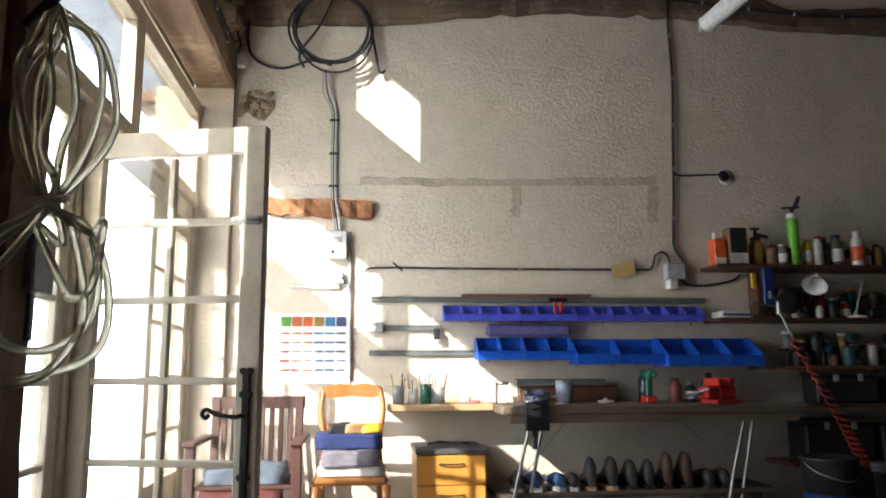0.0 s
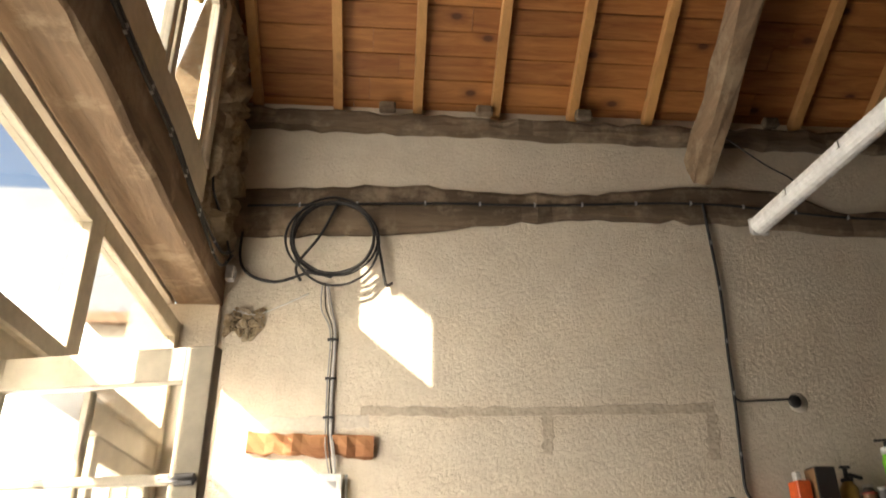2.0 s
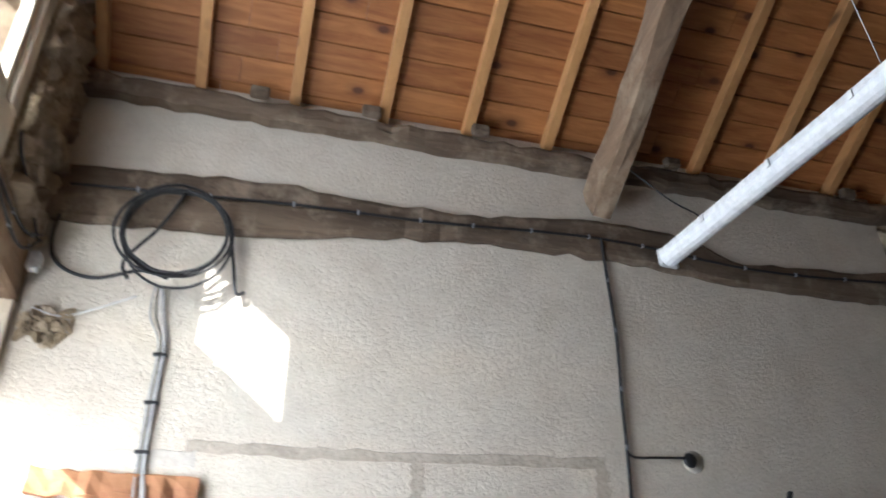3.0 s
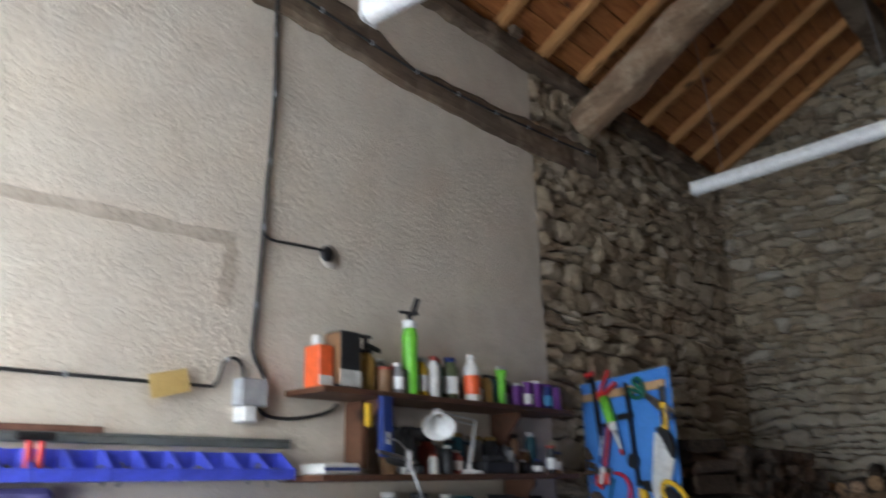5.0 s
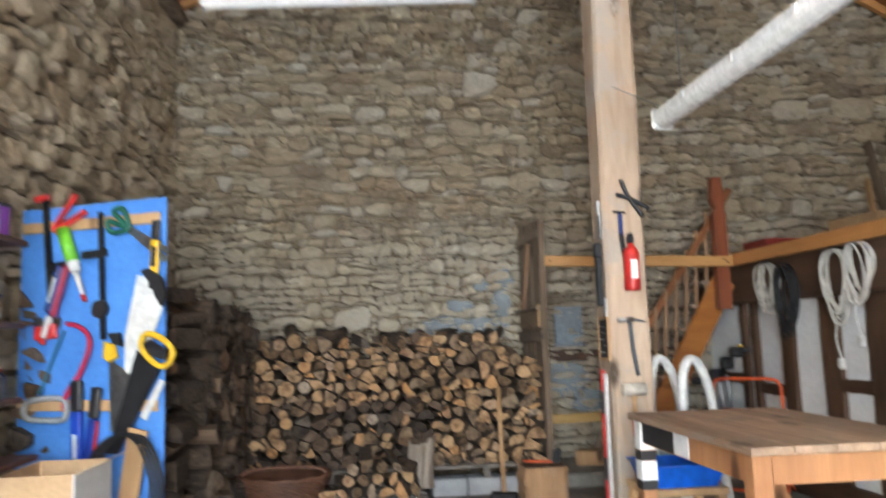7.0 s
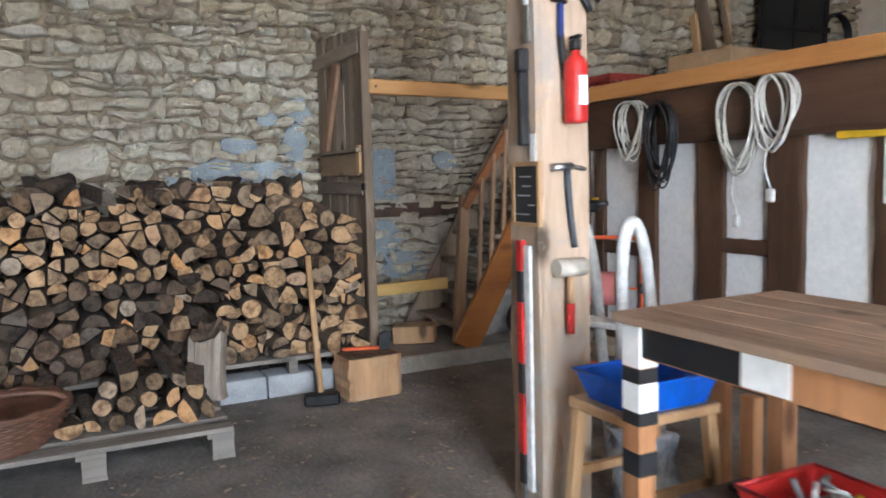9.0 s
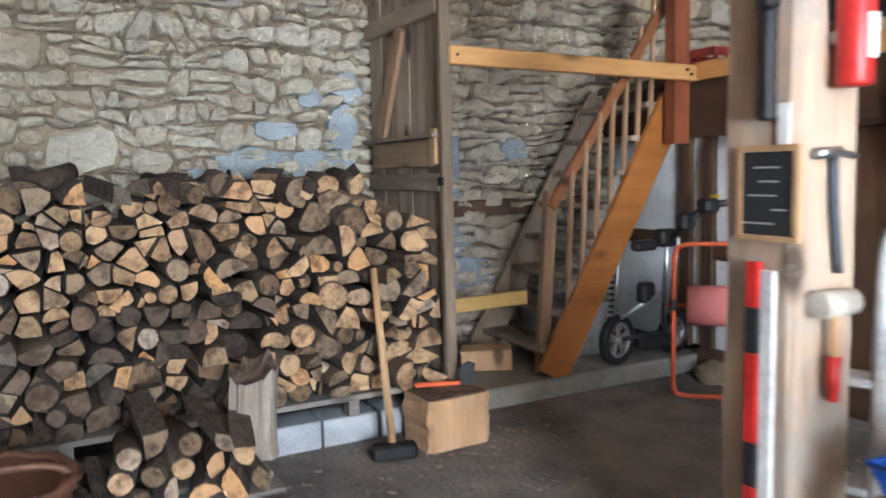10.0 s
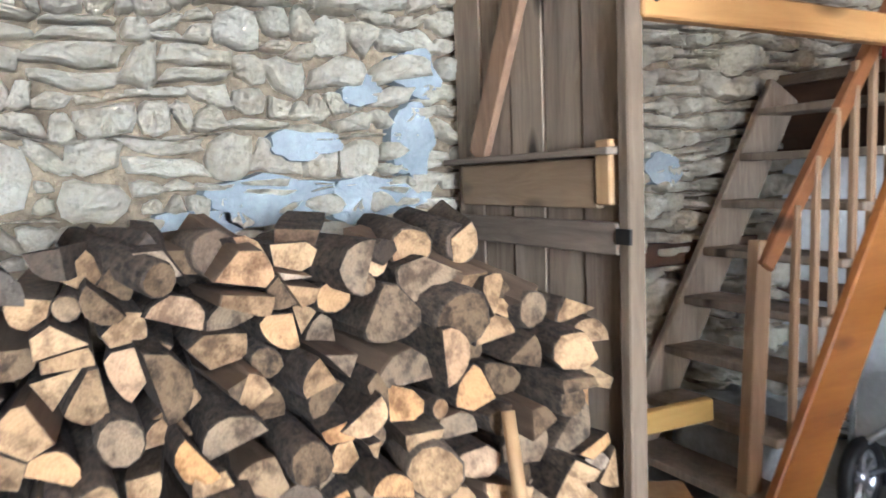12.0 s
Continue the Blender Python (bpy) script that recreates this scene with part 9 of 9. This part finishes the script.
wheel(cart, Vector((0, 0.03, 0.15)), 0.145)
wheel(cart, Vector((0.02, -0.42, 0.14)), 0.13)
for p, q, r, mat in (((0.02, 0.08, 0.24), (-0.12, -0.2, 0.42), 0.014, ALU), ((0.0, -0.32, 0.2), (-0.16, -0.2, 0.74), 0.016, ALU), ((0.04, -0.4, 0.2), (-0.18, -0.26, 0.74), 0.014, ALU), ((-0.16, -0.2, 0.72), (-0.4, -0.23, 0.92), 0.018, BLACK_PLASTIC), ((-0.4, -0.23, 0.92), (-0.52, -0.3, 0.95), 0.02, BLACK_PLASTIC), ((0.0, 0.03, 0.15), (0.02, -0.42, 0.14), 0.014, BLACK_PLASTIC), ((0.06, 0.0, 0.2), (0.08, -0.05, 0.75), 0.012, ALU)):
    bm = bmesh.new()
    cyl(bm, p, q, r, None, 10)
    part("tube", bm, mat, cart)
for c, s in (((-0.14, -0.2, 0.74), (0.05, 0.06, 0.05)), ((-0.1, -0.08, 0.7), (0.04, 0.08, 0.03)), ((-0.06, -0.13, 0.42), (0.04, 0.05, 0.06)), ((-0.28, -0.22, 0.84), (0.04, 0.05, 0.05)), ((-0.42, -0.24, 0.93), (0.05, 0.05, 0.04)), ((0.0, -0.22, 0.12), (0.06, 0.12, 0.04))):
    part("joint", boxes((c[0] - s[0], c[1] - s[1], c[2] - s[2], c[0] + s[0], c[1] + s[1], c[2] + s[2]), bev=0.018), BLACK_PLASTIC, cart)
part("grip_button", boxes((-0.47, -0.27, 0.971, -0.43, -0.24, 0.985)), YELLOW, cart)
bm = bmesh.new()
tube(bm, [Vector((0.1 + 0.03 * math.cos(t), -0.02 + 0.03 * math.sin(t), 0.25 + 0.5 * t / (14 * math.tau))) for t in np.linspace(0, 14 * math.tau, 140)], 0.005, 5)
part("spring", bm, BLACK_IRON, cart)

reel = thing("paper_reel_stand", "orange tubular stand with a roll of pink paper", "reel stand", pose(6.5, 0.38, 0.0, 0, 0, -42))
bm = bmesh.new()
tube(bm, curve_points([(0, 0.247, 0.05), (0, 0.25, 0.2), (0, 0.25, 0.7), (0, 0.242, 0.79), (0, 0.195, 0.835), (0, 0, 0.84), (0, -0.195, 0.835), (0, -0.242, 0.79), (0, -0.25, 0.7), (0, -0.25, 0.12), (0, -0.238, 0.035), (0, -0.195, 0.013), (0, 0.0, 0.013), (0, 0.195, 0.013)], 5, True), 0.013, 8, True)
part("frame", bm, ORANGE_PAINT, reel)
bm = bmesh.new()
cyl(bm, (0, -0.285, 0.51), (0, 0.285, 0.51), 0.008, None, 8)
part("axle", bm, ORANGE_PAINT, reel)
bm = bmesh.new()
cyl(bm, (0, -0.085, 0.51), (0, 0.18, 0.51), 0.108, None, 28)
part("paper_roll", bm, plain("pink_paper", (0.62, 0.2, 0.18), 0.8, spots=0.04), reel, "roll of pink paper")
for s in (-1, 1):
    part("bracket", boxes((-0.02, s * 0.25 - 0.016, 0.48, 0.02, s * 0.25 + 0.016, 0.54), bev=0.005), BLACK_PLASTIC, reel)
    bm = bmesh.new()
    tube(bm, curve_points([(0, s * 0.25, 0.14), (0.06, s * 0.25, 0.1), (0.16, s * 0.25, 0.015)], 4), 0.011, 7)
    part("rear_foot", bm, ORANGE_PAINT, reel)
bm = bmesh.new()
bmesh.ops.create_icosphere(bm, subdivisions=3, radius=1)
for v in bm.verts:
    n = noise.noise(v.co * 2.3) * 0.2
    v.co = Vector((v.co.x * 0.16, v.co.y * 0.22, max(v.co.z, -0.3) * 0.13)) * (1 + n)
    v.co.z += 0.04
single("floor_stone", bm, STONE_NORTH, "pale rough stone lying on the earth floor", "stone", pose(6.78, 0.02, 0.0) @ Matrix.Diagonal((1, 1, 0.65, 1)))
# chips and litter on the floor
bm = bmesh.new()
rng = random.Random(17)
for k in range(900):
    x, y = rng.uniform(4.6, 6.95), rng.uniform(0.3, 4.0)
    if 6.0 < x < 6.9 and y > 2.8 or (4.95 < x < 5.2 and 1.6 < y < 1.95):
        continue
    s = rng.uniform(0.004, 0.016)
    box(bm, -s, -s * 0.4, 0, s, s * 0.4, s * 0.35, 0, pose(x, y, 0.0, rng.gauss(0, 8), rng.gauss(0, 8), rng.uniform(0, 180)))
single("wood_chips", bm, mottled("wood_chips", (0.12, 0.085, 0.055), (0.36, 0.27, 0.18), 30, 0.9), "scattered wood chips and grit on the floor", "chips", kind="stuff")


# ---- rubble stones of the walls ----
rng = random.Random(5)
found = rubble(rng, SY, NY, 0.0, 6.2, 0.078, lambda u, v: v < roof_z(u) + 0.05 and not (v < 1.0 and 1.9 < u < 4.1), 2.0)
lay_stones(rng, found, lambda u, v, d: (EX - 0.02 - d, u, v), lambda u, v: 0.6 < u < 4.0 and 1.1 < v < 2.4, WALL_EAST, STONE_EAST)
NORTH = bpy.data.objects["wall_north_rubble"]
found = rubble(rng, 4.46, EX, 0.0, 4.2, 0.115, None, 1.5)
lay_stones(rng, found, lambda u, v, d: (u, NY + 0.055 - d, v), lambda u, v: 4.4 < u < 6.4 and 1.6 < v < 3.6, NORTH, STONE_NORTH)
found = cells(rng, 4.2, NY, 3.14, 4.5, 0.1, 0.1, 0.46)
lay_stones(rng, found, lambda u, v, d: (WX - 0.025 + d, u, v), lambda u, v: True, RUBBLE_WEST, STONE_NORTH)

# smears of blue-grey cement between the stones
def cement_smear(y, z, w, h, seed):
    rng = random.Random(seed)
    bm = bmesh.new()
    n = 22
    ring = []
    for k in range(n):
        a = k * math.tau / n
        r = 0.75 + 0.35 * noise.noise(Vector((math.cos(a) * 1.7, math.sin(a) * 1.7, seed * 3.1)))
        ring.append((y + w * r * math.cos(a), z + h * r * math.sin(a)))
    inner = [bm.verts.new((EX - 0.066, p[0], p[1])) for p in ring]
    outer = [bm.verts.new((EX + 0.005, y + (p[0] - y) * 1.06, z + (p[1] - z) * 1.06)) for p in ring]
    bm.faces.new(inner)
    for k in range(n):
        bm.faces.new((inner[k], outer[k], outer[(k + 1) % n], inner[(k + 1) % n]))
    ob = new("cement_smear", finish("cement_smear", bm, PALE_MORTAR))
    ob.parent = WALL_EAST


for k, (y, z, w, h) in enumerate(((2.5, 1.33, 0.3, 0.1), (2.15, 1.3, 0.26, 0.12), (2.0, 1.5, 0.1, 0.2), (2.4, 1.5, 0.16, 0.07), (1.98, 1.75, 0.13, 0.12), (2.18, 1.68, 0.1, 0.06), (2.75, 1.25, 0.2, 0.06), (1.45, 0.8, 0.3, 0.2), (0.85, 1.38, 0.14, 0.1), (1.2, 0.6, 0.25, 0.15))):
    cement_smear(y, z, w, h, k + 1)

# broken plaster in the corner under the lintel, showing small stones
hole = structure("broken_plaster", boxes((-0.69, NY - 0.006, 2.7, -0.54, NY + 0.01, 2.79), bev=0.004), MORTAR, "broken plaster showing rubble in the corner", "wall repair")
for c in cells(random.Random(9), -0.73, -0.49, 2.64, 2.85, 0.05, 0.042, 0.46, lambda u, v: math.hypot((u + 0.61) / 0.12, (v - 2.745) / 0.1) < 1):
    vs, fs = stone_faces(rng, (c[0], c[1], soften(c[2])), 0.003, 0.02)
    me = bpy.data.meshes.new("stone")
    me.from_pydata([(u, NY - 0.008 - d, v) for u, v, d in vs], [], fs)
    me.materials.append(STONE_NORTH)
    new("stone", me).parent = hole
